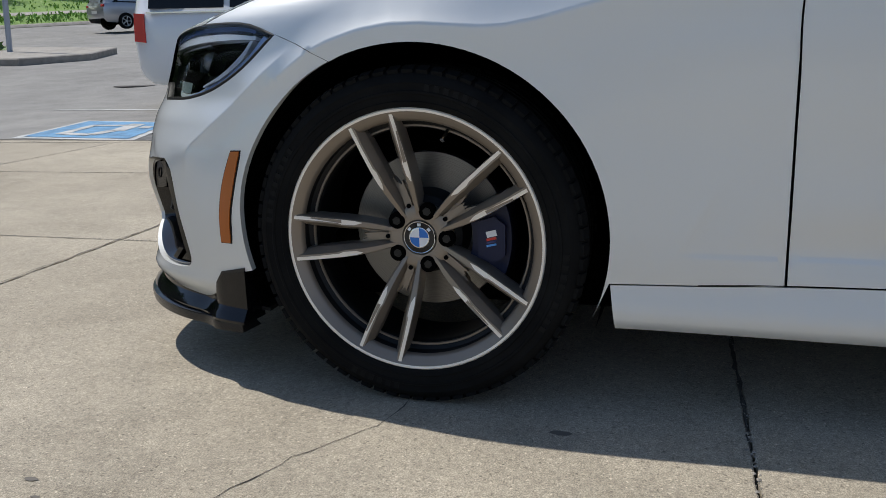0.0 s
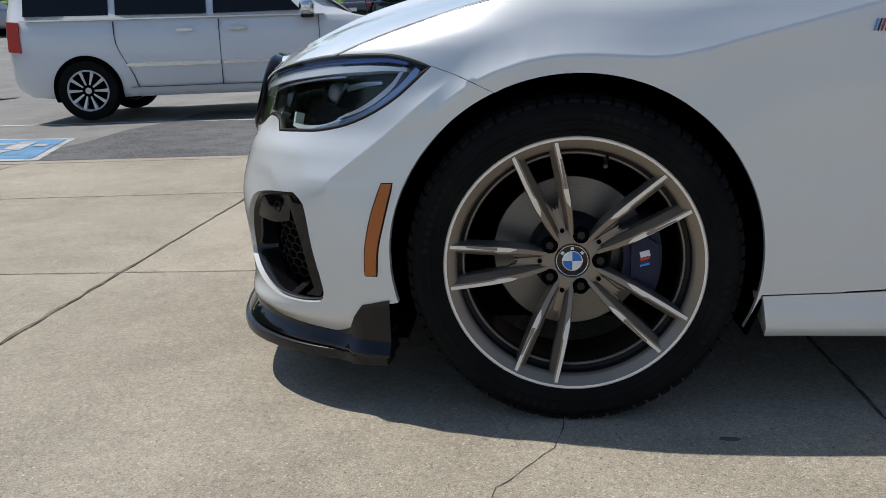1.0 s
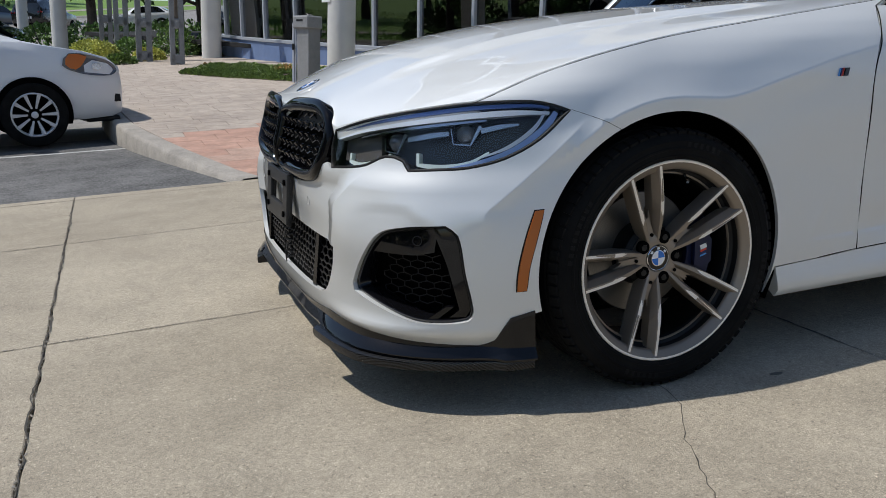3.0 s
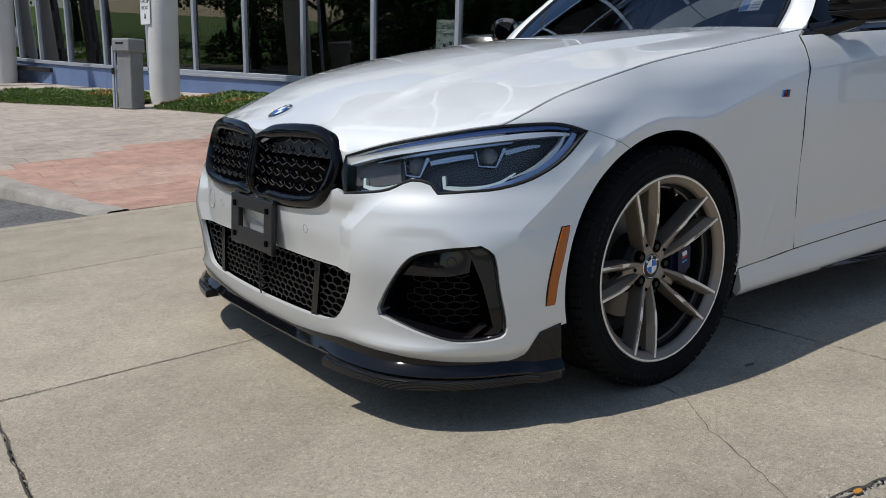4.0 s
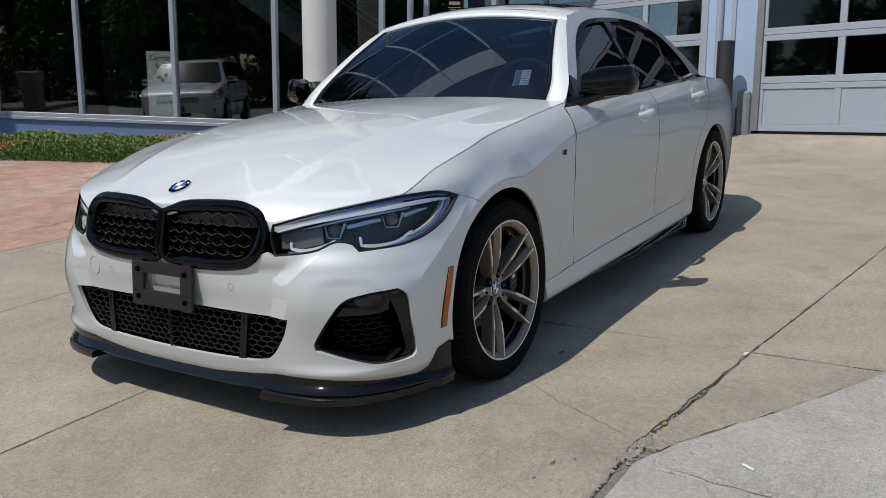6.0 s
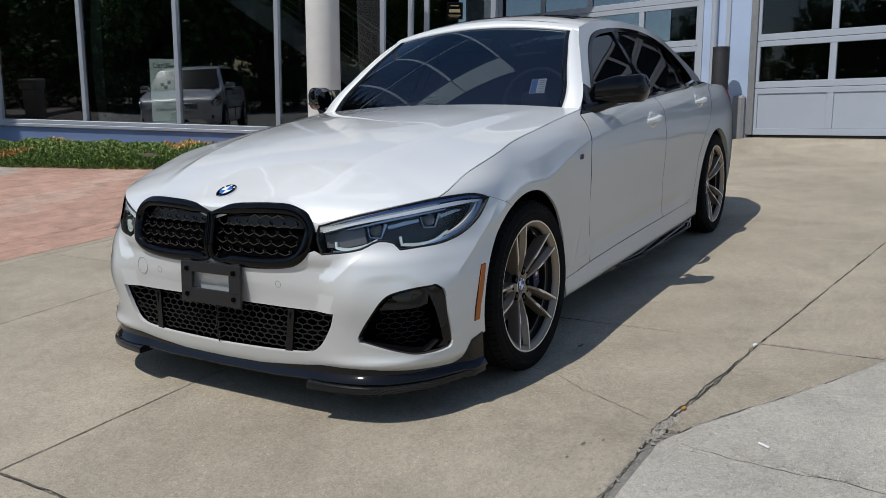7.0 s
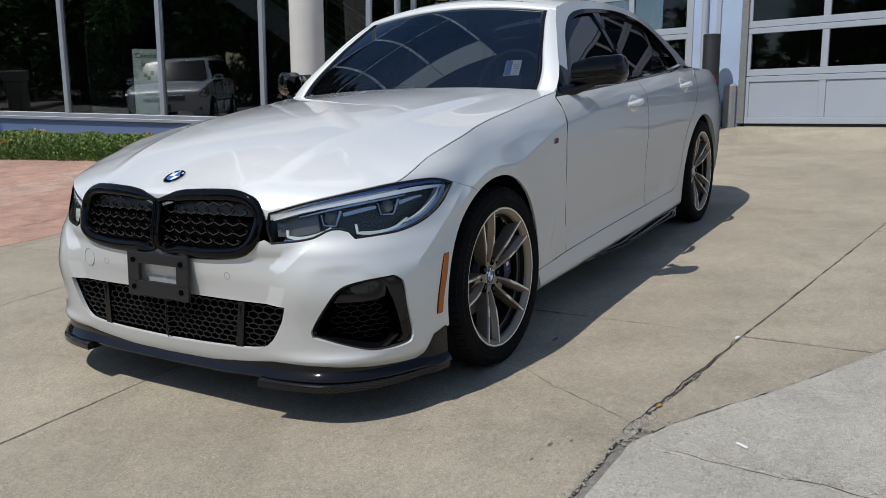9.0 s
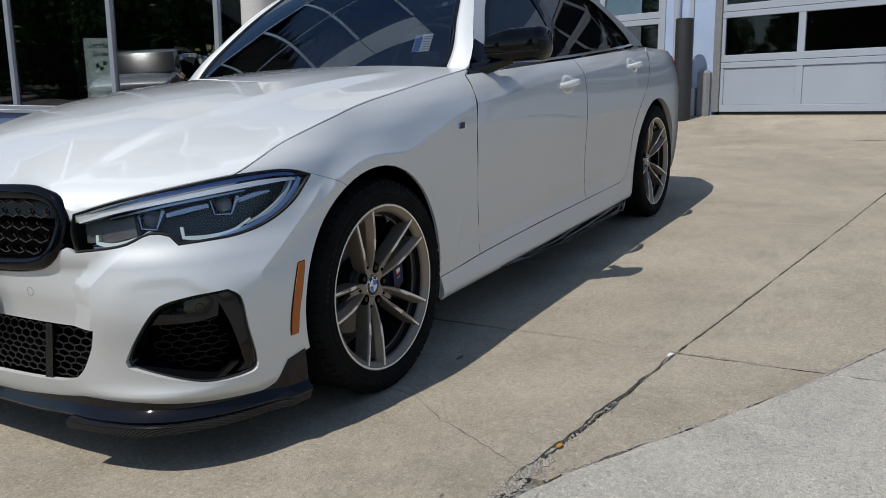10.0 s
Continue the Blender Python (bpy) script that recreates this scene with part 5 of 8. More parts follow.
def wheel_meshes():
    """The front left wheel about its hub; outwards is -y."""
    out = {}
    bm = bmesh.new()
    tread = []
    for y, r in ((-0.100, 0.322), (-0.088, 0.3285), (-0.066, 0.3305), (-0.064, 0.324), (-0.056, 0.324), (-0.054, 0.331), (-0.024, 0.3315), (-0.022, 0.324), (-0.012, 0.324), (-0.010, 0.3315),
                 (0.010, 0.3315), (0.012, 0.324), (0.022, 0.324), (0.024, 0.3315), (0.054, 0.331), (0.056, 0.324), (0.064, 0.324), (0.066, 0.3305), (0.088, 0.3285), (0.100, 0.322)):
        tread.append((r, y))
    wall = [(0.245, -0.085), (0.252, -0.101), (0.2585, -0.1055), (0.2595, -0.1105), (0.262, -0.1135), (0.270, -0.1165), (0.2715, -0.1150), (0.283, -0.1168), (0.2845, -0.1185), (0.289, -0.1185), (0.2905, -0.1165),
            (0.302, -0.1150), (0.304, -0.1160), (0.308, -0.1140), (0.316, -0.108)]
    prof = wall + tread + [(r, -y) for r, y in wall[::-1]]
    b_lathe(bm, prof, 120)
    out["tyre"] = (bm, M["rubber"], "", True)
    # shoulder blocks
    bm = bmesh.new()
    for k in range(72):
        q = 2 * math.pi * k / 72
        for sgn in (-1, 1):
            r = Matrix.Rotation(-q, 4, "Y")
            b_box(bm, *(r @ Vector((0.3275, sgn * 0.092, 0))), 0.0075, 0.026, 0.0215, 0.0, r @ Matrix.Rotation(sgn * 0.30, 4, "Z"))
    out["tread"] = (bm, M["rubber"], "", False)
    # blank raised marks on the sidewall in place of its lettering
    bm = bmesh.new()
    for mid, n in ((160, 9), (-15, 9), (75, 6), (255, 6)):
        for j in range(n):
            q = radians(mid + (j - n / 2) * 3.6)
            r = Matrix.Rotation(-q, 4, "Y")
            b_box(bm, *(r @ Vector((0.2965, -0.1162, 0))), 0.012, 0.002, 0.010, 0.0, r)
    out["sidewall_mark"] = (bm, M["sidewall"], "", False)
    bm = bmesh.new()
    b_lathe(bm, [(0.2588, -0.103), (0.2590, -0.1085), (0.2565, -0.1105), (0.2520, -0.1095)], 120)
    out["rim_lip"] = (bm, M["rim_cut"], "bright machined rim edge", True)
    bm = bmesh.new()
    b_lathe(bm, [(0.2520, -0.1095), (0.2475, -0.106), (0.238, -0.099), (0.2338, -0.0945), (0.2325, -0.086)], 120)
    out["rim_flange"] = (bm, M["rim_grey"], "", True)
    # groove in black, its shade put into the colour
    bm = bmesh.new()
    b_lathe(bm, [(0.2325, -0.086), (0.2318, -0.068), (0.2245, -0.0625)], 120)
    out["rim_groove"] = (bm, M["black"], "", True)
    bm = bmesh.new()
    b_lathe(bm, [(0.2245, -0.0625), (0.2230, -0.0640), (0.2200, -0.0640), (0.2190, -0.0600)], 120)
    out["rim_step"] = (bm, M["rim_grey"], "", True)
    # barrel in black for the shade inside the rim
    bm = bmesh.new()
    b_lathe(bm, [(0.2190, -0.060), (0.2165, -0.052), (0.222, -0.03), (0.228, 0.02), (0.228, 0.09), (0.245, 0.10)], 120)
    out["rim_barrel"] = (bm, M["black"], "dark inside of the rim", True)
    bm = bmesh.new()
    b_lathe(bm, [(0.0, -0.020), (0.052, -0.020), (0.066, -0.034), (0.064, -0.056), (0.054, -0.0605), (0.036, -0.0575), (0.033, -0.05), (0.0, -0.05)], 60)
    out["hub_centre"] = (bm, M["rim_grey"], "", True)
    for k in range(5):
        mid = radians(36 + 72 * k)
        for sgn in (-1, 1):
            # each spoke: an upright outer wall, a flat face and a long flank towards the pair's gap
            bm = bmesh.new()
            rings = []
            for r, lat, wf, wt, fr, dp in SPOKE:
                ring = []
                for off, do in ((0.0, -dp), (0.0, -0.004), (0.0018, 0.0), (wf, 0.0), (wf + 0.0012, -0.0025), (wt, -0.020), (wt, -dp)):
                    a, b = polar(r, sgn * (lat - off), mid)
                    ring.append(bm.verts.new((a, -(fr + do), b)))
                rings.append(ring)
            m = len(rings[0])
            for a, b in zip(rings, rings[1:]):
                for j in range(m):
                    bm.faces.new((a[j], a[(j + 1) % m], b[(j + 1) % m], b[j]))
            bm.faces.new(rings[0]), bm.faces.new(rings[-1][::-1])
            bmesh.ops.recalc_face_normals(bm, faces=bm.faces)
            out["spoke%d%d" % (k, sgn)] = (bm, M["rim_grey"], "", False)
            # machined face on the outer half, pointed towards the hub and broader at its inner end
            bm = bmesh.new()
            lo, hi = [], []
            left = [(0.112, 0.0042, 0.0006), (0.126, 0.0064, 0.0042), (0.150, 0.0070, 0.0050), (0.159, 0.0056, 0.0036), (0.20, 0.0052, 0.0034), (0.2530, 0.0052, 0.0034)]
            for end in (-1, 1):
                for r, off, hw in (left if end < 0 else left[::-1]):
                    lat = float(np.interp(r, [q[0] for q in SPOKE], [q[1] for q in SPOKE])) - off
                    a, b = polar(r, sgn * lat + end * hw, mid)
                    fr = float(np.interp(r, [q[0] for q in SPOKE], [q[4] for q in SPOKE]))
                    lo.append(bm.verts.new((a, -(fr - 0.002), b)))
                    hi.append(bm.verts.new((a, -(fr + 0.0014), b)))
            bm.faces.new(hi)
            n = len(hi)
            for j in range(n):
                bm.faces.new((lo[j], lo[(j + 1) % n], hi[(j + 1) % n], hi[j]))
            bmesh.ops.recalc_face_normals(bm, faces=bm.faces)
            out["spoke_face%d%d" % (k, sgn)] = (bm, M["rim_cut"], "bright machined spoke face", False)
        # web between the two spokes of a pair, stepped
        bm = bmesh.new()
        pts = []
        for r, lat in ((0.045, 0.010), (0.085, 0.015), (0.104, 0.020), (0.136, 0.0205), (0.128, 0.013), (0.108, 0.006), (0.108, -0.006), (0.128, -0.013), (0.136, -0.0205), (0.104, -0.020), (0.085, -0.015), (0.045, -0.010)):
            pts.append(polar(r, lat, mid))
        b_prism(bm, pts, -0.049, -0.030)
        b_prism(bm, [polar(r, lat, mid) for r, lat in ((0.048, 0.007), (0.078, 0.0075), (0.118, 0.0045), (0.110, 0.0), (0.118, -0.0045), (0.078, -0.0075), (0.048, -0.007))], -0.056, -0.045)
        out["spoke_web%d" % k] = (bm, M["rim_grey"], "", False)
        # uncut hole: a near-black plug stands in for its shade
        bm = bmesh.new()
        a, b = polar(0.066, 0, mid)
        b_tube(bm, [(a, -0.0595, b), (a, -0.050, b)], 0.0045, 12)
        out["web_hole%d" % k] = (bm, M["void"], "", False)
        # bolt hole, a near-black cap in place of its shade, and bolt
        a, b = polar(0.056, 0, radians(72 * k))
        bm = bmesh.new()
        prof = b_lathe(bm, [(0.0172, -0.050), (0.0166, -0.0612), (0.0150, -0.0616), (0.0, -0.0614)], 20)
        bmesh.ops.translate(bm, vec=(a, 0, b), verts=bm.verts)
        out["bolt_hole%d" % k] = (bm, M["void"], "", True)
        bm = bmesh.new()
        b_tube(bm, [(a, -0.0628, b), (a, -0.060, b)], 0.0085, 6)
        out["wheel_bolt%d" % k] = (bm, M["bolt_steel"], "", False)
    bm = bmesh.new()
    b_tube(bm, [polar(0.222, 0, radians(73))[0:1] + (-0.068,) + polar(0.222, 0, radians(73))[1:], polar(0.205, 0, radians(73))[0:1] + (-0.090,) + polar(0.205, 0, radians(73))[1:]], [0.004, 0.0045], 10)
    out["valve"] = (bm, M["chrome"], "", True)
    out.update(roundel_meshes(0.0335, -0.0575, 0.0))
    bm = bmesh.new()
    b_lathe(bm, [(0.086, 0.022), (0.160, 0.022), (0.162, 0.026), (0.162, 0.048), (0.086, 0.048)], 90)
    out["brake_disc"] = (bm, M["disc"], "worn steel brake disc", True)
    # hat in black for the shade behind the spokes
    bm = bmesh.new()
    b_lathe(bm, [(0.0, -0.034), (0.068, -0.034), (0.080, -0.024), (0.088, 0.022), (0.088, 0.034)], 60)
    out["disc_hat"] = (bm, M["black"], "", True)
    return out


def roundel_meshes(r, o, lift):
    """A round badge facing -y: dark ring, four quarters, bright rims."""
    out = {}
    bm = bmesh.new()
    b_lathe(bm, [(r * 0.98, o + 0.004), (r, o), (r * 0.96, o - 0.0016), (r * 0.93, o - 0.0012)], 40)
    out["badge_rim"] = (bm, M["chrome"], "", True)
    bm = bmesh.new()
    b_lathe(bm, [(r * 0.94, o + 0.001), (r * 0.93, o - 0.001), (r * 0.60, o - 0.0018), (r * 0.60, o + 0.001)], 40)
    out["badge_ring"] = (bm, M["gloss_black"], "black ring of a round badge", True)
    bm = bmesh.new()
    b_lathe(bm, [(r * 0.62, o), (r * 0.62, o - 0.0024), (r * 0.575, o - 0.0028), (r * 0.57, o)], 40)
    out["badge_inner_rim"] = (bm, M["chrome"], "", True)
    for k in range(4):
        bm = bmesh.new()
        fan = [(0.0, 0.0)] + [(r * 0.575 * math.cos(radians(90 * k + 9 * j)), r * 0.575 * math.sin(radians(90 * k + 9 * j))) for j in range(11)]
        b_prism(bm, fan, o - 0.0020, o + 0.001)
        out["badge_quarter%d" % k] = (bm, M["white"] if k % 2 else M["blue"], "white quarter" if k % 2 else "blue quarter", False)
    # blank marks standing in for the lettering on the ring
    bm = bmesh.new()
    for q in (140, 90, 40):
        a, b = r * 0.77 * math.cos(radians(q)), r * 0.77 * math.sin(radians(q))
        b_box(bm, a, o - 0.0018, b, r * 0.20, 0.0012, r * 0.17, 0, Matrix.Rotation(-radians(q - 90), 4, "Y"))
    out["badge_mark"] = (bm, M["white"], "", False)
    return out


def strip_digits(n):
    return n.rstrip("-0123456789")


WHEEL = wheel_meshes()
first = {}
HUB_Y = 0.7985
for x0, sgn in ((0.0, -1), (2.851, -1), (0.0, 1), (2.851, 1)):
    base = Matrix.Translation((x0, sgn * HUB_Y, 0.331)) @ Matrix.Rotation(0 if sgn < 0 else math.pi, 4, "Z")
    top = None
    for name, (bm, material, label, smooth) in WHEEL.items():
        plain = strip_digits(name)
        if name not in first:
            ob = part(plain, bm, material, None, label, smooth)
            first[name] = ob.data
        else:
            ob = new(plain, first[name])
            if label:
                ob["label"] = label
        if top is None:
            top = new("wheel", None)
            top.empty_display_size = 0.1
            top.parent = car
            top.matrix_basis = base
            top["label"] = "twin-spoke alloy wheel with low-profile tyre"
        ob.parent = top
        if plain in ("tread", "sidewall_mark"):
            tagged(ob, kind="stuff")
    if True:
        # brake caliper, behind the axle in front and ahead of it at the back
        flip = 0 if (x0 == 0) else math.pi
        if sgn > 0:
            flip = math.pi - flip
        bm = bmesh.new()
        ring = []
        for q in range(-28, 29, 7):
            ring.append((0.182 * math.cos(radians(q)), 0.192 * math.sin(radians(q))))
        for q in range(28, -29, -7):
            ring.append((0.105 * math.cos(radians(q)), 0.105 * math.sin(radians(q))))
        b_prism(bm, ring, -0.040, 0.05, "xz", 0.006)
        b_prism(bm, [(0.118, -0.036), (0.150, -0.046), (0.172, -0.030), (0.172, 0.030), (0.150, 0.046), (0.118, 0.036)], -0.056, -0.04, "xz", 0.005)
        rot = Matrix.Rotation(flip, 4, "Y")
        bmesh.ops.transform(bm, matrix=rot, verts=bm.verts)
        cal = part("brake_caliper", bm, M["caliper"], top, "dark blue painted brake caliper", True)
        for i, (mt, w) in enumerate((("lightblue", 0.004), ("navy", 0.004), ("red", 0.005), ("white", 0.012))):
            bm = box_bm(0.145, -0.0565, -0.010 + i * 0.0062 + (0.004 if i == 3 else 0), 0.020, 0.0012, w, 0, Matrix.Rotation(-0.25, 4, "Y"))
            bmesh.ops.transform(bm, matrix=rot, verts=bm.verts)
            st = part("caliper_stripe", bm, M[mt], top)


# ---- the car: front end ----
def inset(poly, d):
    """An outline moved inwards, half as far beside the car's middle line."""
    return poly + (scaled(poly, -d) - poly) * np.interp(poly[:, 0], [-1.37, -1.30], [0.5, 1.0])[:, None]


def ring_loft(surf, poly, prof, sgn=1):
    """A rounded rim along an outline: prof gives (inset, lift) from outside to inside."""
    rows = []
    for d, lift in prof:
        q = inset(poly, d)
        rows.append(surf(q[:, 0], q[:, 1]) + normals_of(surf, q) * lift)
    n = len(poly)
    V = np.concatenate(rows)
    F = [(i * n + j, i * n + (j + 1) % n, (i + 1) * n + (j + 1) % n, (i + 1) * n + j) for i in range(len(prof) - 1) for j in range(n)]
    return V, F


def ring_ob(name, poly, prof, material, label="", surf=belt):
    V, F = ring_loft(surf, poly, prof)
    for sgn in (1, -1):
        bm = bmesh.new()
        vs = [bm.verts.new((v[0], v[1] * sgn, v[2])) for v in V]
        for f in F:
            bm.faces.new([vs[i] for i in f])
        bmesh.ops.recalc_face_normals(bm, faces=bm.faces)
        part(name, bm, material, car, label, True, 60)


def on(p, z, lift=0.0):
    """A place on the car's skin and its normal."""
    q = np.array([[p, z]])
    n = normals_of(belt, q)[0]
    return Vector(belt(p, z)[0] + n * lift), Vector(n)


def hex_mesh(poly, cw, ch, lift, radius, studs=0.0, sag=0.0):
    """A mesh of bars in honeycomb on the skin, left side."""
    bm = bmesh.new()
    lo, hi = poly.min(0), poly.max(0)
    segs = []
    rows = int((hi[1] - lo[1]) / ch) + 2
    cols = int((hi[0] - lo[0]) / cw) + 2
    for r in range(rows):
        for c in range(cols):
            x, z = lo[0] + c * cw + (cw / 2 if r % 2 else 0), lo[1] + r * ch
            a, b, d = (x - cw / 2, z + ch / 6), (x, z - ch / 6), (x + cw / 2, z + ch / 6)
            segs += [(a, b), (b, d), (a, (x - cw / 2, z + ch * (0.45 if studs else 5 / 6)))]
    pts = np.array([q for s0 in segs for q in s0])
    ok = inside(poly, pts).reshape(-1, 2).all(1)
    for k, (a, b) in enumerate(segs):
        if not ok[k]:
            continue
        m = ((a[0] + b[0]) / 2, (a[1] + b[1]) / 2)
        A, B = on(*a, lift)[0], on(*b, lift)[0]
        b_tube(bm, [A, B], radius, 4, caps=False)
        if studs and a[0] == b[0]:
            n = on(*m)[1]
            C = on(m[0], m[1] + 0.004, lift)[0]
            b_tube(bm, [C + Vector((0, 0, 0.004)) + n * studs * 0.3, C + n * studs, C - Vector((0, 0, 0.009)) + n * studs * 0.5, C - Vector((0, 0, 0.014))], [0.0016, 0.0036, 0.0024, 0.0006], 5)
    return bm


def pair(name, make, material, label="", smooth=False):
    for sgn in (1, -1):
        bm = make()
        if sgn < 0:
            bmesh.ops.scale(bm, vec=(1, -1, 1), verts=bm.verts)
            bmesh.ops.reverse_faces(bm, faces=bm.faces)
        part(name, bm, material, car, label, smooth)


# kidney grilles
kid = loop(outline([(-1.411, 0.713, 1), (-1.36, 0.727), (-1.30, 0.741), (-1.22, 0.748), (-1.035, 0.750), (-0.976, 0.740), (-0.935, 0.716), (-0.915, 0.68), (-0.922, 0.63), (-0.953, 0.574), (-1.01, 0.541), (-1.16, 0.526), (-1.31, 0.529), (-1.385, 0.538), (-1.411, 0.552, 1)], 0.018))
ring_ob("grille_frame", kid, [(-0.002, -0.02), (-0.002, 0.005), (0.001, 0.008), (0.006, 0.0115), (0.016, 0.0125), (0.027, 0.0100), (0.034, 0.003), (0.0365, -0.008), (0.037, -0.04)], M["frame_black"], "gloss black kidney grille surround")
kid_in = inset(kid, 0.036)
pair("grille_mesh", lambda: hex_mesh(kid_in, 0.056, 0.031, -0.006, 0.0024, 0.014), M["mesh_black"], "gloss black grille mesh with raised studs")
# near-black sheet gives the shade behind the mesh
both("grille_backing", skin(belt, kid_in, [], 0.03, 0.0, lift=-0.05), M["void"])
upper_shutter = np.array([q for q in outline([(-1.36, 0.700, 1), (-1.2, 0.711), (-1.03, 0.712), (-0.955, 0.69, 1), (-0.95, 0.672, 1), (-1.15, 0.675), (-1.36, 0.672, 1)], 0.02)])
both("grille_shutter", skin(belt, upper_shutter, [], 0.03, 0.004, lift=-0.034), mat("shutter_grey", (0.055, 0.055, 0.06), 0.3), "grey shutter behind the grille")
filler = outline([(END, 0.716, 1), (-1.389, 0.716, 1), (-1.389, 0.556, 1), (END, 0.556, 1)], 0.02)
s = skin(belt, filler, [], 0.02, 0.0, lift=0.004)
skin_ob("grille_bridge", joined(s, mirrored(s)), M["gloss_black"], car)

# lower grille
lgp = loop(low_grille, [(END, 0.228)])
# added sheet, coloured for the shade behind the honeycomb
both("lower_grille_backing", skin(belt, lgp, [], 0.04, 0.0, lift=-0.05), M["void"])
pair("lower_grille_mesh", lambda: hex_mesh(np.where(lgp < END + 0.01, lgp - 0.022, lgp), 0.040, 0.019, -0.022, 0.0024), M["plate_black"], "black honeycomb grille")
both("grille_bar", skin(belt, np.array([(-1.045, 0.388), (-1.018, 0.388), (-1.036, 0.236), (-1.066, 0.236)]), [], 0.02, 0.03, lift=-0.006), M["gloss_black"])

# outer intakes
# added sheet, coloured for the shade deep in the intake
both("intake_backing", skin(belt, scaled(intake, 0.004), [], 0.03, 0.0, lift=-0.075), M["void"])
ring_ob("intake_surround", intake, [(-0.001, -0.03), (0.001, -0.012), (0.006, -0.010), (0.010, -0.016), (0.013, -0.06)], M["gloss_black"])
both("intake_upper_panel", skin(belt, outline([(-0.69, 0.448, 1), (-0.635, 0.464), (-0.565, 0.470, 1), (-0.572, 0.412, 1), (-0.62, 0.404), (-0.722, 0.404, 1)], 0.02), [], 0.02, 0.02, lift=-0.014), M["gloss_black"], "gloss black panel with parking sensor")
both("intake_blade", skin(belt, outline([(-0.578, 0.470, 1), (-0.545, 0.472), (-0.524, 0.452), (-0.512, 0.36), (-0.499, 0.268), (-0.509, 0.250, 1), (-0.545, 0.250, 1), (-0.522, 0.268, 1), (-0.545, 0.38)], 0.015), [], 0.016, 0.05, lift=-0.012), M["gloss_black"], "gloss black air curtain blade")
both("intake_fin", skin(belt, np.array([(-0.552, 0.275), (-0.535, 0.275), (-0.585, 0.236), (-0.602, 0.240)]), [], 0.015, 0.03, lift=-0.014), M["gloss_black"])
pair("intake_mesh", lambda: hex_mesh(outline([(-0.715, 0.40, 1), (-0.56, 0.40, 1), (-0.535, 0.30, 1), (-0.56, 0.25), (-0.66, 0.262), (-0.765, 0.302)], 0.02), 0.044, 0.018, -0.066, 0.0016), M["black"], "black honeycomb intake mesh")


def stud_ring(p, z, r, lift=0.0):
    c, n = on(p, z, lift)
    rot = n.to_track_quat("Y", "Z").to_matrix().to_4x4()
    bm = bmesh.new()
    b_lathe(bm, [(r, -0.002), (r, 0.0006), (r - 0.0018, 0.0006), (r - 0.002, -0.001)], 28)
    bmesh.ops.transform(bm, matrix=Matrix.Translation(c) @ rot, verts=bm.verts)
    return bm


M["seam_grey"] = mat("sensor_seam", (0.36, 0.36, 0.36), 0.5)
pair("parking_sensor", lambda: stud_ring(fp(-0.80, 0.318), 0.475, 0.0125), M["seam_grey"], "flush round parking sensor")
pair("intake_sensor", lambda: stud_ring(-0.61, 0.44, 0.012, -0.013), M["black"])
bm = stud_ring(fp(-0.78, 0.425), 0.480, 0.033)
bmesh.ops.scale(bm, vec=(1, -1, 1), verts=bm.verts)
part("tow_eye_cover", bm, M["seam_grey"], car)
both("side_marker", skin(belt, marker, [], 0.012, 0.008, lift=0.004), M["amber"], "amber side marker reflector")
ring_ob("marker_gasket", marker, [(-0.0035, -0.002), (-0.0025, 0.0015), (0.0, 0.0015)], M["black"])

# head lamps
lampo = loop(hl_top, hl_bot, hl_in)
lamp = scaled(lampo, -0.0015)
both("lamp_housing", skin(belt, lamp, [], 0.03, 0.0, lift=-0.075), M["lamp_dark"])
ring_ob("lamp_gasket", lamp, [(-0.001, -0.075), (-0.001, -0.001), (0.002, 0.0008), (0.0055, -0.001), (0.007, -0.012)], M["black"])


def strip(points, widths, lift, name, material, label="", rim=0.02):
    """A band along points on the lamp's skin, sunk behind the lens."""
    a = outline(points, 0.012, False)
    n = len(a)
    w = np.interp(np.linspace(0, 1, n), np.linspace(0, 1, len(widths)), widths)
    t = np.gradient(a, axis=0)
    t /= np.linalg.norm(t, axis=1)[:, None]
    nn = np.stack([-t[:, 1], t[:, 0]], -1)
    poly = np.concatenate([a + nn * w[:, None] / 2, (a - nn * w[:, None] / 2)[::-1]])
    both(name, skin(belt, poly, [], 0.012, rim, lift=lift), material, label)


# blue tones of brow, blade, hook and edge stand in for mirrored sky
strip([(-0.888, 0.678), (-0.78, 0.702), (-0.68, 0.7195), (-0.58, 0.7335), (-0.485, 0.7425), (-0.37, 0.7425), (-0.318, 0.734)], [0.008, 0.013, 0.014, 0.015, 0.016, 0.014, 0.006], -0.005, "lamp_brow", mat("lamp_brow_navy", (0.12, 0.18, 0.38), 0.15, 0.5), "lamp brow in deep blue for mirrored sky")
strip([(-0.882, 0.660), (-0.78, 0.684), (-0.68, 0.7005), (-0.58, 0.7135), (-0.46, 0.724), (-0.37, 0.7255), (-0.318, 0.722)], [0.003, 0.006, 0.009, 0.012, 0.013, 0.013, 0.007], -0.006, "lamp_blade", mat("lamp_blade_blue", (0.80, 0.88, 0.98), 0.15, 0.0, Coat_Weight=1.0), "lamp strip in blue-white for mirrored sky")
strip([(-0.80, 0.669), (-0.68, 0.690), (-0.58, 0.7025), (-0.46, 0.7125)], [0.003, 0.006, 0.007, 0.004], -0.014, "lamp_step", M["lamp_metal"])
strip([(-0.325, 0.728), (-0.352, 0.690), (-0.41, 0.650), (-0.47, 0.628)], [0.006, 0.010, 0.008, 0.003], -0.010, "lamp_hook", bpy.data.materials["lamp_blade_blue"])
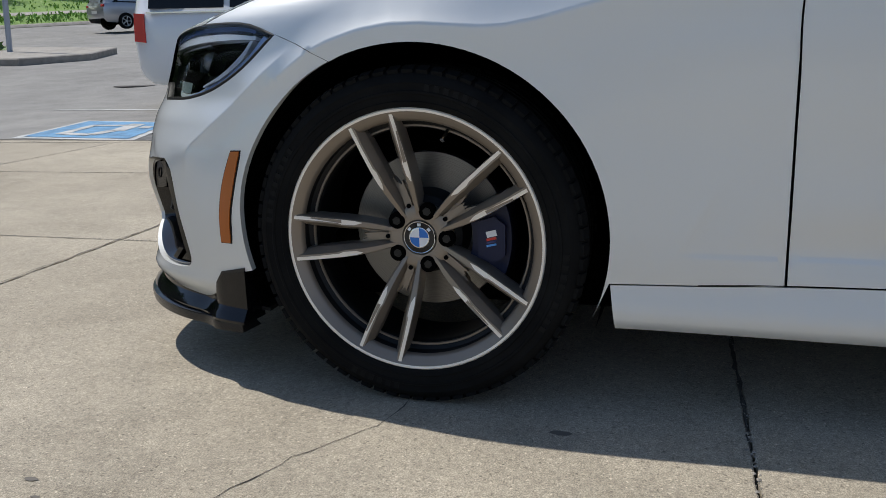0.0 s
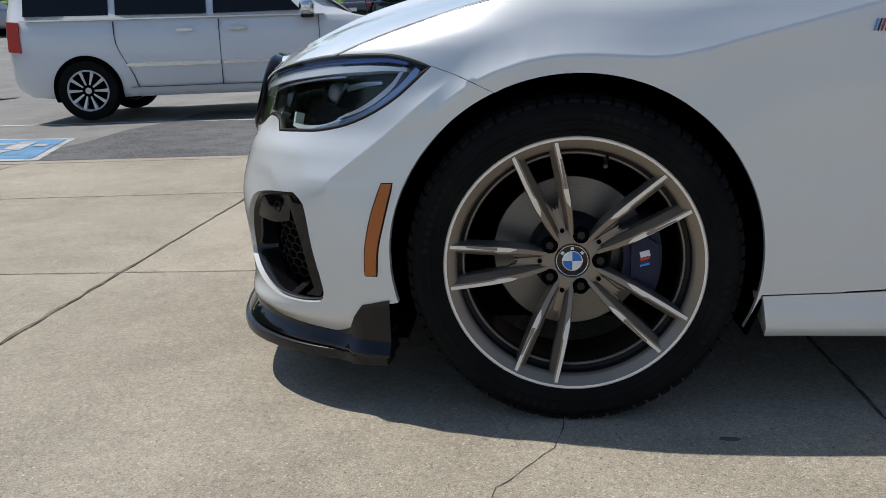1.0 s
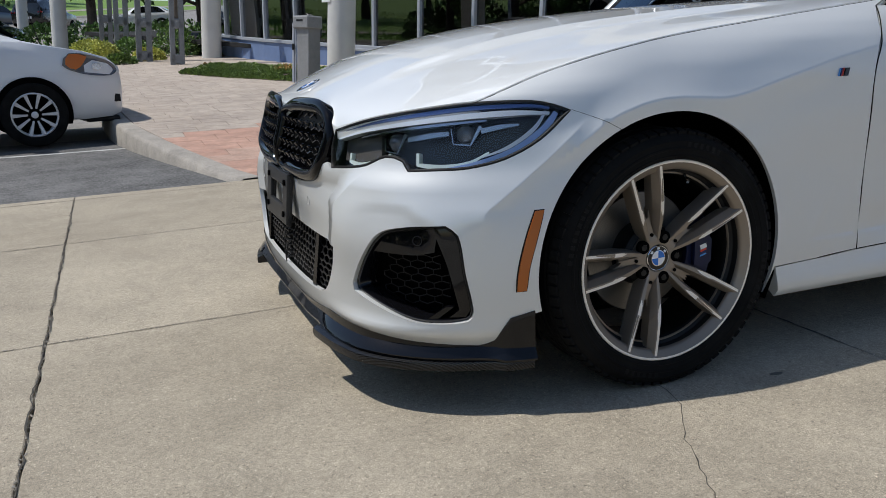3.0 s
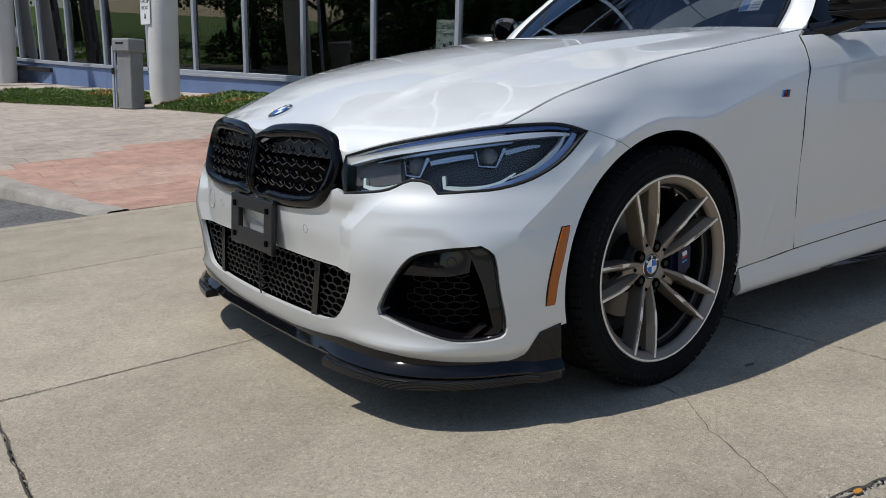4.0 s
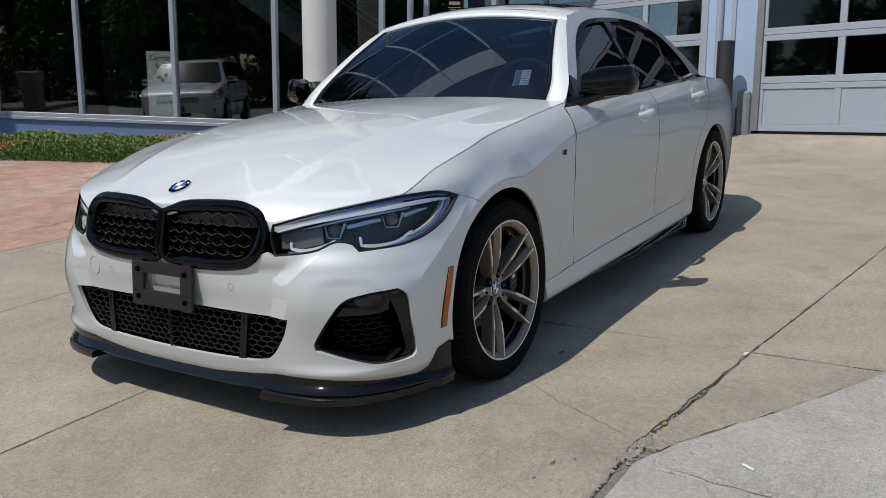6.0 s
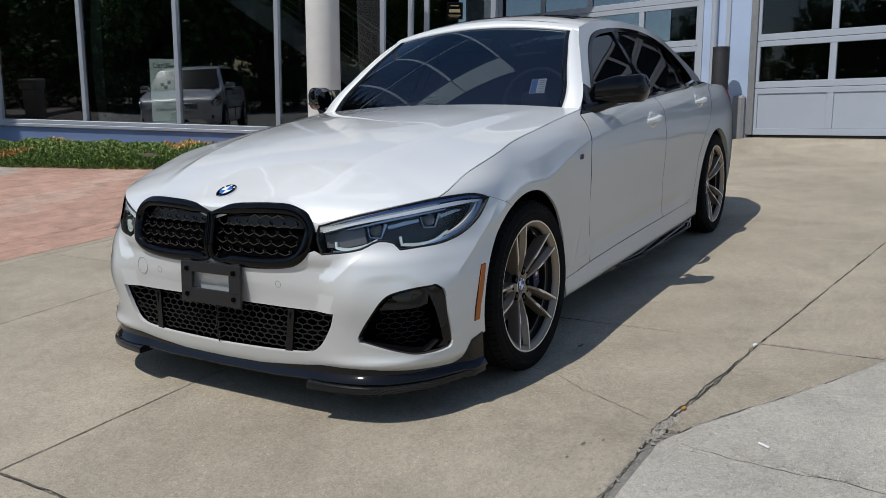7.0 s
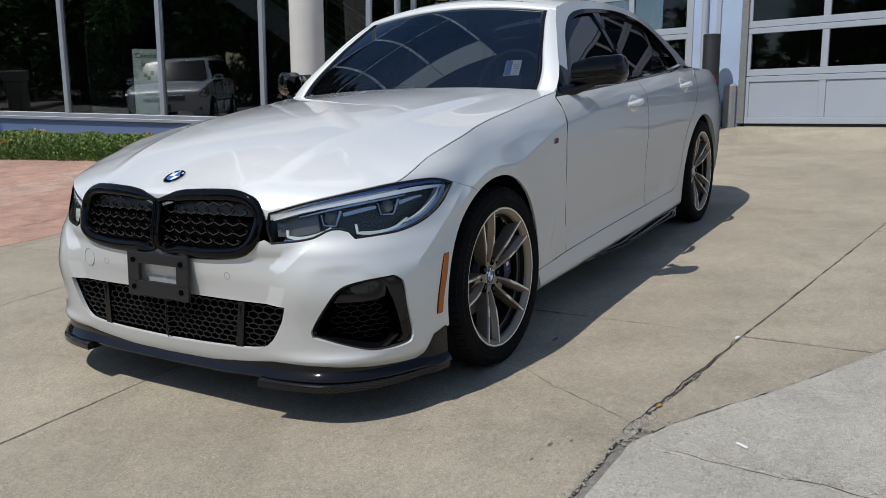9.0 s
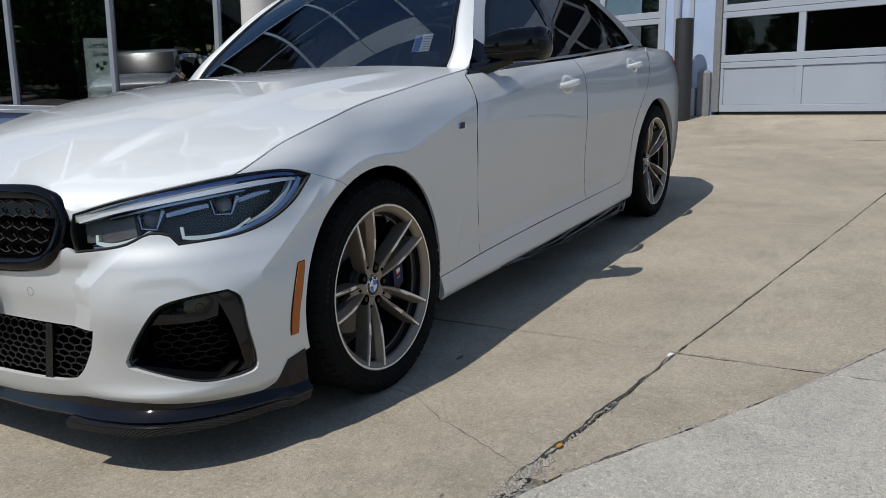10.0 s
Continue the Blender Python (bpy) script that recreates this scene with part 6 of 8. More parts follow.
strip([(-0.300, 0.725), (-0.335, 0.680), (-0.40, 0.638), (-0.48, 0.614), (-0.56, 0.603)], [0.012, 0.024, 0.020, 0.012, 0.004], -0.014, "lamp_edge", mat("lamp_edge_blue", (0.36, 0.48, 0.78), 0.3, 0.35), "lamp edge in blue for mirrored sky")
strip([(-0.885, 0.638), (-0.80, 0.646), (-0.745, 0.652)], [0.05, 0.06, 0.05], -0.036, "lamp_tray", mat("lamp_tray_grey", (0.17, 0.16, 0.155), 0.25, 0.4), "smoky grey inner lamp panel")
strip([(-0.845, 0.632, 1), (-0.845, 0.612, 1), (-0.80, 0.607), (-0.735, 0.621), (-0.705, 0.636)], [0.008, 0.009, 0.010, 0.008, 0.004], -0.024, "running_light", M["frost"], "frosted L-shaped running light")
strip([(-0.628, 0.640, 1), (-0.626, 0.614, 1), (-0.56, 0.610), (-0.50, 0.618), (-0.455, 0.640)], [0.008, 0.009, 0.010, 0.008, 0.004], -0.024, "running_light", M["frost"], "frosted L-shaped running light")
strip([(-0.86, 0.600), (-0.77, 0.604)], [0.010, 0.006], -0.03, "lamp_step", M["lamp_metal"])
for p, z, w in ((-0.705, 0.664, 0.030), (-0.515, 0.682, 0.034)):
    strip([(p - w, z + 0.016, 1), (p - w * 0.8, z - 0.020, 1), (p + w * 0.45, z - 0.024, 1), (p + w * 1.15, z + 0.020, 1)], [0.002, 0.003, 0.004, 0.009], -0.034, "projector_bezel", M["lamp_metal"], "bright U-shaped lamp bezel", 0.03)

    def ball(p=p, z=z):
        bm = bmesh.new()
        c, n = on(p, z + 0.003, -0.052)
        bmesh.ops.create_uvsphere(bm, u_segments=24, v_segments=14, radius=0.024)
        bmesh.ops.translate(bm, vec=c, verts=bm.verts)
        return bm
    pair("projector_lens", ball, M["projector"], "", True)
strip([(-0.665, 0.672), (-0.59, 0.683), (-0.555, 0.686)], [0.010, 0.012, 0.010], -0.036, "lamp_fin", M["lamp_metal"])
strip([(-0.475, 0.690), (-0.42, 0.700), (-0.385, 0.702)], [0.012, 0.012, 0.006], -0.036, "lamp_fin", M["lamp_metal"])
both("lamp_lens", skin(belt, scaled(lamp, -0.003), [], 0.02, 0.003, lift=0.001), M["lens"], "clear head lamp lens")


# front lip: gloss black strip and carbon corner blades
def lip(p0, p1, n, prof, zrow):
    """A profile (out, z offset) swept round the bumper's foot."""
    bm = bmesh.new()
    rows = []
    for i in range(n + 1):
        p = p0 + (p1 - p0) * i / n
        zb = zrow(p)
        q = belt(p, max(zb, 0.17))[0]
        nn = normals_of(belt, np.array([[p, max(zb, 0.19)]]))[0]
        nn = np.array([nn[0], nn[1], 0.0])
        nn /= np.linalg.norm(nn)
        if abs(p - END) < 1e-6:
            q[1], nn = 0.0, np.array([-1.0, 0, 0])
        rows.append([bm.verts.new((q[0] + nn[0] * o, q[1] + nn[1] * o, z)) for o, z in prof(p, zb)])
    m = len(rows[0])
    for a, b in zip(rows, rows[1:]):
        for k in range(m):
            bm.faces.new((a[k], a[(k + 1) % m], b[(k + 1) % m], b[k]))
    bm.faces.new(rows[0]), bm.faces.new(rows[-1][::-1])
    bmesh.ops.recalc_face_normals(bm, faces=bm.faces)
    return bm


foot_p, foot_z = [END, -1.19, -1.0, -0.92, -0.76, -0.62, -0.48, -0.45, -0.418, -0.36], [0.168, 0.172, 0.190, 0.200, 0.196, 0.180, 0.170, 0.184, 0.240, 0.254]


def foot(p):
    return float(np.interp(p, foot_p, foot_z))


def black_prof(p, zb):
    e = float(np.interp(p, [-1.42, -1.0, -0.9, -0.4, -0.35], [0.010, 0.012, 0.020, 0.016, 0.012]))
    low = float(np.interp(p, [-1.42, -1.1, -0.95, -0.5, -0.35], [0.140, 0.144, 0.152, 0.144, 0.136]))
    return [(-0.03, zb + 0.006), (0.003, zb + 0.004), (0.004, zb - 0.004), (0.003, zb - 0.012), (0.003, low + 0.030), (e, low + 0.016), (e + 0.006, low + 0.006), (e + 0.004, low), (-0.06, low)]


pair("front_lip", lambda: lip(END, -0.360, 58, black_prof, foot), M["gloss_black"], "gloss black front lip", True)


def blade_prof(p, zb):
    e = float(np.interp(p, [-0.96, -0.90, -0.75, -0.5, -0.36], [0.044, 0.040, 0.034, 0.026, 0.016]))
    z = float(np.interp(p, [-0.96, -0.7, -0.36], [0.152, 0.144, 0.143]))
    return [(-0.02, z + 0.004), (0.012, z + 0.005), (e - 0.010, z), (e - 0.002, z - 0.004), (e, z - 0.010), (e - 0.002, z - 0.025), (-0.05, z - 0.026)]


pair("corner_blade", lambda: lip(-0.955, -0.366, 36, blade_prof, foot), M["carbon"], "carbon fibre splitter corner", True)

# plate bracket and its screws
bracket = new("plate_bracket", None)
bracket.parent = car
bracket.matrix_basis = pose(-0.799, 0, 0.455, 0, 6, 0)
fr = bmesh.new()
for cy, cz, sy, sz in ((0, 0.056, 0.308, 0.040), (0, -0.050, 0.308, 0.054), (-0.1243, 0.006, 0.0594, 0.076), (0.1243, 0.006, 0.0594, 0.076)):
    b_box(fr, 0, cy, cz, 0.012, sy, sz, 0.003)
for sy in (-1, 1):
    b_box(fr, 0.008, sy * 0.124, 0.0, 0.014, 0.04, 0.166, 0.003)
part("bracket_frame", fr, M["plate_black"], bracket, "empty black number plate bracket")
for sy in (-1, 1):
    for cz in (-0.048, 0.047):
        bm = b_tube(bmesh.new(), [(-0.004, sy * 0.120, cz), (-0.011, sy * 0.120, cz)], 0.009, 14)
        part("bracket_screw", bm, M["void"], bracket)

# badges
badge_c = Vector((-0.678, 0, float(hermite(MID_X, MID_Z, -0.678)) + 0.006))
badge = new("bonnet_badge", None)
badge.parent = car
slope = math.atan2(float(hermite(MID_X, MID_Z, -0.64) - hermite(MID_X, MID_Z, -0.71)), 0.07)
b_n, b_t = Vector((-math.sin(slope), 0, math.cos(slope))), Vector((math.cos(slope), 0, math.sin(slope)))
b_x = (-b_n).cross(b_t)
badge.matrix_basis = Matrix.Translation(badge_c) @ Matrix((b_x, -b_n, b_t)).transposed().to_4x4()
for name, (bm, material, label, smooth) in roundel_meshes(0.041, 0.0, 0).items():
    part(strip_digits(name), bm, material, badge, label, smooth)
for i, (mt, w) in enumerate((("lightblue", 0.0055), ("navy", 0.0055), ("red", 0.006), ("gloss_black", 0.018))):
    for sgn in (-1, 1):
        x = 0.530 + i * 0.0062 + (0.007 if i == 3 else 0)
        y = -belt(x, 0.774)[0, 1] + 0.0005
        bm = b_prism(bmesh.new(), [(x - w / 2 + 0.003, 0.764), (x + w / 2 - 0.001, 0.764), (x + w / 2 + 0.004, 0.785), (x - w / 2 + 0.008, 0.785)], sgn * y, sgn * (y + 0.004))
        part("wing_badge", bm, M[mt], car)


# ---- the car: mirrors, handles, cabin ----
def mirror_shell(z0, z1, grow=0.0):
    """The housing: a rounded wedge, blunt at its outer end."""
    bm = bmesh.new()
    rows = []
    n = 18
    for i in range(n + 1):
        t = i / n
        y = -0.835 - 0.195 * t
        x = 0.915 + 0.135 * t + 0.02 * math.sin(math.pi * t)
        end = min(1.0, (1 - t) / 0.14) ** 0.5 if t > 0.86 else 1.0
        root = 0.70 + 0.30 * min(1, t / 0.3)
        dx, dz = (0.085 - 0.012 * t) * root * max(0.05, end), 0.066 * root * max(0.06, end)
        zc = 1.040 + 0.006 * t
        ring = []
        for k in range(28):
            q = 2 * math.pi * k / 28
            c, s0 = math.cos(q), math.sin(q)
            e = 0.72
            z = zc + dz * math.copysign(abs(s0) ** e, s0)
            ring.append((x + dx * math.copysign(abs(c) ** e, c), y, z))
        rows.append(ring)
    vs = [[bm.verts.new(p) for p in r] for r in rows]
    for a, b in zip(vs, vs[1:]):
        for k in range(28):
            bm.faces.new((a[k], a[(k + 1) % 28], b[(k + 1) % 28], b[k]))
    bm.faces.new(vs[0]), bm.faces.new(vs[-1][::-1])
    bmesh.ops.recalc_face_normals(bm, faces=bm.faces)
    return bm


pair("door_mirror", lambda: mirror_shell(0, 0), M["mirror_black"], "gloss black door mirror housing", True)


def mirror_line():
    bm = bmesh.new()
    pts = []
    for i in range(15):
        t = i / 14
        pts.append((0.915 + 0.135 * t + 0.02 * math.sin(math.pi * t) - (0.087 - 0.012 * t) * (0.78 + 0.22 * min(1, t / 0.3)), -0.842 - 0.170 * t, 1.012 + 0.006 * t))
    return b_tube(bm, pts, 0.0035, 6)


pair("mirror_trim", mirror_line, M["black"])


def mirror_foot():
    bm = bmesh.new()
    b_tube(bm, [(0.86, -0.775, 0.955), (0.90, -0.84, 0.968), (0.95, -0.90, 0.992)], [0.030, 0.024, 0.022], 12)
    bmesh.ops.scale(bm, vec=(1, 1, 1), verts=bm.verts)
    return bm


pair("mirror_foot", mirror_foot, M["gloss_black"], "", True)
both("mirror_base", skin(house, outline([(0.80, 0.938, 1), (0.955, 1.075, 1), (1.00, 1.05, 1), (1.01, 0.955, 1)], 0.02), [], 0.02, 0.01, lift=0.006), M["gloss_black"])
pair("mirror_glass", lambda: box_bm(1.058, -0.935, 1.043, 0.004, 0.165, 0.095, 0.0, Matrix.Rotation(radians(-33), 4, "Z")), M["chrome"])


def handle(x, z):
    def make():
        bm = bmesh.new()
        pts, rad = [], []
        for i in range(13):
            t = i / 12
            y = half_width(np.array([x + 0.21 * t]), np.array([z]))[0]
            pts.append((x + 0.205 * t, -(y + 0.004 + 0.026 * math.sin(math.pi * t) ** 0.6), z + 0.012 * t))
            rad.append(0.011 + 0.006 * math.sin(math.pi * t))
        b_tube(bm, pts, rad, 12)
        return bm
    pair("door_handle", make, M["paint"], "", True)
    dish = outline([(x + 0.02, z + 0.004), (x + 0.07, z + 0.034), (x + 0.13, z + 0.032), (x + 0.165, z + 0.008), (x + 0.13, z - 0.026), (x + 0.06, z - 0.030)], 0.012)
    ring_ob("handle_recess", dish, [(-0.008, 0.0003), (0.0, 0.0022), (0.004, 0.0024), (0.007, 0.0004)], M["paint"])


handle(1.455, 0.858)
handle(2.395, 0.905)

# belt moulding under the windows
def belt_strip():
    bm = bmesh.new()
    rows = []
    for i in range(40):
        x = 0.80 + 2.25 * i / 39
        z = float(np.interp(x, [0.80, 1.77, 3.05], [0.950, 0.972, 1.010]))
        y = house(x, z)[0][1] - 0.006
        rows.append([(x, y, z - 0.010), (x, y - 0.010, z - 0.006), (x, y - 0.010, z + 0.006), (x, y + 0.004, z + 0.016)])
    return b_grid(bm, rows)


pair("window_moulding", belt_strip, M["gloss_black"])

# cabin
b = box_bm(0.98, 0, 0.87, 0.50, 1.30, 0.16, 0.06)
part("dashboard", b, mat("dashboard_grey", (0.022, 0.023, 0.025), 0.6), car, "", True)
part("cabin_lining", box_bm(2.0, 0, 0.80, 2.2, 1.36, 0.10, 0.02), M["cabin"], car)


def seat(x, y, rear=False):
    bm = bmesh.new()
    b_box(bm, x, y, 0.78, 0.52, 0.50, 0.18, 0.05)
    b_box(bm, x + 0.30, y, 1.02, 0.16, 0.50, 0.56, 0.06, Matrix.Rotation(radians(18), 4, "Y"))
    b_box(bm, x + 0.40, y, 1.29, 0.10, 0.27, 0.15, 0.045, Matrix.Rotation(radians(10), 4, "Y"))
    return bm


for y in (-0.37, 0.37):
    part("front_seat", seat(1.55, y), M["leather"], car, "black leather front seat", True)
part("rear_bench", box_bm(2.72, 0, 0.98, 0.16, 1.2, 0.6, 0.06, Matrix.Rotation(radians(20), 4, "Y")), M["leather"], car, "", True)
ring = [(1.20 + 0.06 * math.sin(radians(q)), -0.37 + 0.185 * math.cos(radians(q)), 0.985 + 0.165 * math.sin(radians(q))) for q in range(0, 360, 12)]
part("steering_wheel", b_tube(bmesh.new(), ring, 0.016, 10, True), M["cabin"], car, "", True)
part("steering_boss", box_bm(1.19, -0.37, 0.98, 0.06, 0.16, 0.12, 0.03), M["cabin"], car, "", True)
part("interior_mirror", box_bm(1.22, 0.0, 1.30, 0.03, 0.24, 0.06, 0.015), M["black"], car, "", True)
st = new("windscreen_sticker", None)
st.parent = car
st.matrix_basis = Matrix.Translation((0.924, -0.515, 1.074)) @ Euler((0, radians(45), radians(10))).to_matrix().to_4x4()
part("sticker_paper", box_bm(0, 0, 0, 0.001, 0.075, 0.095), mat("sticker_paper", (0.8, 0.82, 0.8), 0.6), st, "white and blue paper sticker inside the windscreen")
part("sticker_band", box_bm(-0.001, 0.02, 0.0, 0.001, 0.03, 0.09), mat("sticker_blue", (0.1, 0.2, 0.5), 0.6), st)
for k in range(6):
    part("sticker_line", box_bm(-0.0012, -0.018, -0.035 + 0.014 * k, 0.001, 0.03, 0.004), mat("sticker_ink", (0.3, 0.36, 0.45), 0.6) if k == 0 else bpy.data.materials["sticker_ink"], st)
both("tail_lamp", skin(belt, outline([(3.42, 0.86), (3.40, 0.92), (3.62, 0.925), (4.0, 0.91), (4.0, 0.825), (3.62, 0.82)], 0.03), [], 0.03, 0.02, lift=0.004), M["tail_red"])


# shut lines between the panels: near-black tubes stand in for the gaps' shade
def seam_tube(pts2, sgn, r=0.0014, sink=0.0008, surf=belt, name="shut_line"):
    q = np.array([(a[0], a[1]) for a in pts2])
    P = surf(q[:, 0], q[:, 1]) - normals_of(surf, q) * sink
    bm = b_tube(bmesh.new(), [(x, y * sgn, z) for x, y, z in P], r, 5)
    part(name, bm, M["void"], car)


for sgn in (1, -1):
    seam_tube(hoodline - np.array([0, 0.0015]), sgn)
    seam_tube(seam_a + np.array([GAP / 2, 0]), sgn, 0.0011)
    seam_tube(outline([(0.678, 0.273, 1), (0.675, 0.45), (0.671, 0.62), (0.669, 0.78), (0.703, 0.87), (0.748, 0.944, 1)], ST, False), sgn)
    seam_tube(outline([(1.787, 0.288, 1), (1.764, 0.42), (1.7595, 0.6), (1.7675, 0.80), (1.7745, 0.966, 1)], ST, False), sgn)
    seam_tube(outline([(2.932, 0.999, 1), (2.802, 0.899), (2.662, 0.779), (2.522, 0.669), (2.432, 0.55), (2.402, 0.42), (2.362, 0.331), (2.272, 0.296, 1)], ST, False), sgn)
    seam_tube(outline([(0.53, 0.266), (0.675, 0.273), (1.2, 0.281), (1.785, 0.286), (2.27, 0.2935)], ST, False), sgn, 0.0014)


# ---- the building ----
def coated(name, colour, rough, vary=0.05, metal=0.0):
    """Smooth factory paint: faint blotches and dust."""
    m = mat(name, colour, rough, metal)
    k = Nodes(m)
    c = k.mix(1.0, colour, k.ramp(k.noise(1.6, 5, 0.6), [(0.3, 1.0 - 2 * vary), (0.7, 1.0 + vary)]), "MULTIPLY")
    c = k.mix(1.0, c, k.ramp(k.noise(90, 2, 0.6), [(0.3, 1.0 - vary), (0.7, 1.0)]), "MULTIPLY")
    k.color(c)
    k.rough(k.ramp(k.noise(5, 4), [(0.3, rough * 0.85), (0.7, min(1.0, rough * 1.15))]))
    return m


M["blue_wall"] = coated("pale_blue_painted_wall", (0.15, 0.22, 0.39), 0.55)
M["pale_blue_metal"] = coated("pale_blue_metal", (0.42, 0.52, 0.70), 0.45)
M["alu"] = coated("anodised_aluminium", (0.42, 0.45, 0.51), 0.36, 0.04, 0.2)
M["alu_white"] = coated("white_coated_aluminium", (0.38, 0.42, 0.48), 0.42, 0.03)
M["column"] = coated("painted_concrete_column", (0.66, 0.65, 0.62), 0.75, 0.05)
M["window"] = glass_mat("shop_window_glass", (0.60, 0.64, 0.66), 1.95)
M["garage_glass"] = glass_mat("garage_glass", (0.5, 0.53, 0.55), 1.4)
# room shade is put into this near-black colour
M["room"] = mat("room_shade_black", (0.011, 0.011, 0.0115), 0.8)
M["room_pale"] = mat("interior_pale_wall", (0.22, 0.23, 0.22), 0.8)
M["grey_metal"] = speckled("grey_painted_metal", (0.2, 0.205, 0.21), (0.27, 0.275, 0.28), (0.3, 0.3, 0.3), 0.5, 2, 30, 0.05, 0.15)
M["bollard"] = speckled("dark_grey_bollard_paint", (0.02, 0.02, 0.021), (0.03, 0.03, 0.031), (0.045, 0.045, 0.045), 0.5, 2, 30, 0.05, 0.2)
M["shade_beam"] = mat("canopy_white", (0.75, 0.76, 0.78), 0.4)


def stand(origin, along):
    """An upright frame on the slope: x along a wall, y out of it, z true up."""
    x = Vector((along[0], along[1], 0))
    x = (x - UP * x.dot(UP)).normalized()
    y = UP.cross(x)
    return Matrix.Translation(origin) @ Matrix((x, y, UP)).transposed().to_4x4()


def boxes(name, material, parent, dims, label="", bevel=0.004):
    """One part of one or more boxes: (x0, x1, y0, y1, z0, z1)."""
    bm = bmesh.new()
    for x0, x1, y0, y1, z0, z1 in dims:
        b_box(bm, (x0 + x1) / 2, (y0 + y1) / 2, (z0 + z1) / 2, x1 - x0, y1 - y0, z1 - z0, bevel, seg=1)
    return part(name, bm, material, parent, label)


TOP = 4.1
UPW = Vector((0.034, -0.061, 1.0)).normalized()      # upright of the window front


def stand_w(origin, along):
    x = Vector((along[0], along[1], 0))
    x = (x - UPW * x.dot(UPW)).normalized()
    return Matrix.Translation(origin) @ Matrix((x, UPW.cross(x), UPW)).transposed().to_4x4()


FRONT = stand_w((6.147, 7.726, 0.535), (-0.403, 0.915))
wall_w = thing("window_wall", FRONT, "shop window wall with blue base and aluminium mullions", "window wall", kind="structure")
QS = [-4.5, -3.52, -3.28, -2.86, -1.23, 0.382, 1.964, 3.436, 4.782, 6.056, 7.33]
boxes("base_wall", M["blue_wall"], wall_w, [(-4.55, 7.33, -0.22, 0.0, -1.1, -0.112)], "pale blue painted base wall")
boxes("sill", M["alu"], wall_w, [(-4.55, 7.33, -0.20, 0.035, -0.11, -0.062), (-4.55, 7.33, -0.16, 0.02, -0.06, 0.0)])
for q in QS:
    boxes("mullion", M["alu"], wall_w, [(q - 0.034, q + 0.034, -0.12, 0.015, 0.0, TOP - 0.65)])
for a, b in zip(QS, QS[1:]):
    ob = boxes("pane", M["window"], wall_w, [(a + 0.045, b - 0.045, -0.055, -0.045, 0.0, TOP - 0.65)], "dark reflecting window pane", 0.0)
    ob.visible_shadow = False
boxes("head", M["alu_white"], wall_w, [(-4.55, 7.33, -0.3, 0.05, TOP - 0.65, TOP)])
# the wall goes on in a curve of short bays
m = FRONT @ Matrix.Translation((7.33, 0, 0))
for k in range(8):
    m = m @ Matrix.Rotation(radians(-5 if k else 0), 4, "Z")
    bay_w = thing("curved_bay", m.copy(), "bay of a curved shop window on a blue base wall", "window wall", "curved window bays", "structure")
    boxes("base_wall", M["blue_wall"], bay_w, [(0.0, 1.32, -0.22, 0.0, -1.1, -0.075)])
    boxes("sill", M["alu"], bay_w, [(0.0, 1.32, -0.20, 0.035, -0.07, 0.0)])
    boxes("mullion", M["alu"], bay_w, [(1.265, 1.325, -0.12, 0.02, 0.0, TOP - 0.65)])
    ob = boxes("pane", M["window"], bay_w, [(0.03, 1.265, -0.055, -0.045, 0.0, TOP - 0.65)], "", 0.0)
    ob.visible_shadow = False
    boxes("head", M["alu_white"], bay_w, [(0.0, 1.32, -0.3, 0.05, TOP - 0.65, TOP)])
    m = m @ Matrix.Translation((1.32, 0, 0))

# garage front: two sectional doors in one wall
gar = stand((8.75, 0.10, 0.13), (0.225, 0.974))


def garage_door(name, s0, s1, panes, solid, label):
    d = thing(name, gar @ Matrix.Translation((0, 0, 0)), label, "garage door", "garage doors", "structure")
    w = (s1 - s0) / panes
    for r in range(6):
        z0 = 0.61 * r
        boxes("rail", M["alu_white"], d, [(s0, s1, -0.05, 0.0, z0, z0 + 0.085), (s0, s1, -0.05, 0.0, z0 + 0.535, z0 + 0.605)])
        for k in range(panes + 1):
            x = s0 + k * w
            boxes("stile", M["alu_white"], d, [(max(s0, x - 0.042), min(s1, x + 0.042), -0.05, -0.002, z0 + 0.085, z0 + 0.535)])
        for k in range(panes):
            x = s0 + k * w
            if r < solid:
                boxes("panel", M["alu_white"], d, [(x + 0.042, x + w - 0.042, -0.045, -0.014, z0 + 0.085, z0 + 0.535)])
            else:
                ob = boxes("pane", M["garage_glass"], d, [(x + 0.042, x + w - 0.042, -0.032, -0.024, z0 + 0.085, z0 + 0.535)], "dark glass pane", 0.0)
                ob.visible_shadow = False
    boxes("seal", M["black"], d, [(s0, s1, -0.06, -0.01, -0.03, 0.0)])
    return d


garage_door("garage_door", -4.92, -0.07, 5, 1, "white sectional garage door with glass rows, closed")
garage_door("garage_door", 0.78, 4.44, 4, 1, "white sectional garage door with glass rows, closed")
ramp = mesh_ob("threshold_slab", [(-9.0, -0.06, -0.03), (5.0, -0.06, -0.03), (5.0, 1.5, -0.262), (-9.0, 1.5, -0.262)], [(0, 3, 2, 1)], M["concrete"], smooth=False)
ramp.matrix_world = gar
tagged(ramp, "sloping concrete threshold before the garage doors", "pavement", kind="structure")
gw = thing("garage_wall", gar, "pale blue metal garage wall with white trims", "wall", kind="structure")
boxes("pier", M["pale_blue_metal"], gw, [(0.02, 0.72, -0.25, 0.02, -0.3, TOP)])
boxes("pier", M["pale_blue_metal"], gw, [(4.50, 5.2, -0.25, 0.02, -0.3, TOP)])
boxes("pier", M["pale_blue_metal"], gw, [(-9.0, -5.0, -0.25, 0.02, -0.3, TOP)])
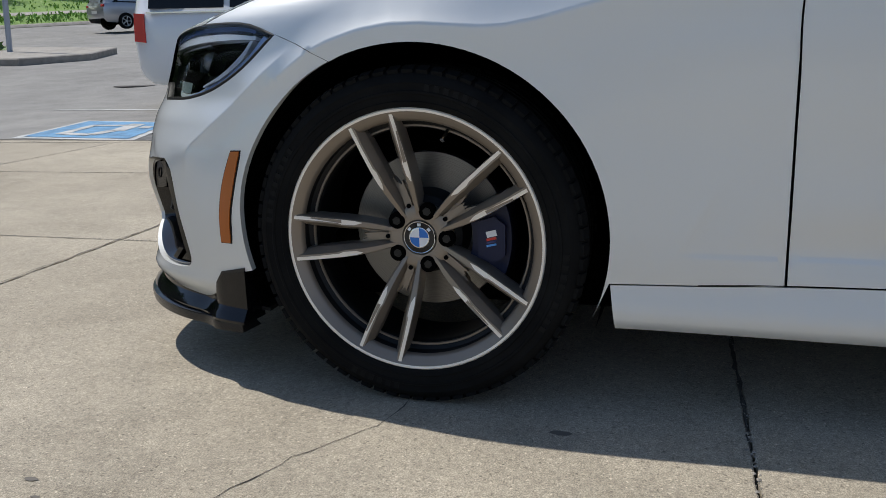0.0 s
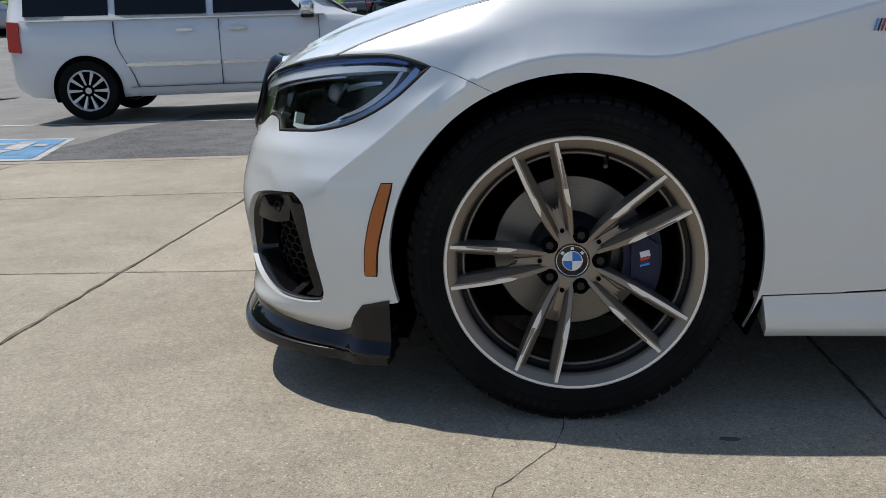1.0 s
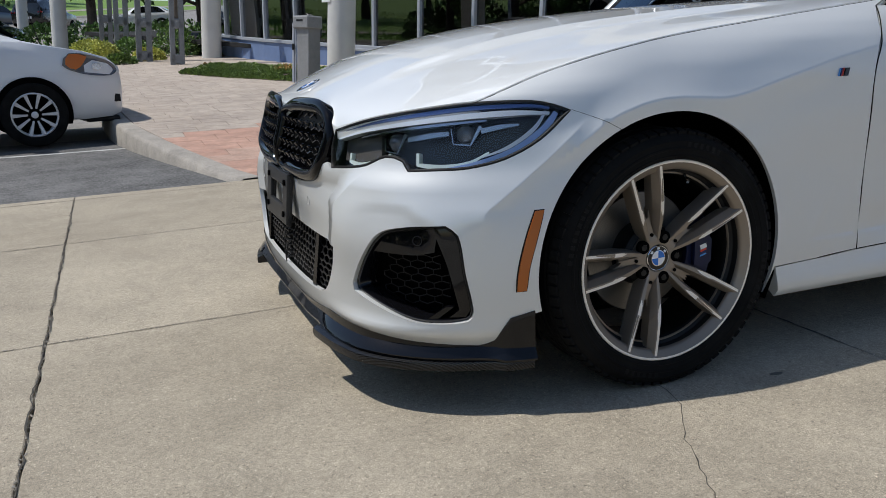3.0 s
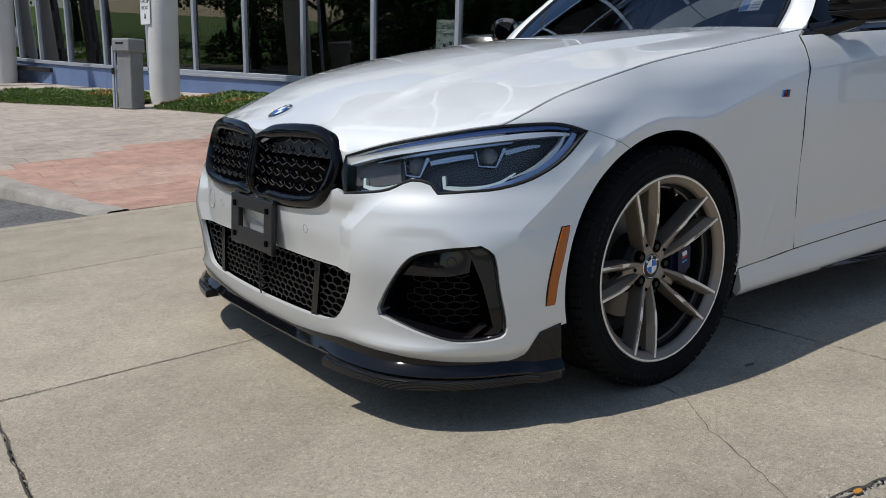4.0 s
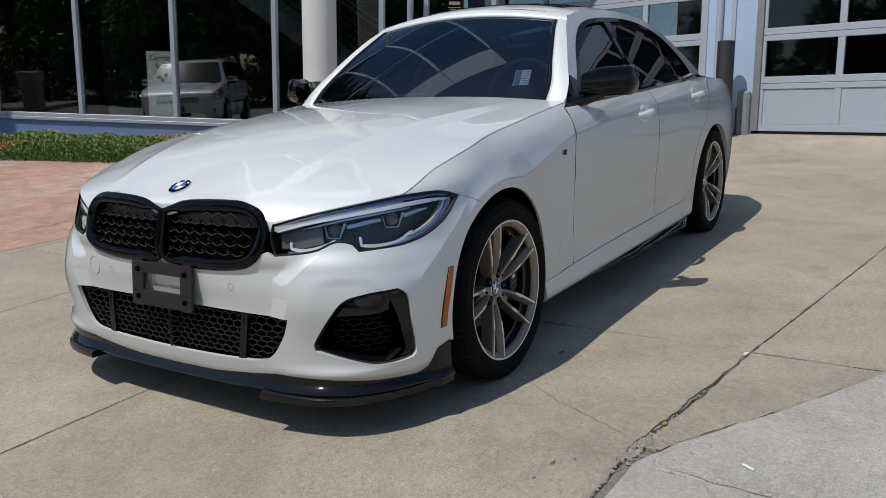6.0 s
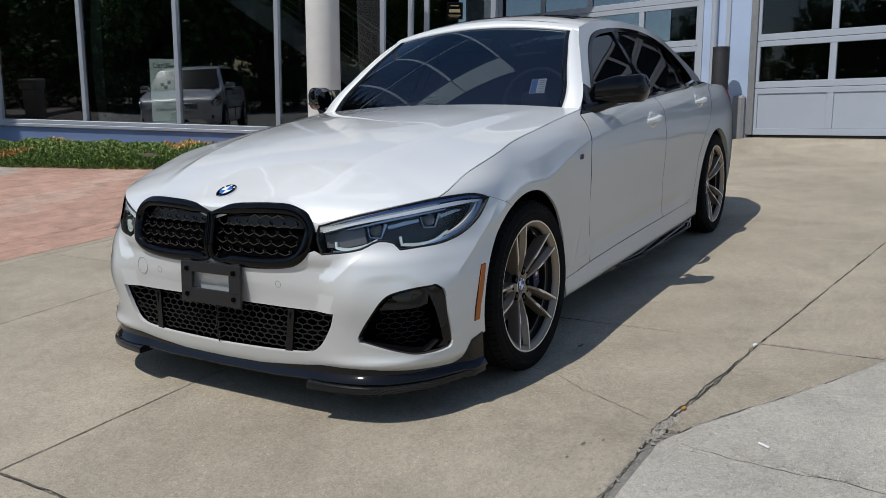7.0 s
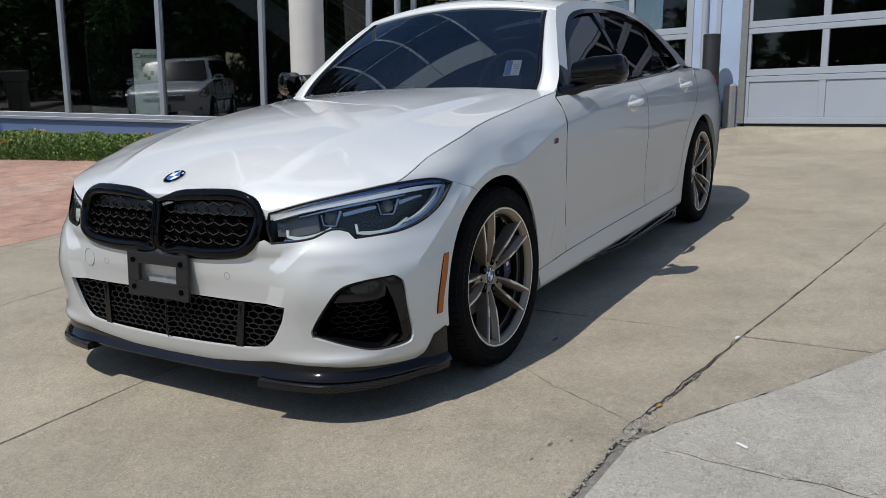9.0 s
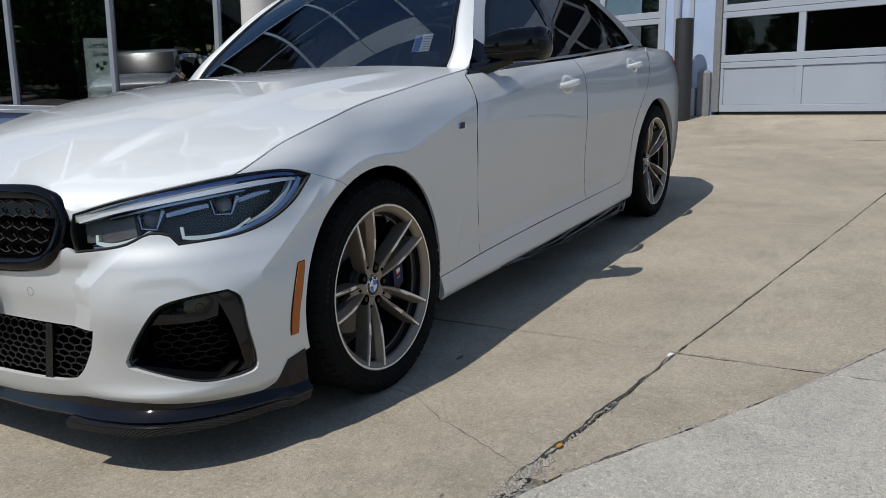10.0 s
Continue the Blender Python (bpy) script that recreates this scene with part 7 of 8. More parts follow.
boxes("lintel", M["pale_blue_metal"], gw, [(-5.0, 4.5, -0.25, 0.01, 3.67, TOP)])
boxes("jamb", M["grey_metal"], gw, [(-0.07, 0.02, -0.10, 0.03, 0.0, 3.66)])
boxes("jamb", M["alu_white"], gw, [(0.70, 0.78, -0.1, 0.035, 0.0, 3.66), (4.44, 4.52, -0.1, 0.035, 0.0, 3.66)])
boxes("trim", M["alu_white"], gw, [(0.30, 0.36, 0.02, 0.045, 0.3, TOP)])
boxes("plinth_block", M["alu_white"], gw, [(0.22, 0.34, 0.0, 0.10, -0.05, 0.30)])
boxes("guard", M["grey_metal"], gw, [(0.03, 0.20, 0.0, 0.10, -0.1, 0.52)], "grey steel corner guard", 0.03)
part("downpipe", b_tube(bmesh.new(), [(0.52, 0.05, -0.05), (0.52, 0.05, TOP)], 0.045, 14), M["alu_white"], gw, "", True)
# entrance return between the two fronts
a0, a1 = Vector((6.145, 4.62, 0.45)), Vector((9.76, 4.50, 0.2))
er = thing("entrance_wall", stand((9.70, 4.35, 0.25), (-0.92, -0.39)), "glazed entrance wall with grey frames", "window wall", kind="structure")
for q in (0.05, 0.95, 1.85):
    boxes("mullion", M["alu"], er, [(q - 0.04, q + 0.04, -0.1, 0.02, 0.0, TOP - 0.6)])
for q, q1 in ((0.05, 0.95), (0.95, 1.85)):
    ob = boxes("pane", M["window"], er, [(q + 0.04, q1 - 0.04, -0.05, -0.04, 0.0, TOP - 0.6)], "", 0.0)
    ob.visible_shadow = False
boxes("head", M["alu_white"], er, [(0.0, 1.9, -0.3, 0.03, TOP - 0.6, TOP + 0.3)])

# rooms behind the glass; near-black surfaces stand in for their shade
room = thing("showroom", FRONT, "showroom behind the windows, coloured near-black for shade", "room", kind="structure")
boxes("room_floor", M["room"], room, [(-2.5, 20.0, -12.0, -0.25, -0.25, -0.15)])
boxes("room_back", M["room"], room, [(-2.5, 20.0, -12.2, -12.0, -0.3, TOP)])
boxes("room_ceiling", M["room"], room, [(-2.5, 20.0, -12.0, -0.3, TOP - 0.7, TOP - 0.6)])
boxes("room_pillar", M["room_pale"], room, [(3.45, 3.85, -3.2, -2.8, -0.2, TOP - 0.7), (8.2, 8.6, -4.2, -3.8, -0.2, TOP - 0.7)])
garage_room = thing("workshop", gar, "workshop behind the garage doors, coloured near-black for shade", "room", kind="structure")
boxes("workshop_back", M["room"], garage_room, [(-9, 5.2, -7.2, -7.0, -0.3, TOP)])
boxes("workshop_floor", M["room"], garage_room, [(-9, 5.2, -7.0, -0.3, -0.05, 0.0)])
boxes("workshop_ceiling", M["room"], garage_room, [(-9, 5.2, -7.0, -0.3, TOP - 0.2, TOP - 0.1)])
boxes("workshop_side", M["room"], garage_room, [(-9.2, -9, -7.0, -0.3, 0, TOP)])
boxes("roof", M["column"], thing("building_roof", FRONT, "flat roof of the building", "roof", kind="structure"), [(-9.0, 20, -14, -0.05, TOP, TOP + 0.9)])

# staircase seen through the glass
stair = thing("staircase", FRONT, "pale steel staircase inside the building", "staircase")
SA, SB = Vector((1.9, -3.0, 2.83)), Vector((-2.5, -3.0, -0.02))
for off in (0.0, -1.05):
    bm = bmesh.new()
    vs = [bm.verts.new(p + Vector((0, off + o, z))) for o in (-0.03, 0.03) for p, z in ((SA, 0.0), (SB, 0.0), (SB, 0.38), (SA, 0.38))]
    for f in ((0, 1, 2, 3), (7, 6, 5, 4), (0, 4, 5, 1), (1, 5, 6, 2), (2, 6, 7, 3), (3, 7, 4, 0)):
        bm.faces.new([vs[i] for i in f])
    part("stringer", bm, M["alu_white"], stair)
    for h in (1.30, 0.95, 0.65):
        part("handrail", b_tube(bmesh.new(), [SA + Vector((0, off, h)), SB + Vector((0, off, h))], 0.022 if h > 1 else 0.012, 8), M["grey_metal"], stair)
    for j in range(13):
        p = SA + (SB - SA) * (j / 12) + Vector((0, off, 0))
        part("baluster", b_tube(bmesh.new(), [p + Vector((0, 0, 0.36)), p + Vector((0, 0, 1.30))], 0.014, 6), M["grey_metal"], stair)
for j in range(13):
    p = SA + (SB - SA) * ((j + 0.5) / 13) + Vector((0, -0.52, 0.25))
    part("tread", box_bm(p.x, p.y, p.z, 0.30, 0.98, 0.04), M["room_pale"], stair)

# advertising banner inside the window
ban = thing("banner_stand", FRONT @ Matrix.Translation((0.80, 0.0, -0.13)), "white roll-up banner with green text behind the glass", "banner")
part("banner_sheet", box_bm(0.0, -0.45, 0.60, 0.52, 0.012, 1.05), mat("banner_white", (0.72, 0.82, 0.77), 0.6), ban)
part("banner_foot", box_bm(0.0, -0.45, 0.045, 0.52, 0.16, 0.06, 0.02), M["alu"], ban)
M["ink"] = mat("dark_green_ink", (0.02, 0.07, 0.06), 0.6)


def words(name, text, size, m, material, parent, label=""):
    cu = bpy.data.curves.new(name, "FONT")
    cu.body, cu.size, cu.align_x, cu.align_y = text, size, "CENTER", "CENTER"
    cu.extrude = 0.001
    cu.materials.append(material)
    ob = new(name, cu)
    ob.parent = parent
    ob.matrix_basis = m
    if label:
        ob["label"] = label
    return ob


for i, (tx, sz, z) in enumerate((("Certified", 0.118, 1.02), ("Series", 0.105, 0.90), ("SAFETY", 0.062, 0.42), ("QUALITY", 0.062, 0.32))):
    words("banner_text", tx, sz, pose(0.0 if i < 2 else -0.02, -0.4425, z, 90, 0, 180), M["ink"], ban)
for i in range(3):
    for j in range(2):
        if (i + j) % 2 == 0:
            part("banner_check", box_bm(0.06 - i * 0.06, -0.4425, 0.72 - j * 0.06 + 0.02 * i, 0.055, 0.003, 0.055), M["ink"], ban)

# small plaque on the entrance door's glass
plq = thing("door_plaque", FRONT @ Matrix.Translation((-3.93, -0.03, 1.55)), "small black plaque with gold bars on the door glass", "plaque")
part("plaque_plate", box_bm(0, 0, 0.21, 0.24, 0.01, 0.24, 0.01), M["gloss_black"], plq)
for z, w, h in ((0.21, 0.16, 0.045), (0.28, 0.12, 0.012), (0.15, 0.18, 0.010), (0.125, 0.14, 0.008)):
    part("plaque_bar", box_bm(0, 0.007, z, w, 0.004, h), mat("plaque_gold", (0.30, 0.25, 0.14), 0.5), plq)

# columns
def column(x, y, z, r, h, label):
    c = thing("column", stand((x, y, z), (0, 1)), label, "column", "round columns")
    bm = bmesh.new()
    b_lathe(bm, [(0.0, -0.3), (r, -0.3), (r, h * 0.35), (r * 1.002, h * 0.352), (r, h * 0.354), (r, h), (0, h)], 40, "z")
    part("shaft", bm, M["column"], c, "", True)
    return c


column(5.755, 4.94, 0.35, 0.222, 4.3, "round off-white concrete column beside the windows")
column(2.57, 11.6, 0.45, 0.24, 4.3, "round off-white concrete column with a small sign")
sg = thing("column_sign", stand((2.57, 11.6, 0.45), (-0.30, 0.95)) @ pose(0.10, 0.255, 1.46, 0, 0, 0), "small white sign with black words and arrow", "sign")
part("sign_plate", box_bm(0, 0, 0, 0.26, 0.008, 0.46, 0.003), mat("sign_white", (0.75, 0.76, 0.75), 0.5), sg)
words("sign_text", "DROP", 0.085, pose(0, 0.006, 0.13, 90, 0, 180), M["black"], sg)
words("sign_text", "BOX", 0.085, pose(0, 0.006, 0.03, 90, 0, 180), M["black"], sg)
bm = bmesh.new()
b_prism(bm, [(-0.012, -0.06), (0.012, -0.06), (0.012, -0.11), (0.035, -0.11), (0.0, -0.15), (-0.035, -0.11), (-0.012, -0.11)], 0.004, 0.007)
part("sign_arrow", bm, M["black"], sg)
column(1.27, 18.87, 0.75, 0.24, 4.3, "round off-white concrete column at the walk's end")
column(-2.48, 27.35, 1.1, 0.24, 4.5, "round off-white concrete column beyond the walk")
column(-3.95, 33.26, 1.5, 0.2, 4.5, "round off-white concrete column beyond the walk")

# drop box on the walk
pb = thing("drop_box", stand((1.72, 10.90, 0.40), (-0.40, 0.92)) @ Matrix.Diagonal((0.8, 0.8, 1.0, 1.0)), "grey metal drop box on a post beside the hedge", "drop box")
boxes("cabinet", M["grey_metal"], pb, [(-0.22, 0.18, -0.30, 0.0, 0.0, 0.90)], "", 0.015)
boxes("hood", M["grey_metal"], pb, [(-0.26, 0.24, -0.32, 0.06, 0.86, 1.06)], "", 0.02)
boxes("slot", M["black"], pb, [(-0.10, 0.12, 0.06, 0.064, 0.97, 1.0)], "", 0.0)
boxes("post", M["alu"], pb, [(0.26, 0.31, -0.04, 0.02, -0.1, 0.95), (0.21, 0.235, -0.02, 0.01, -0.1, 0.9)])
boxes("lock", M["black"], pb, [(0.22, 0.29, 0.02, 0.05, 0.52, 0.62)], "", 0.01)

# bollard by the garage
bo = thing("bollard", stand((8.42, 0.42, 0.06), (0, 1)), "dark grey steel bollard beside the garage door", "bollard")
bm = bmesh.new()
b_lathe(bm, [(0.0, -0.1), (0.108, -0.1), (0.108, 1.22), (0.104, 1.235), (0.09, 1.24), (0.0, 1.24)], 36, "z")
part("post", bm, M["bollard"], bo, "", True)
part("cap", b_lathe(bmesh.new(), [(0.109, 1.19), (0.110, 1.225), (0.106, 1.24), (0.09, 1.243)], 36, "z"), M["bollard"], bo, "", True)

# perforated piers of the porch
for k, (x, y, z, w) in enumerate(((0.28, 16.85, 0.70, 0.30), (-0.33, 18.38, 0.80, 0.36), (-0.75, 21.0, 0.95, 0.36), (-1.1, 23.0, 1.1, 0.36))):
    pr = thing("porch_pier", stand((x, y, z), (1, 0)), "grey metal porch pier with oval slots", "pier", "porch piers")
    bm = bmesh.new()
    for xx in (-w / 2, w / 2):
        b_box(bm, xx * 0.64, 0, 2.0, w * 0.36, 0.16, 4.2, 0.01)
    for j in range(6):
        b_box(bm, 0, 0, 0.15 + 0.75 * j, w, 0.16, 0.22, 0.03)
    part("pier_plate", bm, M["grey_metal"], pr)

# open glazed canopy over the forecourt, high above the car's far side
can = thing("canopy", Matrix(), "open white canopy frame with broad pale edge beam", "canopy")
M["panel"] = glass_mat("canopy_glass", (0.80, 0.86, 0.92), 1.4)
M["soffit"] = bpy.data.materials.new("translucent_soffit")
M["soffit"].use_nodes = True
pt = M["soffit"].node_tree
tl, mx = pt.nodes.new("ShaderNodeBsdfTranslucent"), pt.nodes.new("ShaderNodeMixShader")
pt.nodes["Principled BSDF"].inputs["Base Color"].default_value = (0.7, 0.72, 0.72, 1)
tl.inputs[0].default_value, mx.inputs[0].default_value = (0.92, 0.94, 0.95, 1), 0.9
pt.links.new(pt.nodes["Principled BSDF"].outputs[0], mx.inputs[1]), pt.links.new(tl.outputs[0], mx.inputs[2]), pt.links.new(mx.outputs[0], pt.nodes["Material Output"].inputs[0])
CV, CU = Vector((-0.57, 0.82, 0.0)), Vector((0.72, 0.69, 0.0))


def roof_at(v, w):
    """v along the canopy from its free end, w across it from the broad beam to the far rib."""
    lift = 0.12 * math.sin(math.pi * min(1.0, max(0.0, w / 3.2)))
    return Vector((1.86, 1.38, 5.0)) + CV * v + CU * w + Vector((0, 0, lift))


def plank(name, v0, v1, w0, w1, material, thick=0.10):
    bm = bmesh.new()
    n = 8
    rows = []
    for i in range(n + 1):
        w = w0 + (w1 - w0) * i / n
        ring = [roof_at(v0, w), roof_at(v1, w), roof_at(v1, w) + Vector((0, 0, thick)), roof_at(v0, w) + Vector((0, 0, thick))]
        rows.append([bm.verts.new(p) for p in ring])
    for a, b in zip(rows, rows[1:]):
        for k in range(4):
            bm.faces.new((a[k], a[(k + 1) % 4], b[(k + 1) % 4], b[k]))
    bm.faces.new(rows[0][::-1]), bm.faces.new(rows[-1])
    bmesh.ops.recalc_face_normals(bm, faces=bm.faces)
    return part(name, bm, material, can)


for v0, v1 in ((0.0, 1.09), (1.11, 2.09), (2.11, 3.3), (3.32, 4.4)):
    plank("edge_beam", v0, v1, -0.52, 0.0, M["soffit"], 0.02)
for w in (1.45, 3.3):
    plank("long_rib", 0.0, 4.4, w - 0.026, w + 0.026, M["soffit"], 0.02)
for v in (0.0, 1.1, 2.1, 3.3, 4.4):
    plank("cross_rib", v - 0.024, v + 0.024, 0.05, 3.3, M["soffit"], 0.02)
for v0, v1 in ((0.04, 1.06), (1.14, 2.06), (2.14, 3.26), (3.34, 4.36)):
    plank("pane", v0, v1, 0.08, 3.16, M["panel"], 0.012).visible_shadow = False
for v in (1.1, 3.3):
    part("stay", b_tube(bmesh.new(), [roof_at(v, 3.3) + Vector((0, 0, 0.05)), roof_at(v, 3.3) + Vector((2.6, 1.6, 0.1))], 0.04, 8), M["shade_beam"], can, "", True)


# ---- vehicles in the lot ----
M["van_white"] = mat("white_van_paint", (0.69, 0.71, 0.73), 0.35, 0.0, Coat_Weight=1.0, Coat_Roughness=0.03)
M["silver"] = mat("silver_paint", (0.42, 0.43, 0.45), 0.3, 0.6, Coat_Weight=1.0)
M["dark_blue"] = mat("dark_blue_paint", (0.02, 0.035, 0.06), 0.3, 0.3, Coat_Weight=1.0)
M["black_paint"] = mat("black_paint", (0.01, 0.01, 0.011), 0.25, 0.2, Coat_Weight=1.0)
M["car_glass"] = mat("dark_car_glass", (0.004, 0.0045, 0.005), 0.04, 0.0, Specular_IOR_Level=0.35)
M["alloy"] = mat("silver_alloy", (0.62, 0.62, 0.63), 0.35, 0.35)
M["chrome_strip"] = mat("chrome_strip", (0.60, 0.61, 0.63), 0.18, 0.9)
M["gap_shade"] = mat("door_gap_shade", (0.05, 0.05, 0.055), 0.6)
M["van_lamp"] = mat("smoky_lamp_glass", (0.13, 0.135, 0.15), 0.12, 0.5, Coat_Weight=1.0)
M["clear_lamp"] = mat("clear_lamp", (0.7, 0.72, 0.74), 0.1, 0.3, Coat_Weight=1.0)


def body_loft(name, stations, material, parent, nz=9):
    """A closed body from stations (x, z_low, z_belt, z_top, half width low, belt, top)."""
    bm = bmesh.new()
    rows = []
    for x, zl, zb, zt, wl, wb, wt in stations:
        side = [(wl * 0.93, zl), (wl, zl + 0.06), (wb, zl + (zb - zl) * 0.45), (wb * 0.995, zl + (zb - zl) * 0.8), (wb * 0.97, zb)]
        if zt - zb > 0.03:
            side += [(wb * 0.95, zb + 0.02), (wb * 0.95 + (wt - wb * 0.95) * 0.55, zb + (zt - zb) * 0.55), (wt, zt - 0.05), (wt * 0.90, zt - 0.012), (wt * 0.5, zt), (0, zt + 0.006)]
        else:
            side += [(wb * 0.93, zb + 0.008), (wb * 0.85, zt), (wb * 0.7, zt + 0.004), (wb * 0.5, zt + 0.008), (wb * 0.25, zt + 0.010), (0, zt + 0.012)]
        rows.append([(x, -y, z) for y, z in side] + [(x, y, z) for y, z in side[-2::-1]])
    b_grid(bm, rows)
    vs = [v for v in bm.verts]
    n = len(rows[0])
    bm.verts.ensure_lookup_table()
    bm.faces.new([bm.verts[i] for i in range(n)])
    bm.faces.new([bm.verts[len(rows) * n - n + i] for i in range(n)][::-1])
    bmesh.ops.recalc_face_normals(bm, faces=bm.faces)
    return part(name, bm, material, parent, "", True, 50)


def plain_wheel(parent, x, y, r, rim, spokes=10, out=-1):
    w = new("wheel", None)
    w.parent = parent
    w.matrix_basis = Matrix.Translation((x, y, r)) @ Matrix.Rotation(0 if out < 0 else math.pi, 4, "Z")
    bm = bmesh.new()
    b_lathe(bm, [(rim, -0.085), (rim + 0.01, -0.10), (r - 0.05, -0.112), (r - 0.012, -0.10), (r, -0.08), (r, 0.08), (r - 0.02, 0.10), (rim, 0.09)], 48)
    part("tyre", bm, M["rubber"], w, "", True)
    bm = bmesh.new()
    b_lathe(bm, [(rim + 0.004, -0.094), (rim - 0.008, -0.100), (rim - 0.016, -0.092), (rim - 0.022, -0.05), (rim - 0.02, 0.06)], 48)
    part("rim", bm, M["alloy"], w, "", True)
    # near-black disc stands in for the shade behind the spokes
    part("wheel_back", b_lathe(bmesh.new(), [(0, -0.02), (rim - 0.02, -0.02), (rim - 0.02, 0.0)], 32), M["void"], w)
    for k in range(spokes):
        q = 2 * math.pi * k / spokes
        bm = bmesh.new()
        rings = []
        for rr, hw, fr in ((0.03, 0.013, 0.080), (rim * 0.5, 0.017, 0.088), (rim - 0.010, 0.026, 0.096)):
            ring = []
            for dl, do in ((-1, -0.03), (-0.7, 0), (0.7, 0), (1, -0.03)):
                a, b = polar(rr, dl * hw, q)
                ring.append(bm.verts.new((a, -(fr + do), b)))
            rings.append(ring)
        for a, b in zip(rings, rings[1:]):
            for j in range(4):
                bm.faces.new((a[j], a[(j + 1) % 4], b[(j + 1) % 4], b[j]))
        bmesh.ops.recalc_face_normals(bm, faces=bm.faces)
        part("spoke", bm, M["alloy"], w, "", True)
    part("hub", b_lathe(bmesh.new(), [(0, -0.088), (0.03, -0.086), (0.05, -0.078), (0.05, -0.05)], 20), M["alloy"], w, "", True)
    return w


def side_patch(name, pts, y, tilt, z_ref, material, parent, label="", depth=0.012, sgns=(-1, 1)):
    """A flat piece on a vehicle's flank: outline in x and z, leaning in by tilt above z_ref."""
    for sgn in sgns:
        bm = bmesh.new()
        def at(x, z, o):
            return (x, sgn * ((y(x) if callable(y) else y) + o - tilt * (z - z_ref)), z)
        line = outline(pts, 0.06)
        hi = [bm.verts.new(at(a, b, depth)) for a, b in line]
        lo = [bm.verts.new(at(a, b, -0.02)) for a, b in line]
        bm.faces.new(hi)
        n = len(line)
        for i in range(n):
            bm.faces.new((lo[i], lo[(i + 1) % n], hi[(i + 1) % n], hi[i]))
        bmesh.ops.recalc_face_normals(bm, faces=bm.faces)
        part(name, bm, material, parent, label)


# minivan: front at +x, origin under its front axle
heading = math.atan2(7.45 - 6.87, -2.03 + 5.14)
vx, vy = -2.03 - 0.80 * math.sin(heading), 7.45 + 0.80 * math.cos(heading)
van = thing("minivan", Matrix.Translation((vx, vy, 0.0)) @ Matrix.Rotation(heading, 4, "Z"), "white minivan with chrome mouldings parked on asphalt", "van")
VS = [(0.98, 0.42, 0.62, 0.63, 0.62, 0.70, 0.6), (0.95, 0.30, 0.80, 0.81, 0.74, 0.80, 0.6), (0.82, 0.26, 0.90, 0.91, 0.86, 0.90, 0.7), (0.55, 0.25, 0.985, 0.99, 0.93, 0.95, 0.7), (0.2, 0.25, 1.05, 1.06, 0.95, 0.97, 0.7), (-0.02, 0.25, 1.09, 1.12, 0.95, 0.975, 0.72),
      (-0.35, 0.25, 1.10, 1.34, 0.95, 0.98, 0.74), (-0.75, 0.25, 1.10, 1.60, 0.95, 0.985, 0.73), (-1.05, 0.25, 1.10, 1.70, 0.95, 0.985, 0.74), (-1.6, 0.25, 1.10, 1.74, 0.95, 0.985, 0.76), (-2.6, 0.25, 1.11, 1.75, 0.95, 0.985, 0.77), (-3.5, 0.25, 1.12, 1.73, 0.95, 0.98, 0.76),
      (-3.78, 0.28, 1.13, 1.68, 0.92, 0.95, 0.73), (-3.92, 0.36, 1.13, 1.55, 0.86, 0.90, 0.70), (-3.98, 0.42, 1.10, 1.35, 0.80, 0.84, 0.68)]
body_loft("body", VS, M["van_white"], van)
side_patch("side_window", [(-0.62, 1.17, 1), (-0.95, 1.50), (-1.12, 1.62), (-1.62, 1.65, 1), (-1.62, 1.16, 1)], 0.95, 0.33, 1.10, M["car_glass"], van, "dark front side window", 0.018)
side_patch("side_window", [(-1.70, 1.16, 1), (-1.70, 1.65, 1), (-2.72, 1.665, 1), (-2.72, 1.17, 1)], 0.945, 0.28, 1.10, M["car_glass"], van, "dark sliding door window", 0.018)
side_patch("side_window", [(-2.80, 1.17, 1), (-2.80, 1.665, 1), (-3.5, 1.645), (-3.70, 1.58), (-3.74, 1.18, 1)], 0.94, 0.285, 1.10, M["car_glass"], van, "dark rear side window", 0.018)
side_patch("window_ledge", [(-0.35, 1.108, 1), (-0.35, 1.122, 1), (-3.76, 1.14, 1), (-3.76, 1.122, 1)], 0.962, 0.0, 1.1, M["chrome_strip"], van)
side_patch("side_moulding", [(-0.62, 0.600), (-0.60, 0.625), (-1.55, 0.632, 1), (-1.55, 0.592, 1)], 0.984, 0.0, 0.6, M["chrome_strip"], van, "bright side moulding")
side_patch("side_moulding", [(-1.58, 0.592, 1), (-1.58, 0.632, 1), (-2.62, 0.632), (-2.66, 0.610), (-2.60, 0.592)], 0.986, 0.0, 0.6, M["chrome_strip"], van, "bright side moulding")
for x in (-1.35, -1.95):
    side_patch("door_handle", [(x - 0.11, 0.985), (x, 1.005), (x + 0.11, 0.985), (x, 0.965)], 0.985, 0.0, 0.98, M["chrome_strip"], van, "chrome door handle", 0.03)
# door gaps are dark strips on the flank, coloured for their shade
for x0, x1 in ((-0.42, -0.42), (-1.565, -1.575)):
    side_patch("door_gap", [(x0 - 0.0035, 1.10, 1), (x0 + 0.0035, 1.10, 1), (x1 + 0.0035, 0.36, 1), (x1 - 0.0035, 0.36, 1)], 0.974, -0.008, 0.7, M["gap_shade"], van, "", 0.0135)
side_patch("door_gap", [(-2.752, 1.10, 1), (-2.745, 1.10, 1), (-2.735, 0.86), (-2.675, 0.70), (-2.575, 0.50), (-2.535, 0.36, 1), (-2.542, 0.36, 1), (-2.583, 0.50), (-2.683, 0.70), (-2.743, 0.86)], 0.974, -0.008, 0.7, M["gap_shade"], van, "", 0.0135)
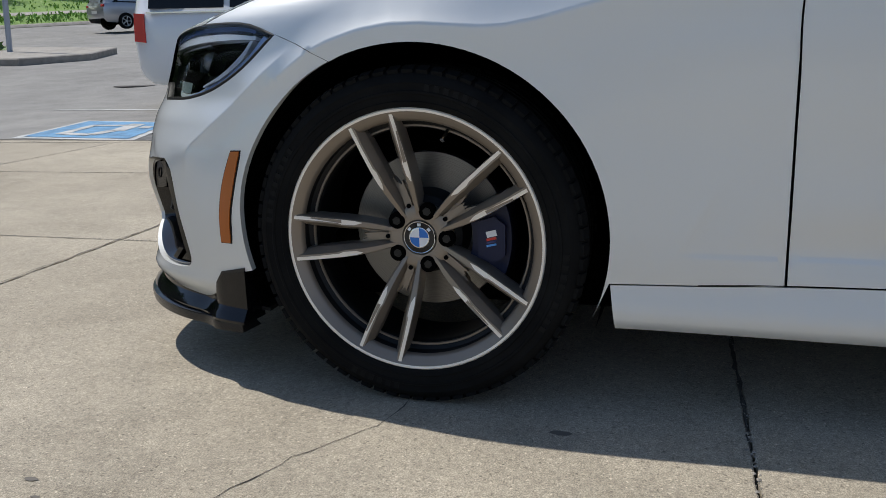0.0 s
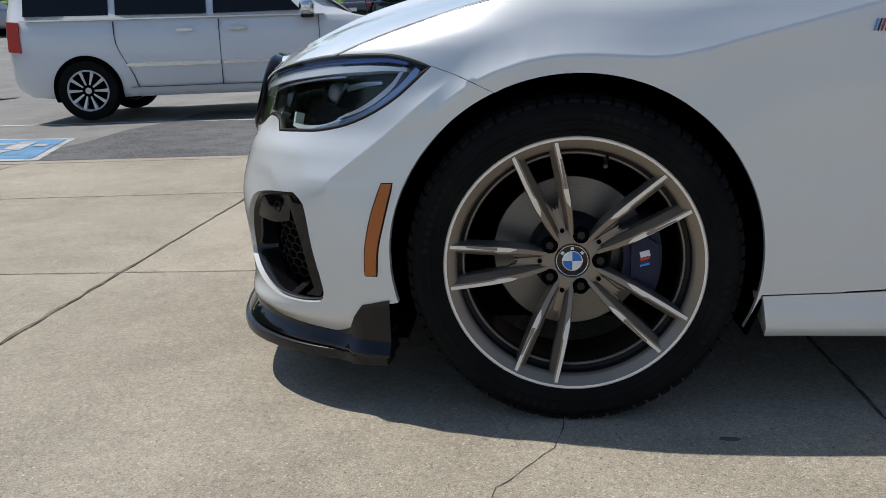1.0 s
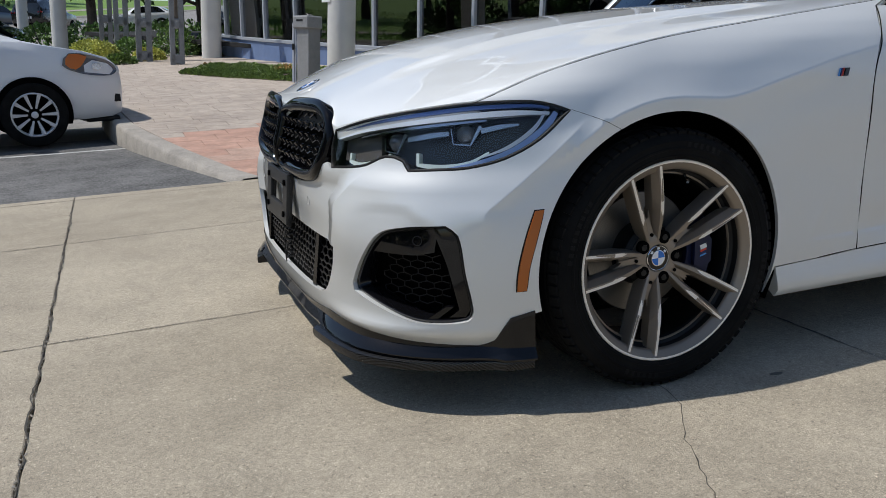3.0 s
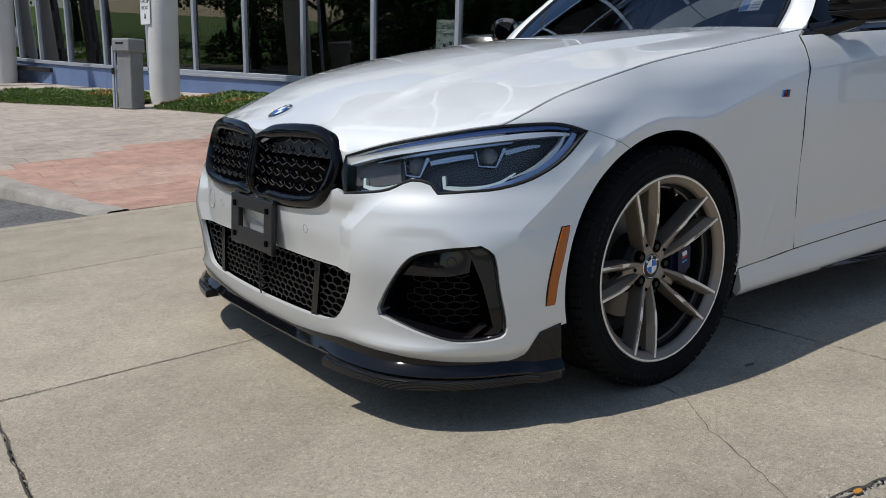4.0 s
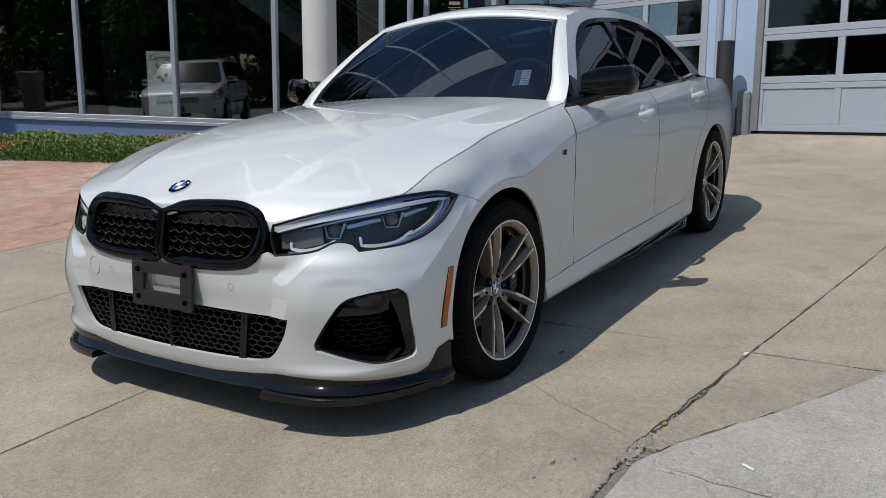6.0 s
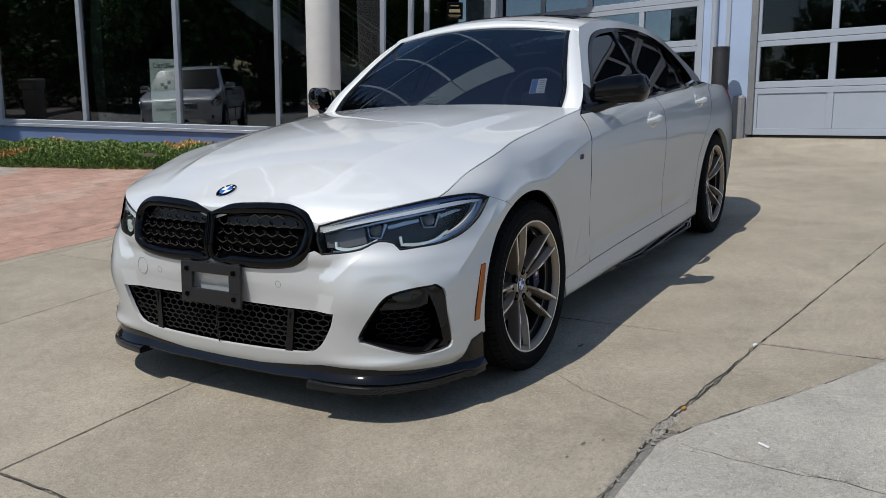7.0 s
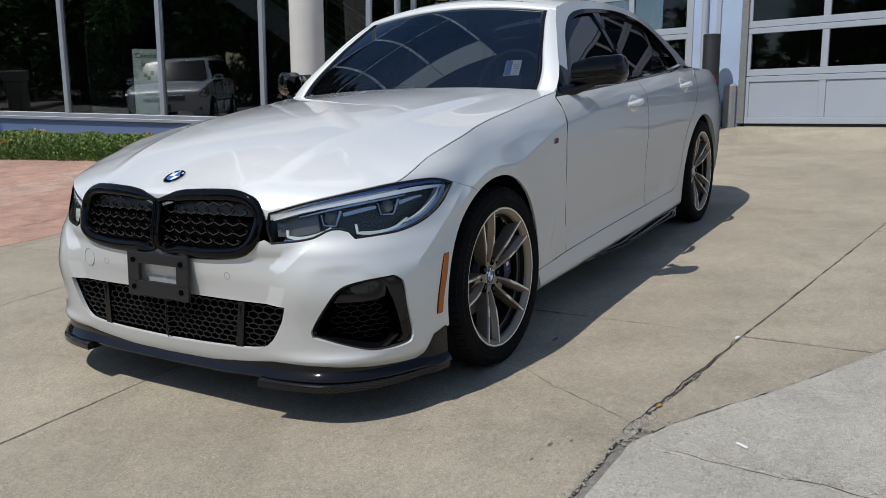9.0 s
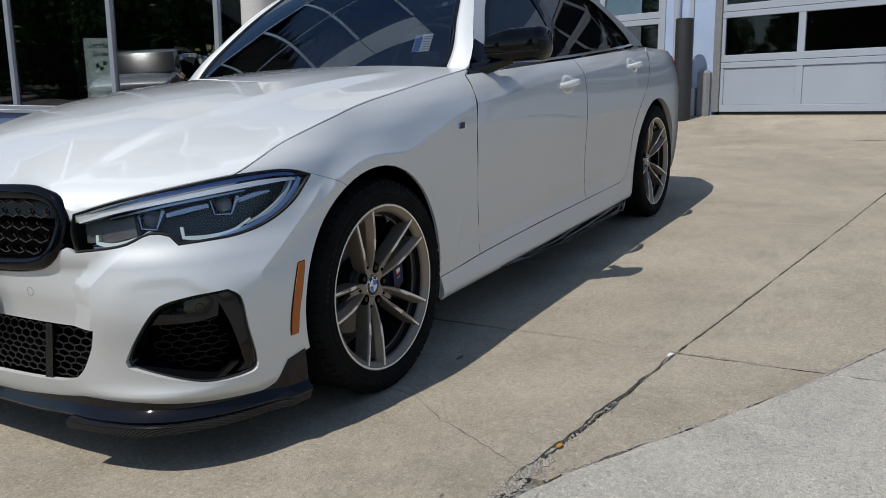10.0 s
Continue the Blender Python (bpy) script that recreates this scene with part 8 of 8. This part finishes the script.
side_patch("door_gap", [(-2.62, 0.362, 1), (-0.42, 0.362, 1), (-0.42, 0.356, 1), (-2.62, 0.356, 1)], 0.966, 0.0, 0.36, M["gap_shade"], van)
# arches are near-black plugs, the opening's shade put into colour
for x in (0.0, -3.11):
    for sgn in (-1, 1):
        bm = bmesh.new()
        ring = [(x + 0.385 * math.cos(q), 0.35 + 0.385 * math.sin(q)) for q in np.linspace(-0.35, math.pi + 0.35, 30)]
        b_prism(bm, ring, sgn * 0.70, sgn * 0.9885)
        part("wheel_arch", bm, M["void"], van)
        plain_wheel(van, x, sgn * 0.905, 0.338, 0.232, 10, -1 if sgn < 0 else 1)
side_patch("tail_lamp", [(-3.80, 0.78, 1), (-3.80, 1.12, 1), (-3.92, 1.13, 1), (-3.94, 0.80, 1)], 0.925, -0.35 * 0, 0.9, M["tail_red"], van, "red tail lamp", 0.03)
def van_flank(x):
    return float(np.interp(x, [0.2, 0.55, 0.82, 0.95], [0.970, 0.951, 0.90, 0.80]))


side_patch("head_lamp", [(0.34, 0.84), (0.42, 0.965), (0.80, 0.885), (0.92, 0.77), (0.84, 0.715), (0.55, 0.74)], van_flank, 0.0, 0.8, M["van_lamp"], van, "clear head lamp with amber corner", 0.012)
side_patch("lamp_reflector", [(0.64, 0.80), (0.66, 0.855), (0.72, 0.85), (0.75, 0.80), (0.70, 0.775)], van_flank, 0.0, 0.8, M["chrome"], van, "bright reflector", 0.014)
side_patch("amber_lamp", [(0.37, 0.85), (0.42, 0.955), (0.60, 0.922), (0.56, 0.86), (0.47, 0.79)], van_flank, 0.0, 0.8, M["amber"], van, "", 0.016)
side_patch("front_vent", [(0.80, 0.44), (0.80, 0.50), (0.92, 0.50), (0.92, 0.42)], 0.80, 0.0, 0.45, M["black"], van, "", 0.05)
part("front_spoiler", box_bm(0.72, 0, 0.235, 0.36, 1.6, 0.06, 0.02), M["black"], van)
part("grille", box_bm(0.955, 0, 0.72, 0.05, 1.0, 0.16, 0.02), M["chrome_strip"], van, "chrome grille bar")
part("number_plate", box_bm(0.985, 0, 0.52, 0.01, 0.30, 0.15), M["plate_black"], van)
bm = bmesh.new()
b_grid(bm, [[(-0.06, y, 1.135 + 0.0 * y), (-0.78, y * 0.83, 1.625)] for y in np.linspace(-0.88, 0.88, 9)])
bmesh.ops.translate(bm, vec=(0.02, 0, 0.012), verts=bm.verts)
part("windscreen", bm, M["car_glass"], van, "dark windscreen", True)
for sgn in (-1, 1):
    bm = box_bm(-0.54, sgn * 1.08, 1.185, 0.17, 0.24, 0.16, 0.05, seg=3)
    part("door_mirror", bm, M["chrome"], van, "chrome door mirror", True)
    part("mirror_arm", box_bm(-0.54, sgn * 1.02, 1.095, 0.15, 0.20, 0.035, 0.012), M["black"], van)
part("aerial", b_tube(bmesh.new(), [(0.18, -0.80, 1.03), (0.10, -0.80, 1.42)], 0.004, 6), M["black"], van)
# bonnet gap is a black tube in place of its shade
part("bonnet_gap", b_tube(bmesh.new(), [(-0.02, -0.86, 1.095), (0.4, -0.86, 1.02), (0.70, -0.80, 0.93)], 0.004, 6), M["black"], van)
for sgn in (-1, 1):
    side_patch("roof_rail", [(-1.1, 1.735), (-1.1, 1.765), (-3.5, 1.775), (-3.5, 1.745)], 0.74, 0.0, 1.7, M["chrome_strip"], van, "", 0.03, (sgn,))


def far_car(x, y, yaw, paint_m, kindname, label, tall=1.45, long=4.6, suv=False):
    """A smaller vehicle far off: lofted body, glass band, wheels, lamps."""
    c = thing(kindname, Matrix.Translation((x, y, float(lot_z(x, y)) - 0.03)) @ Matrix.Rotation(radians(yaw), 4, "Z"), label, "car", "parked cars")
    k = long / 4.6
    if suv:
        st = [(0.85, 0.4, 0.75, 0.76, .7, .75, .6), (0.7, 0.28, 0.95, 0.96, .85, .88, .7), (-0.3, 0.26, 1.06, 1.08, .88, .9, .7), (-0.95, 0.26, 1.06, tall - 0.08, .88, .91, .66), (-1.5, 0.26, 1.06, tall, .88, .91, .68), (-3.0, 0.26, 1.08, tall - 0.03, .88, .9, .66), (-3.6, 0.3, 1.08, tall - 0.25, .85, .87, .62), (-3.72, 0.45, 1.0, 1.05, .8, .82, .6)]
    else:
        st = [(0.85, 0.36, 0.62, 0.63, .7, .74, .6), (0.7, 0.25, 0.78, 0.79, .84, .87, .7), (-0.5, 0.24, 0.92, 0.93, .87, .89, .7), (-1.2, 0.24, 0.93, tall - 0.08, .87, .9, .60), (-1.8, 0.24, 0.94, tall, .87, .9, .60), (-2.6, 0.24, 0.95, tall - 0.06, .87, .9, .58), (-3.25, 0.26, 0.96, 0.99, .86, .88, .6), (-3.65, 0.3, 0.94, 0.96, .84, .86, .6), (-3.75, 0.42, 0.8, 0.81, .78, .8, .6)]
    body_loft("body", [(a * k, *b) for a, *b in st], paint_m, c)
    zb = 1.08 if suv else 0.96
    side_patch("side_window", [(-1.0 * k, zb + 0.02, 1), (-1.45 * k, tall - 0.10), (-2.5 * k, tall - 0.09), ((-3.3 if suv else -3.0) * k, zb + 0.05, 1)], 0.865, 0.52, zb, M["car_glass"], c)
    bm = bmesh.new()
    b_grid(bm, [[((-3.66 if suv else -3.28) * k, yy, zb + 0.03), ((-3.50 if suv else -2.7) * k, yy * 0.85, tall - 0.12)] for yy in np.linspace(-0.66, 0.66, 5)])
    bmesh.ops.translate(bm, vec=(-0.03, 0, 0.02), verts=bm.verts)
    part("rear_window", bm, M["car_glass"], c)
    # same near-black plugs for the shade in these arches
    for xx in (0.0, -2.75 * k):
        for sgn in (-1, 1):
            bm = bmesh.new()
            b_prism(bm, [(xx + 0.36 * math.cos(q), 0.33 + 0.36 * math.sin(q)) for q in np.linspace(-0.3, math.pi + 0.3, 20)], sgn * 0.6, sgn * 0.91)
            part("wheel_arch", bm, M["void"], c)
            plain_wheel(c, xx, sgn * 0.84, 0.33, 0.22, 5, -1 if sgn < 0 else 1)
    for sgn in (-1, 1):
        part("tail_lamp", box_bm(-3.62 * k, sgn * 0.70, zb - 0.10, 0.20, 0.26, 0.12, 0.02), M["tail_red"], c)
        part("head_lamp", box_bm(0.72 * k, sgn * 0.68, 0.70, 0.2, 0.26, 0.12, 0.02), M["clear_lamp"], c)
    part("number_plate", box_bm(-3.76 * k, 0, 0.72, 0.02, 0.5, 0.12), M["white"], c)
    return c


far_car(-22.2, 32.6, 62, M["silver"], "silver_suv", "silver compact suv parked across the lot", 1.68, 4.5, True)
far_car(-6.6, 60.2, 62, M["dark_blue"], "dark_sedan", "dark blue sedan parked beyond the walk", 1.46, 4.7)
far_car(-3.4, 51.0, 70, M["black_paint"], "dark_suv", "black suv parked beyond the walk", 1.72, 4.6, True)
far_car(-0.2, 49.8, 165, M["van_white"], "pale_car", "pale coupe parked behind the porch", 1.4, 4.5)
far_car(-13.0, 66.0, 160, M["van_white"], "white_suv", "white suv on the far road", 1.68, 4.6, True)
far_car(-4.6, 31.0, 68, M["black_paint"], "black_car", "black sedan with red tail lamps behind the minivan", 1.42, 4.7)


# ---- planting ----
def leaf_mat(name, lo, hi, rough=0.6):
    m = mat(name, hi, rough, 0.0)
    k = Nodes(m)
    g = k.n("NewGeometry")
    k.color(k.ramp(g.outputs["Random Per Island"], [(0.0, lo), (0.55, hi), (1.0, tuple(min(1, c * 1.5) for c in hi))]))
    return m


M["juniper"] = leaf_mat("juniper_green", (0.03, 0.06, 0.012), (0.165, 0.24, 0.05))
M["juniper_dry"] = leaf_mat("juniper_dry_tips", (0.28, 0.15, 0.04), (0.48, 0.28, 0.09))
M["leaf"] = leaf_mat("tree_leaf", (0.025, 0.06, 0.014), (0.09, 0.165, 0.035))
# darker copy of the tree leaf, with shade put into its colour
M["leaf_shaded"] = leaf_mat("shaded_shrub_leaf", (0.012, 0.028, 0.007), (0.045, 0.08, 0.018))
M["leaf_light"] = leaf_mat("shrub_leaf", (0.05, 0.11, 0.02), (0.13, 0.22, 0.05))
M["flower"] = leaf_mat("yellow_green_flowers", (0.25, 0.30, 0.05), (0.5, 0.5, 0.14))
M["bark"] = speckled("bark", (0.06, 0.045, 0.035), (0.11, 0.085, 0.065), (0.14, 0.11, 0.09), 0.9, 6)
M["grass"] = leaf_mat("lawn_grass", (0.13, 0.23, 0.035), (0.19, 0.32, 0.06))
M["lawn"] = speckled("lawn_soil", (0.13, 0.23, 0.035), (0.19, 0.32, 0.05), (0.2, 0.34, 0.07), 0.9, 0.3, 30, 0.4)


def sprays(seeds, size, r, flat=0.35):
    """Small pointed leaves (two triangles each) at the given places and directions."""
    V, F = [], []
    for p, n in seeds:
        d = Vector(n) + Vector((r.gauss(0, 0.6), r.gauss(0, 0.6), r.gauss(0, 0.45)))
        d.normalize()
        s0 = d.cross(Vector((r.gauss(0, 1), r.gauss(0, 1), r.gauss(0, 1))))
        if s0.length < 1e-3:
            continue
        s0.normalize()
        L0 = size * r.uniform(0.6, 1.4)
        w = L0 * flat
        p = Vector(p)
        k = len(V)
        V += [p, p + d * L0 * 0.5 + s0 * w, p + d * L0, p + d * L0 * 0.5 - s0 * w]
        F.append((k, k + 1, k + 2, k + 3))
    return V, F


def hedge(line, width, height, n, seed, label):
    r = random.Random(seed)
    L0 = outline(line, 0.15, False)
    seeds, dry = [], []
    inward = Vector((0.907, 0.42, 0))
    for k in range(n):
        i = r.randrange(len(L0) - 1)
        a = L0[i] + (L0[i + 1] - L0[i]) * r.random()
        u = r.random()
        base = walk_z(a[1])
        prof = height * (0.8 + 0.5 * u) * (1 - (2 * u - 1) ** 4) ** 0.5 * (0.74 + 0.55 * noise.noise(Vector((a[0] * 3.4, a[1] * 3.4, u * 6))))
        z = base + prof * (r.random() ** 0.35)
        p = Vector((a[0], a[1], z)) + inward * (u * width + 0.08 * noise.noise(Vector((a[0] * 3, a[1] * 3, 7))))
        nrm = Vector((-(1 - 2 * u) * 0.9 * 0.907, -(1 - 2 * u) * 0.9 * 0.42, 0.75))
        (dry if noise.noise(Vector((a[0] * 1.6, a[1] * 1.6, u * 2 + 3))) > 0.38 and r.random() < 0.5 else seeds).append((p, nrm))
    V, F = sprays(seeds, 0.034, r, 0.28)
    h = tagged(mesh_ob("juniper_hedge", V, F, M["juniper"], smooth=False), label, "hedge", kind="stuff")
    if dry:
        V, F = sprays(dry, 0.055, r, 0.2)
        mesh_ob("dry_tips", V, F, M["juniper_dry"], h, "dry orange-brown tips", smooth=False)
    rows = []
    for a in L0:
        z = walk_z(a[1])
        rows.append([(a[0] + 0.05 * 0.907, a[1] + 0.02, z), (a[0] + 0.907 * width * 0.25, a[1] + 0.42 * width * 0.25, z + height * 0.55), (a[0] + 0.907 * width * 0.75, a[1] + 0.42 * width * 0.75, z + height * 0.55), (a[0] + 0.907 * width, a[1] + 0.42 * width, z)])
    part("hedge_heart", b_grid(bmesh.new(), rows), M["soil"], h, "", True)
    return h


hedge([(2.10, 10.65), (2.62, 9.25), (3.25, 7.80), (4.0, 6.2), (4.7, 4.9)], 2.4, 0.165, 105000, 3, "low green juniper hedge along the blue wall")
hedge([(0.05, 14.0), (0.75, 12.7), (1.62, 11.25)], 1.6, 0.165, 40000, 5, "low green juniper hedge beside the drop box")


def shrub(x, y, z, rx, rz, n, material, label, seed, size=0.10):
    r = random.Random(seed)
    seeds = []
    for k in range(n):
        v = Vector((r.gauss(0, 1), r.gauss(0, 1), abs(r.gauss(0, 1)))).normalized()
        q = 0.55 + 0.5 * r.random() ** 0.5
        seeds.append(((v.x * rx * q, v.y * rx * q, v.z * rz * q), v))
    V, F = sprays(seeds, size, r, 0.32)
    ob = mesh_ob("shrub", V, F, material, smooth=False)
    ob.location = (x, y, z)
    return tagged(ob, label, "shrub", "shrubs by the porch")


for k, (x, y, rx, rz, mt, lb) in enumerate(((-1.25, 19.6, 0.7, 0.7, "flower", "yellow-green flowering shrub beside the walk"), (-0.55, 19.9, 0.8, 0.8, "leaf_light", "bright green shrub beside the walk"), (0.55, 20.2, 0.9, 1.3, "leaf_light", "bright green shrub behind the porch pier"),
                                             (1.55, 20.4, 0.9, 1.0, "leaf", "dark green shrub by the curved window"), (-1.55, 21.2, 0.8, 0.7, "flower", "yellow-green flowering shrub beside the walk"), (-0.9, 17.9, 0.6, 0.3, "juniper", "low green juniper by the porch"), (-0.2, 19.0, 0.6, 0.45, "flower", "pale flowering plant by the porch pier"))):
    shrub(x, y, walk_z(y), rx * 0.6, rz * 0.6, 1500, M[mt], lb, 20 + k, 0.07)
for k in range(7):
    shrub(-3.0 + 1.3 * k, 30.5 + 0.3 * k, float(lot_z(-2, 31)), 0.95, 0.95, 700, M["leaf"], "clipped dark green hedge shrub beyond the walk", 60 + k, 0.16)
# shrubs out of direct view, added to darken what the windows mirror
for k in range(13):
    shrub(-20.5 - 1.2 * (k % 3), -15.0 + 2.6 * k, float(lot_z(-21, -15.0 + 2.6 * k)) - 0.1, 1.7, 1.9 + 0.3 * (k % 2), 1100, M["leaf_shaded"], "added shrub under the trees across the street, leaves darkened for shade", 100 + k, 0.22)
tagged(slab_ob("traffic_island", [(-21.3, 13.6), (-14.2, 13.8), (-13.6, 15.6), (-14.6, 18.0), (-21.3, 18.8)], M["kerb"], None, 0.14, 0.25, 0.03, 0.5, 0.005, rs, lambda x, y: float(lot_z(x, y))), "raised concrete kerbed island in the lot", "island", kind="structure")
for k in range(2):
    shrub(-19.5 + 1.4 * k, 16.6, float(lot_z(-17, 15)) + 0.12, 0.7, 0.4, 700, M["leaf"], "low dark shrub on the kerbed island", 80 + k, 0.14)
pole = thing("sign_post", stand((-16.6, 16.2, 0.65), (1, 0)), "slim white metal post on the island", "post")
part("post", b_tube(bmesh.new(), [(0, 0, -0.2), (0, 0, 4.5)], 0.07, 14), M["alu_white"], pole, "", True)


# lawn bank beyond the lot, a path along it and trees behind
EDGE, ALONG, AWAY = np.array([-32.2, 36.7]), np.array([0.466, 0.885]), np.array([-0.885, 0.466])


def bank(s0, d):
    """A place on the bank: s0 along the lot's far edge, d up the lawn."""
    p = EDGE + ALONG * s0 + AWAY * d
    return (p[0], p[1], float(lot_z(p[0], p[1])) + (0.10 if d > 0.01 else -0.05) + 0.055 * d)


def bank_sheet(name, ds, lift, material, label, category):
    ss = np.linspace(-60, 130, 48)
    V = [(q[0], q[1], q[2] + lift) for s0 in ss for q in (bank(s0, d) for d in ds)]
    n = len(ds)
    F = [(i * n + j, (i + 1) * n + j, (i + 1) * n + j + 1, i * n + j + 1) for i in range(len(ss) - 1) for j in range(n - 1)]
    return tagged(mesh_ob(name, V, F, material), label, category, kind="structure")


bank_sheet("lawn", (0.0, 0.15, 0.3, 8, 16, 30, 50, 80, 130), 0.0, M["lawn"], "sunlit green lawn beyond the parking lot", "lawn")
bank_sheet("lawn_kerb", (0.0, 0.16, 0.32), 0.03, M["kerb"], "pale concrete kerb along the lawn", "kerb")
bank_sheet("path", (6.0, 8.2), 0.03, M["kerb"], "pale concrete path through the lawn", "path")
rg = random.Random(2)
V, F = sprays([(bank(rg.uniform(-25, 60), rg.choice((rg.uniform(0.5, 5.8), rg.uniform(8.4, 40)))), (0, 0, 1)) for _ in range(9000)], 0.25, rg, 0.25)
tagged(mesh_ob("grass_tufts", V, F, M["grass"], smooth=False), "sunlit tufts of lawn grass", "grass", kind="stuff")


def tree_meshes(seed):
    r = random.Random(seed)
    bm = bmesh.new()
    b_tube(bm, [(0, 0, -0.3), (0.05, 0.02, 1.2), (0.0, 0.08, 2.6), (0.1, 0.1, 4.5), (0.0, 0.2, 6.2)], [0.30, 0.22, 0.19, 0.13, 0.05], 10)
    blobs = []
    for k in range(11):
        q = k * 2.4 + r.random()
        h = 2.4 + 0.42 * k
        reach = (2.6 - 0.13 * k) * r.uniform(0.75, 1.1)
        tip = Vector((reach * math.cos(q), reach * math.sin(q), h + r.uniform(0.5, 1.2)))
        b_tube(bm, [(0.02, 0.06, h - 0.4), tip * 0.5 + Vector((0, 0, h * 0.5 - 0.1)), tip], [0.09, 0.055, 0.02], 6)
        blobs.append((tip, r.uniform(0.8, 1.25)))
    blobs += [(Vector((0, 0.1, 6.6)), 1.2), (Vector((0.5, 0, 5.6)), 1.2), (Vector((-0.5, 0.4, 4.6)), 1.3)]
    seeds = []
    for c, rad in blobs:
        for j in range(330):
            v = Vector((r.gauss(0, 1), r.gauss(0, 1), r.gauss(0, 0.75))).normalized()
            seeds.append((c + v * rad * r.uniform(0.45, 1.05), v + Vector((0, 0, -0.3))))
    return bm, sprays(seeds, 0.26, r, 0.36)


trees = []
for sd in (1, 2, 3):
    bm, (V, F) = tree_meshes(sd)
    tr = thing("tree", Matrix.Translation((-34 - 5 * sd, 6 * sd, 0.5)), "leafy dark green tree beyond the lot", "tree", "trees round the lot")
    part("trunk", bm, M["bark"], tr, "", True)
    mesh_ob("crown", V, F, M["leaf"], tr, "", smooth=False)
    trees.append(tr)
rt = random.Random(8)
spots = [(-31, -2), (-33, 3.5), (-30, 9), (-33, 14), (-31, 20), (-36, 26), (-29, -8), (-37, 8), (-38, 18), (-27, -14), (-40, 0)]
spots += [(-24.5 - 2.5 * (k % 3), -14 + 2.1 * k) for k in range(14)]
for k, (x, y) in enumerate(spots):
    s0 = rt.uniform(1.1, 1.6)
    t = copy_thing(trees[k % 3], Matrix.Translation((x, y, float(lot_z(x, y)) * 0.6 - (1.2 if k > 10 else 0.0))) @ Matrix.Rotation(rt.uniform(0, 6), 4, "Z") @ Matrix.Scale(s0, 4))
for k in range(22):
    p = bank(-30 + 6.0 * k + rt.uniform(-1.5, 1.5), 24 + rt.uniform(-4, 10))
    copy_thing(trees[k % 3], Matrix.Translation(p) @ Matrix.Rotation(rt.uniform(0, 6), 4, "Z") @ Matrix.Scale(rt.uniform(1.2, 1.8), 4))

for k, (x, y) in enumerate(((-1.5, 44.5), (2.5, 41.0), (6.0, 38.5), (9.5, 40.0), (4.2, 46.0), (-5.5, 70.0), (-12.0, 74.0))):
    copy_thing(trees[k % 3], Matrix.Translation((x, y, float(lot_z(x, y)) - 0.9)) @ Matrix.Rotation(rt.uniform(0, 6), 4, "Z") @ Matrix.Scale(1.15, 4))

# second added row, unseen directly, hides the bright lawn in window reflections
for k in range(19):
    p = bank(-50 + 2.2 * k, 3.0)
    shrub(p[0], p[1], p[2] - 0.2, 2.0, 2.4 + 0.5 * (k % 3), 1000, M["leaf_shaded"], "added tall shrub along the far lawn, leaves darkened for shade", 130 + k, 0.30)

# plain wall that closes the forecourt on the street side
nb = thing("street_side_wall", stand((0, -21.5, -0.6), (1, 0)), "plain pale grey building wall across the forecourt", "wall", kind="structure")
boxes("wall_face", M["column"], nb, [(-4, 26, -0.4, 0.0, 0, 4.4)])


# ---- lay the site on its slope ----
bpy.context.view_layer.update()
for ob in list(scene.objects):
    if ob.parent is None and ob.type in {"MESH", "EMPTY", "CURVE", "FONT"}:
        ob.matrix_world = SITE @ ob.matrix_world
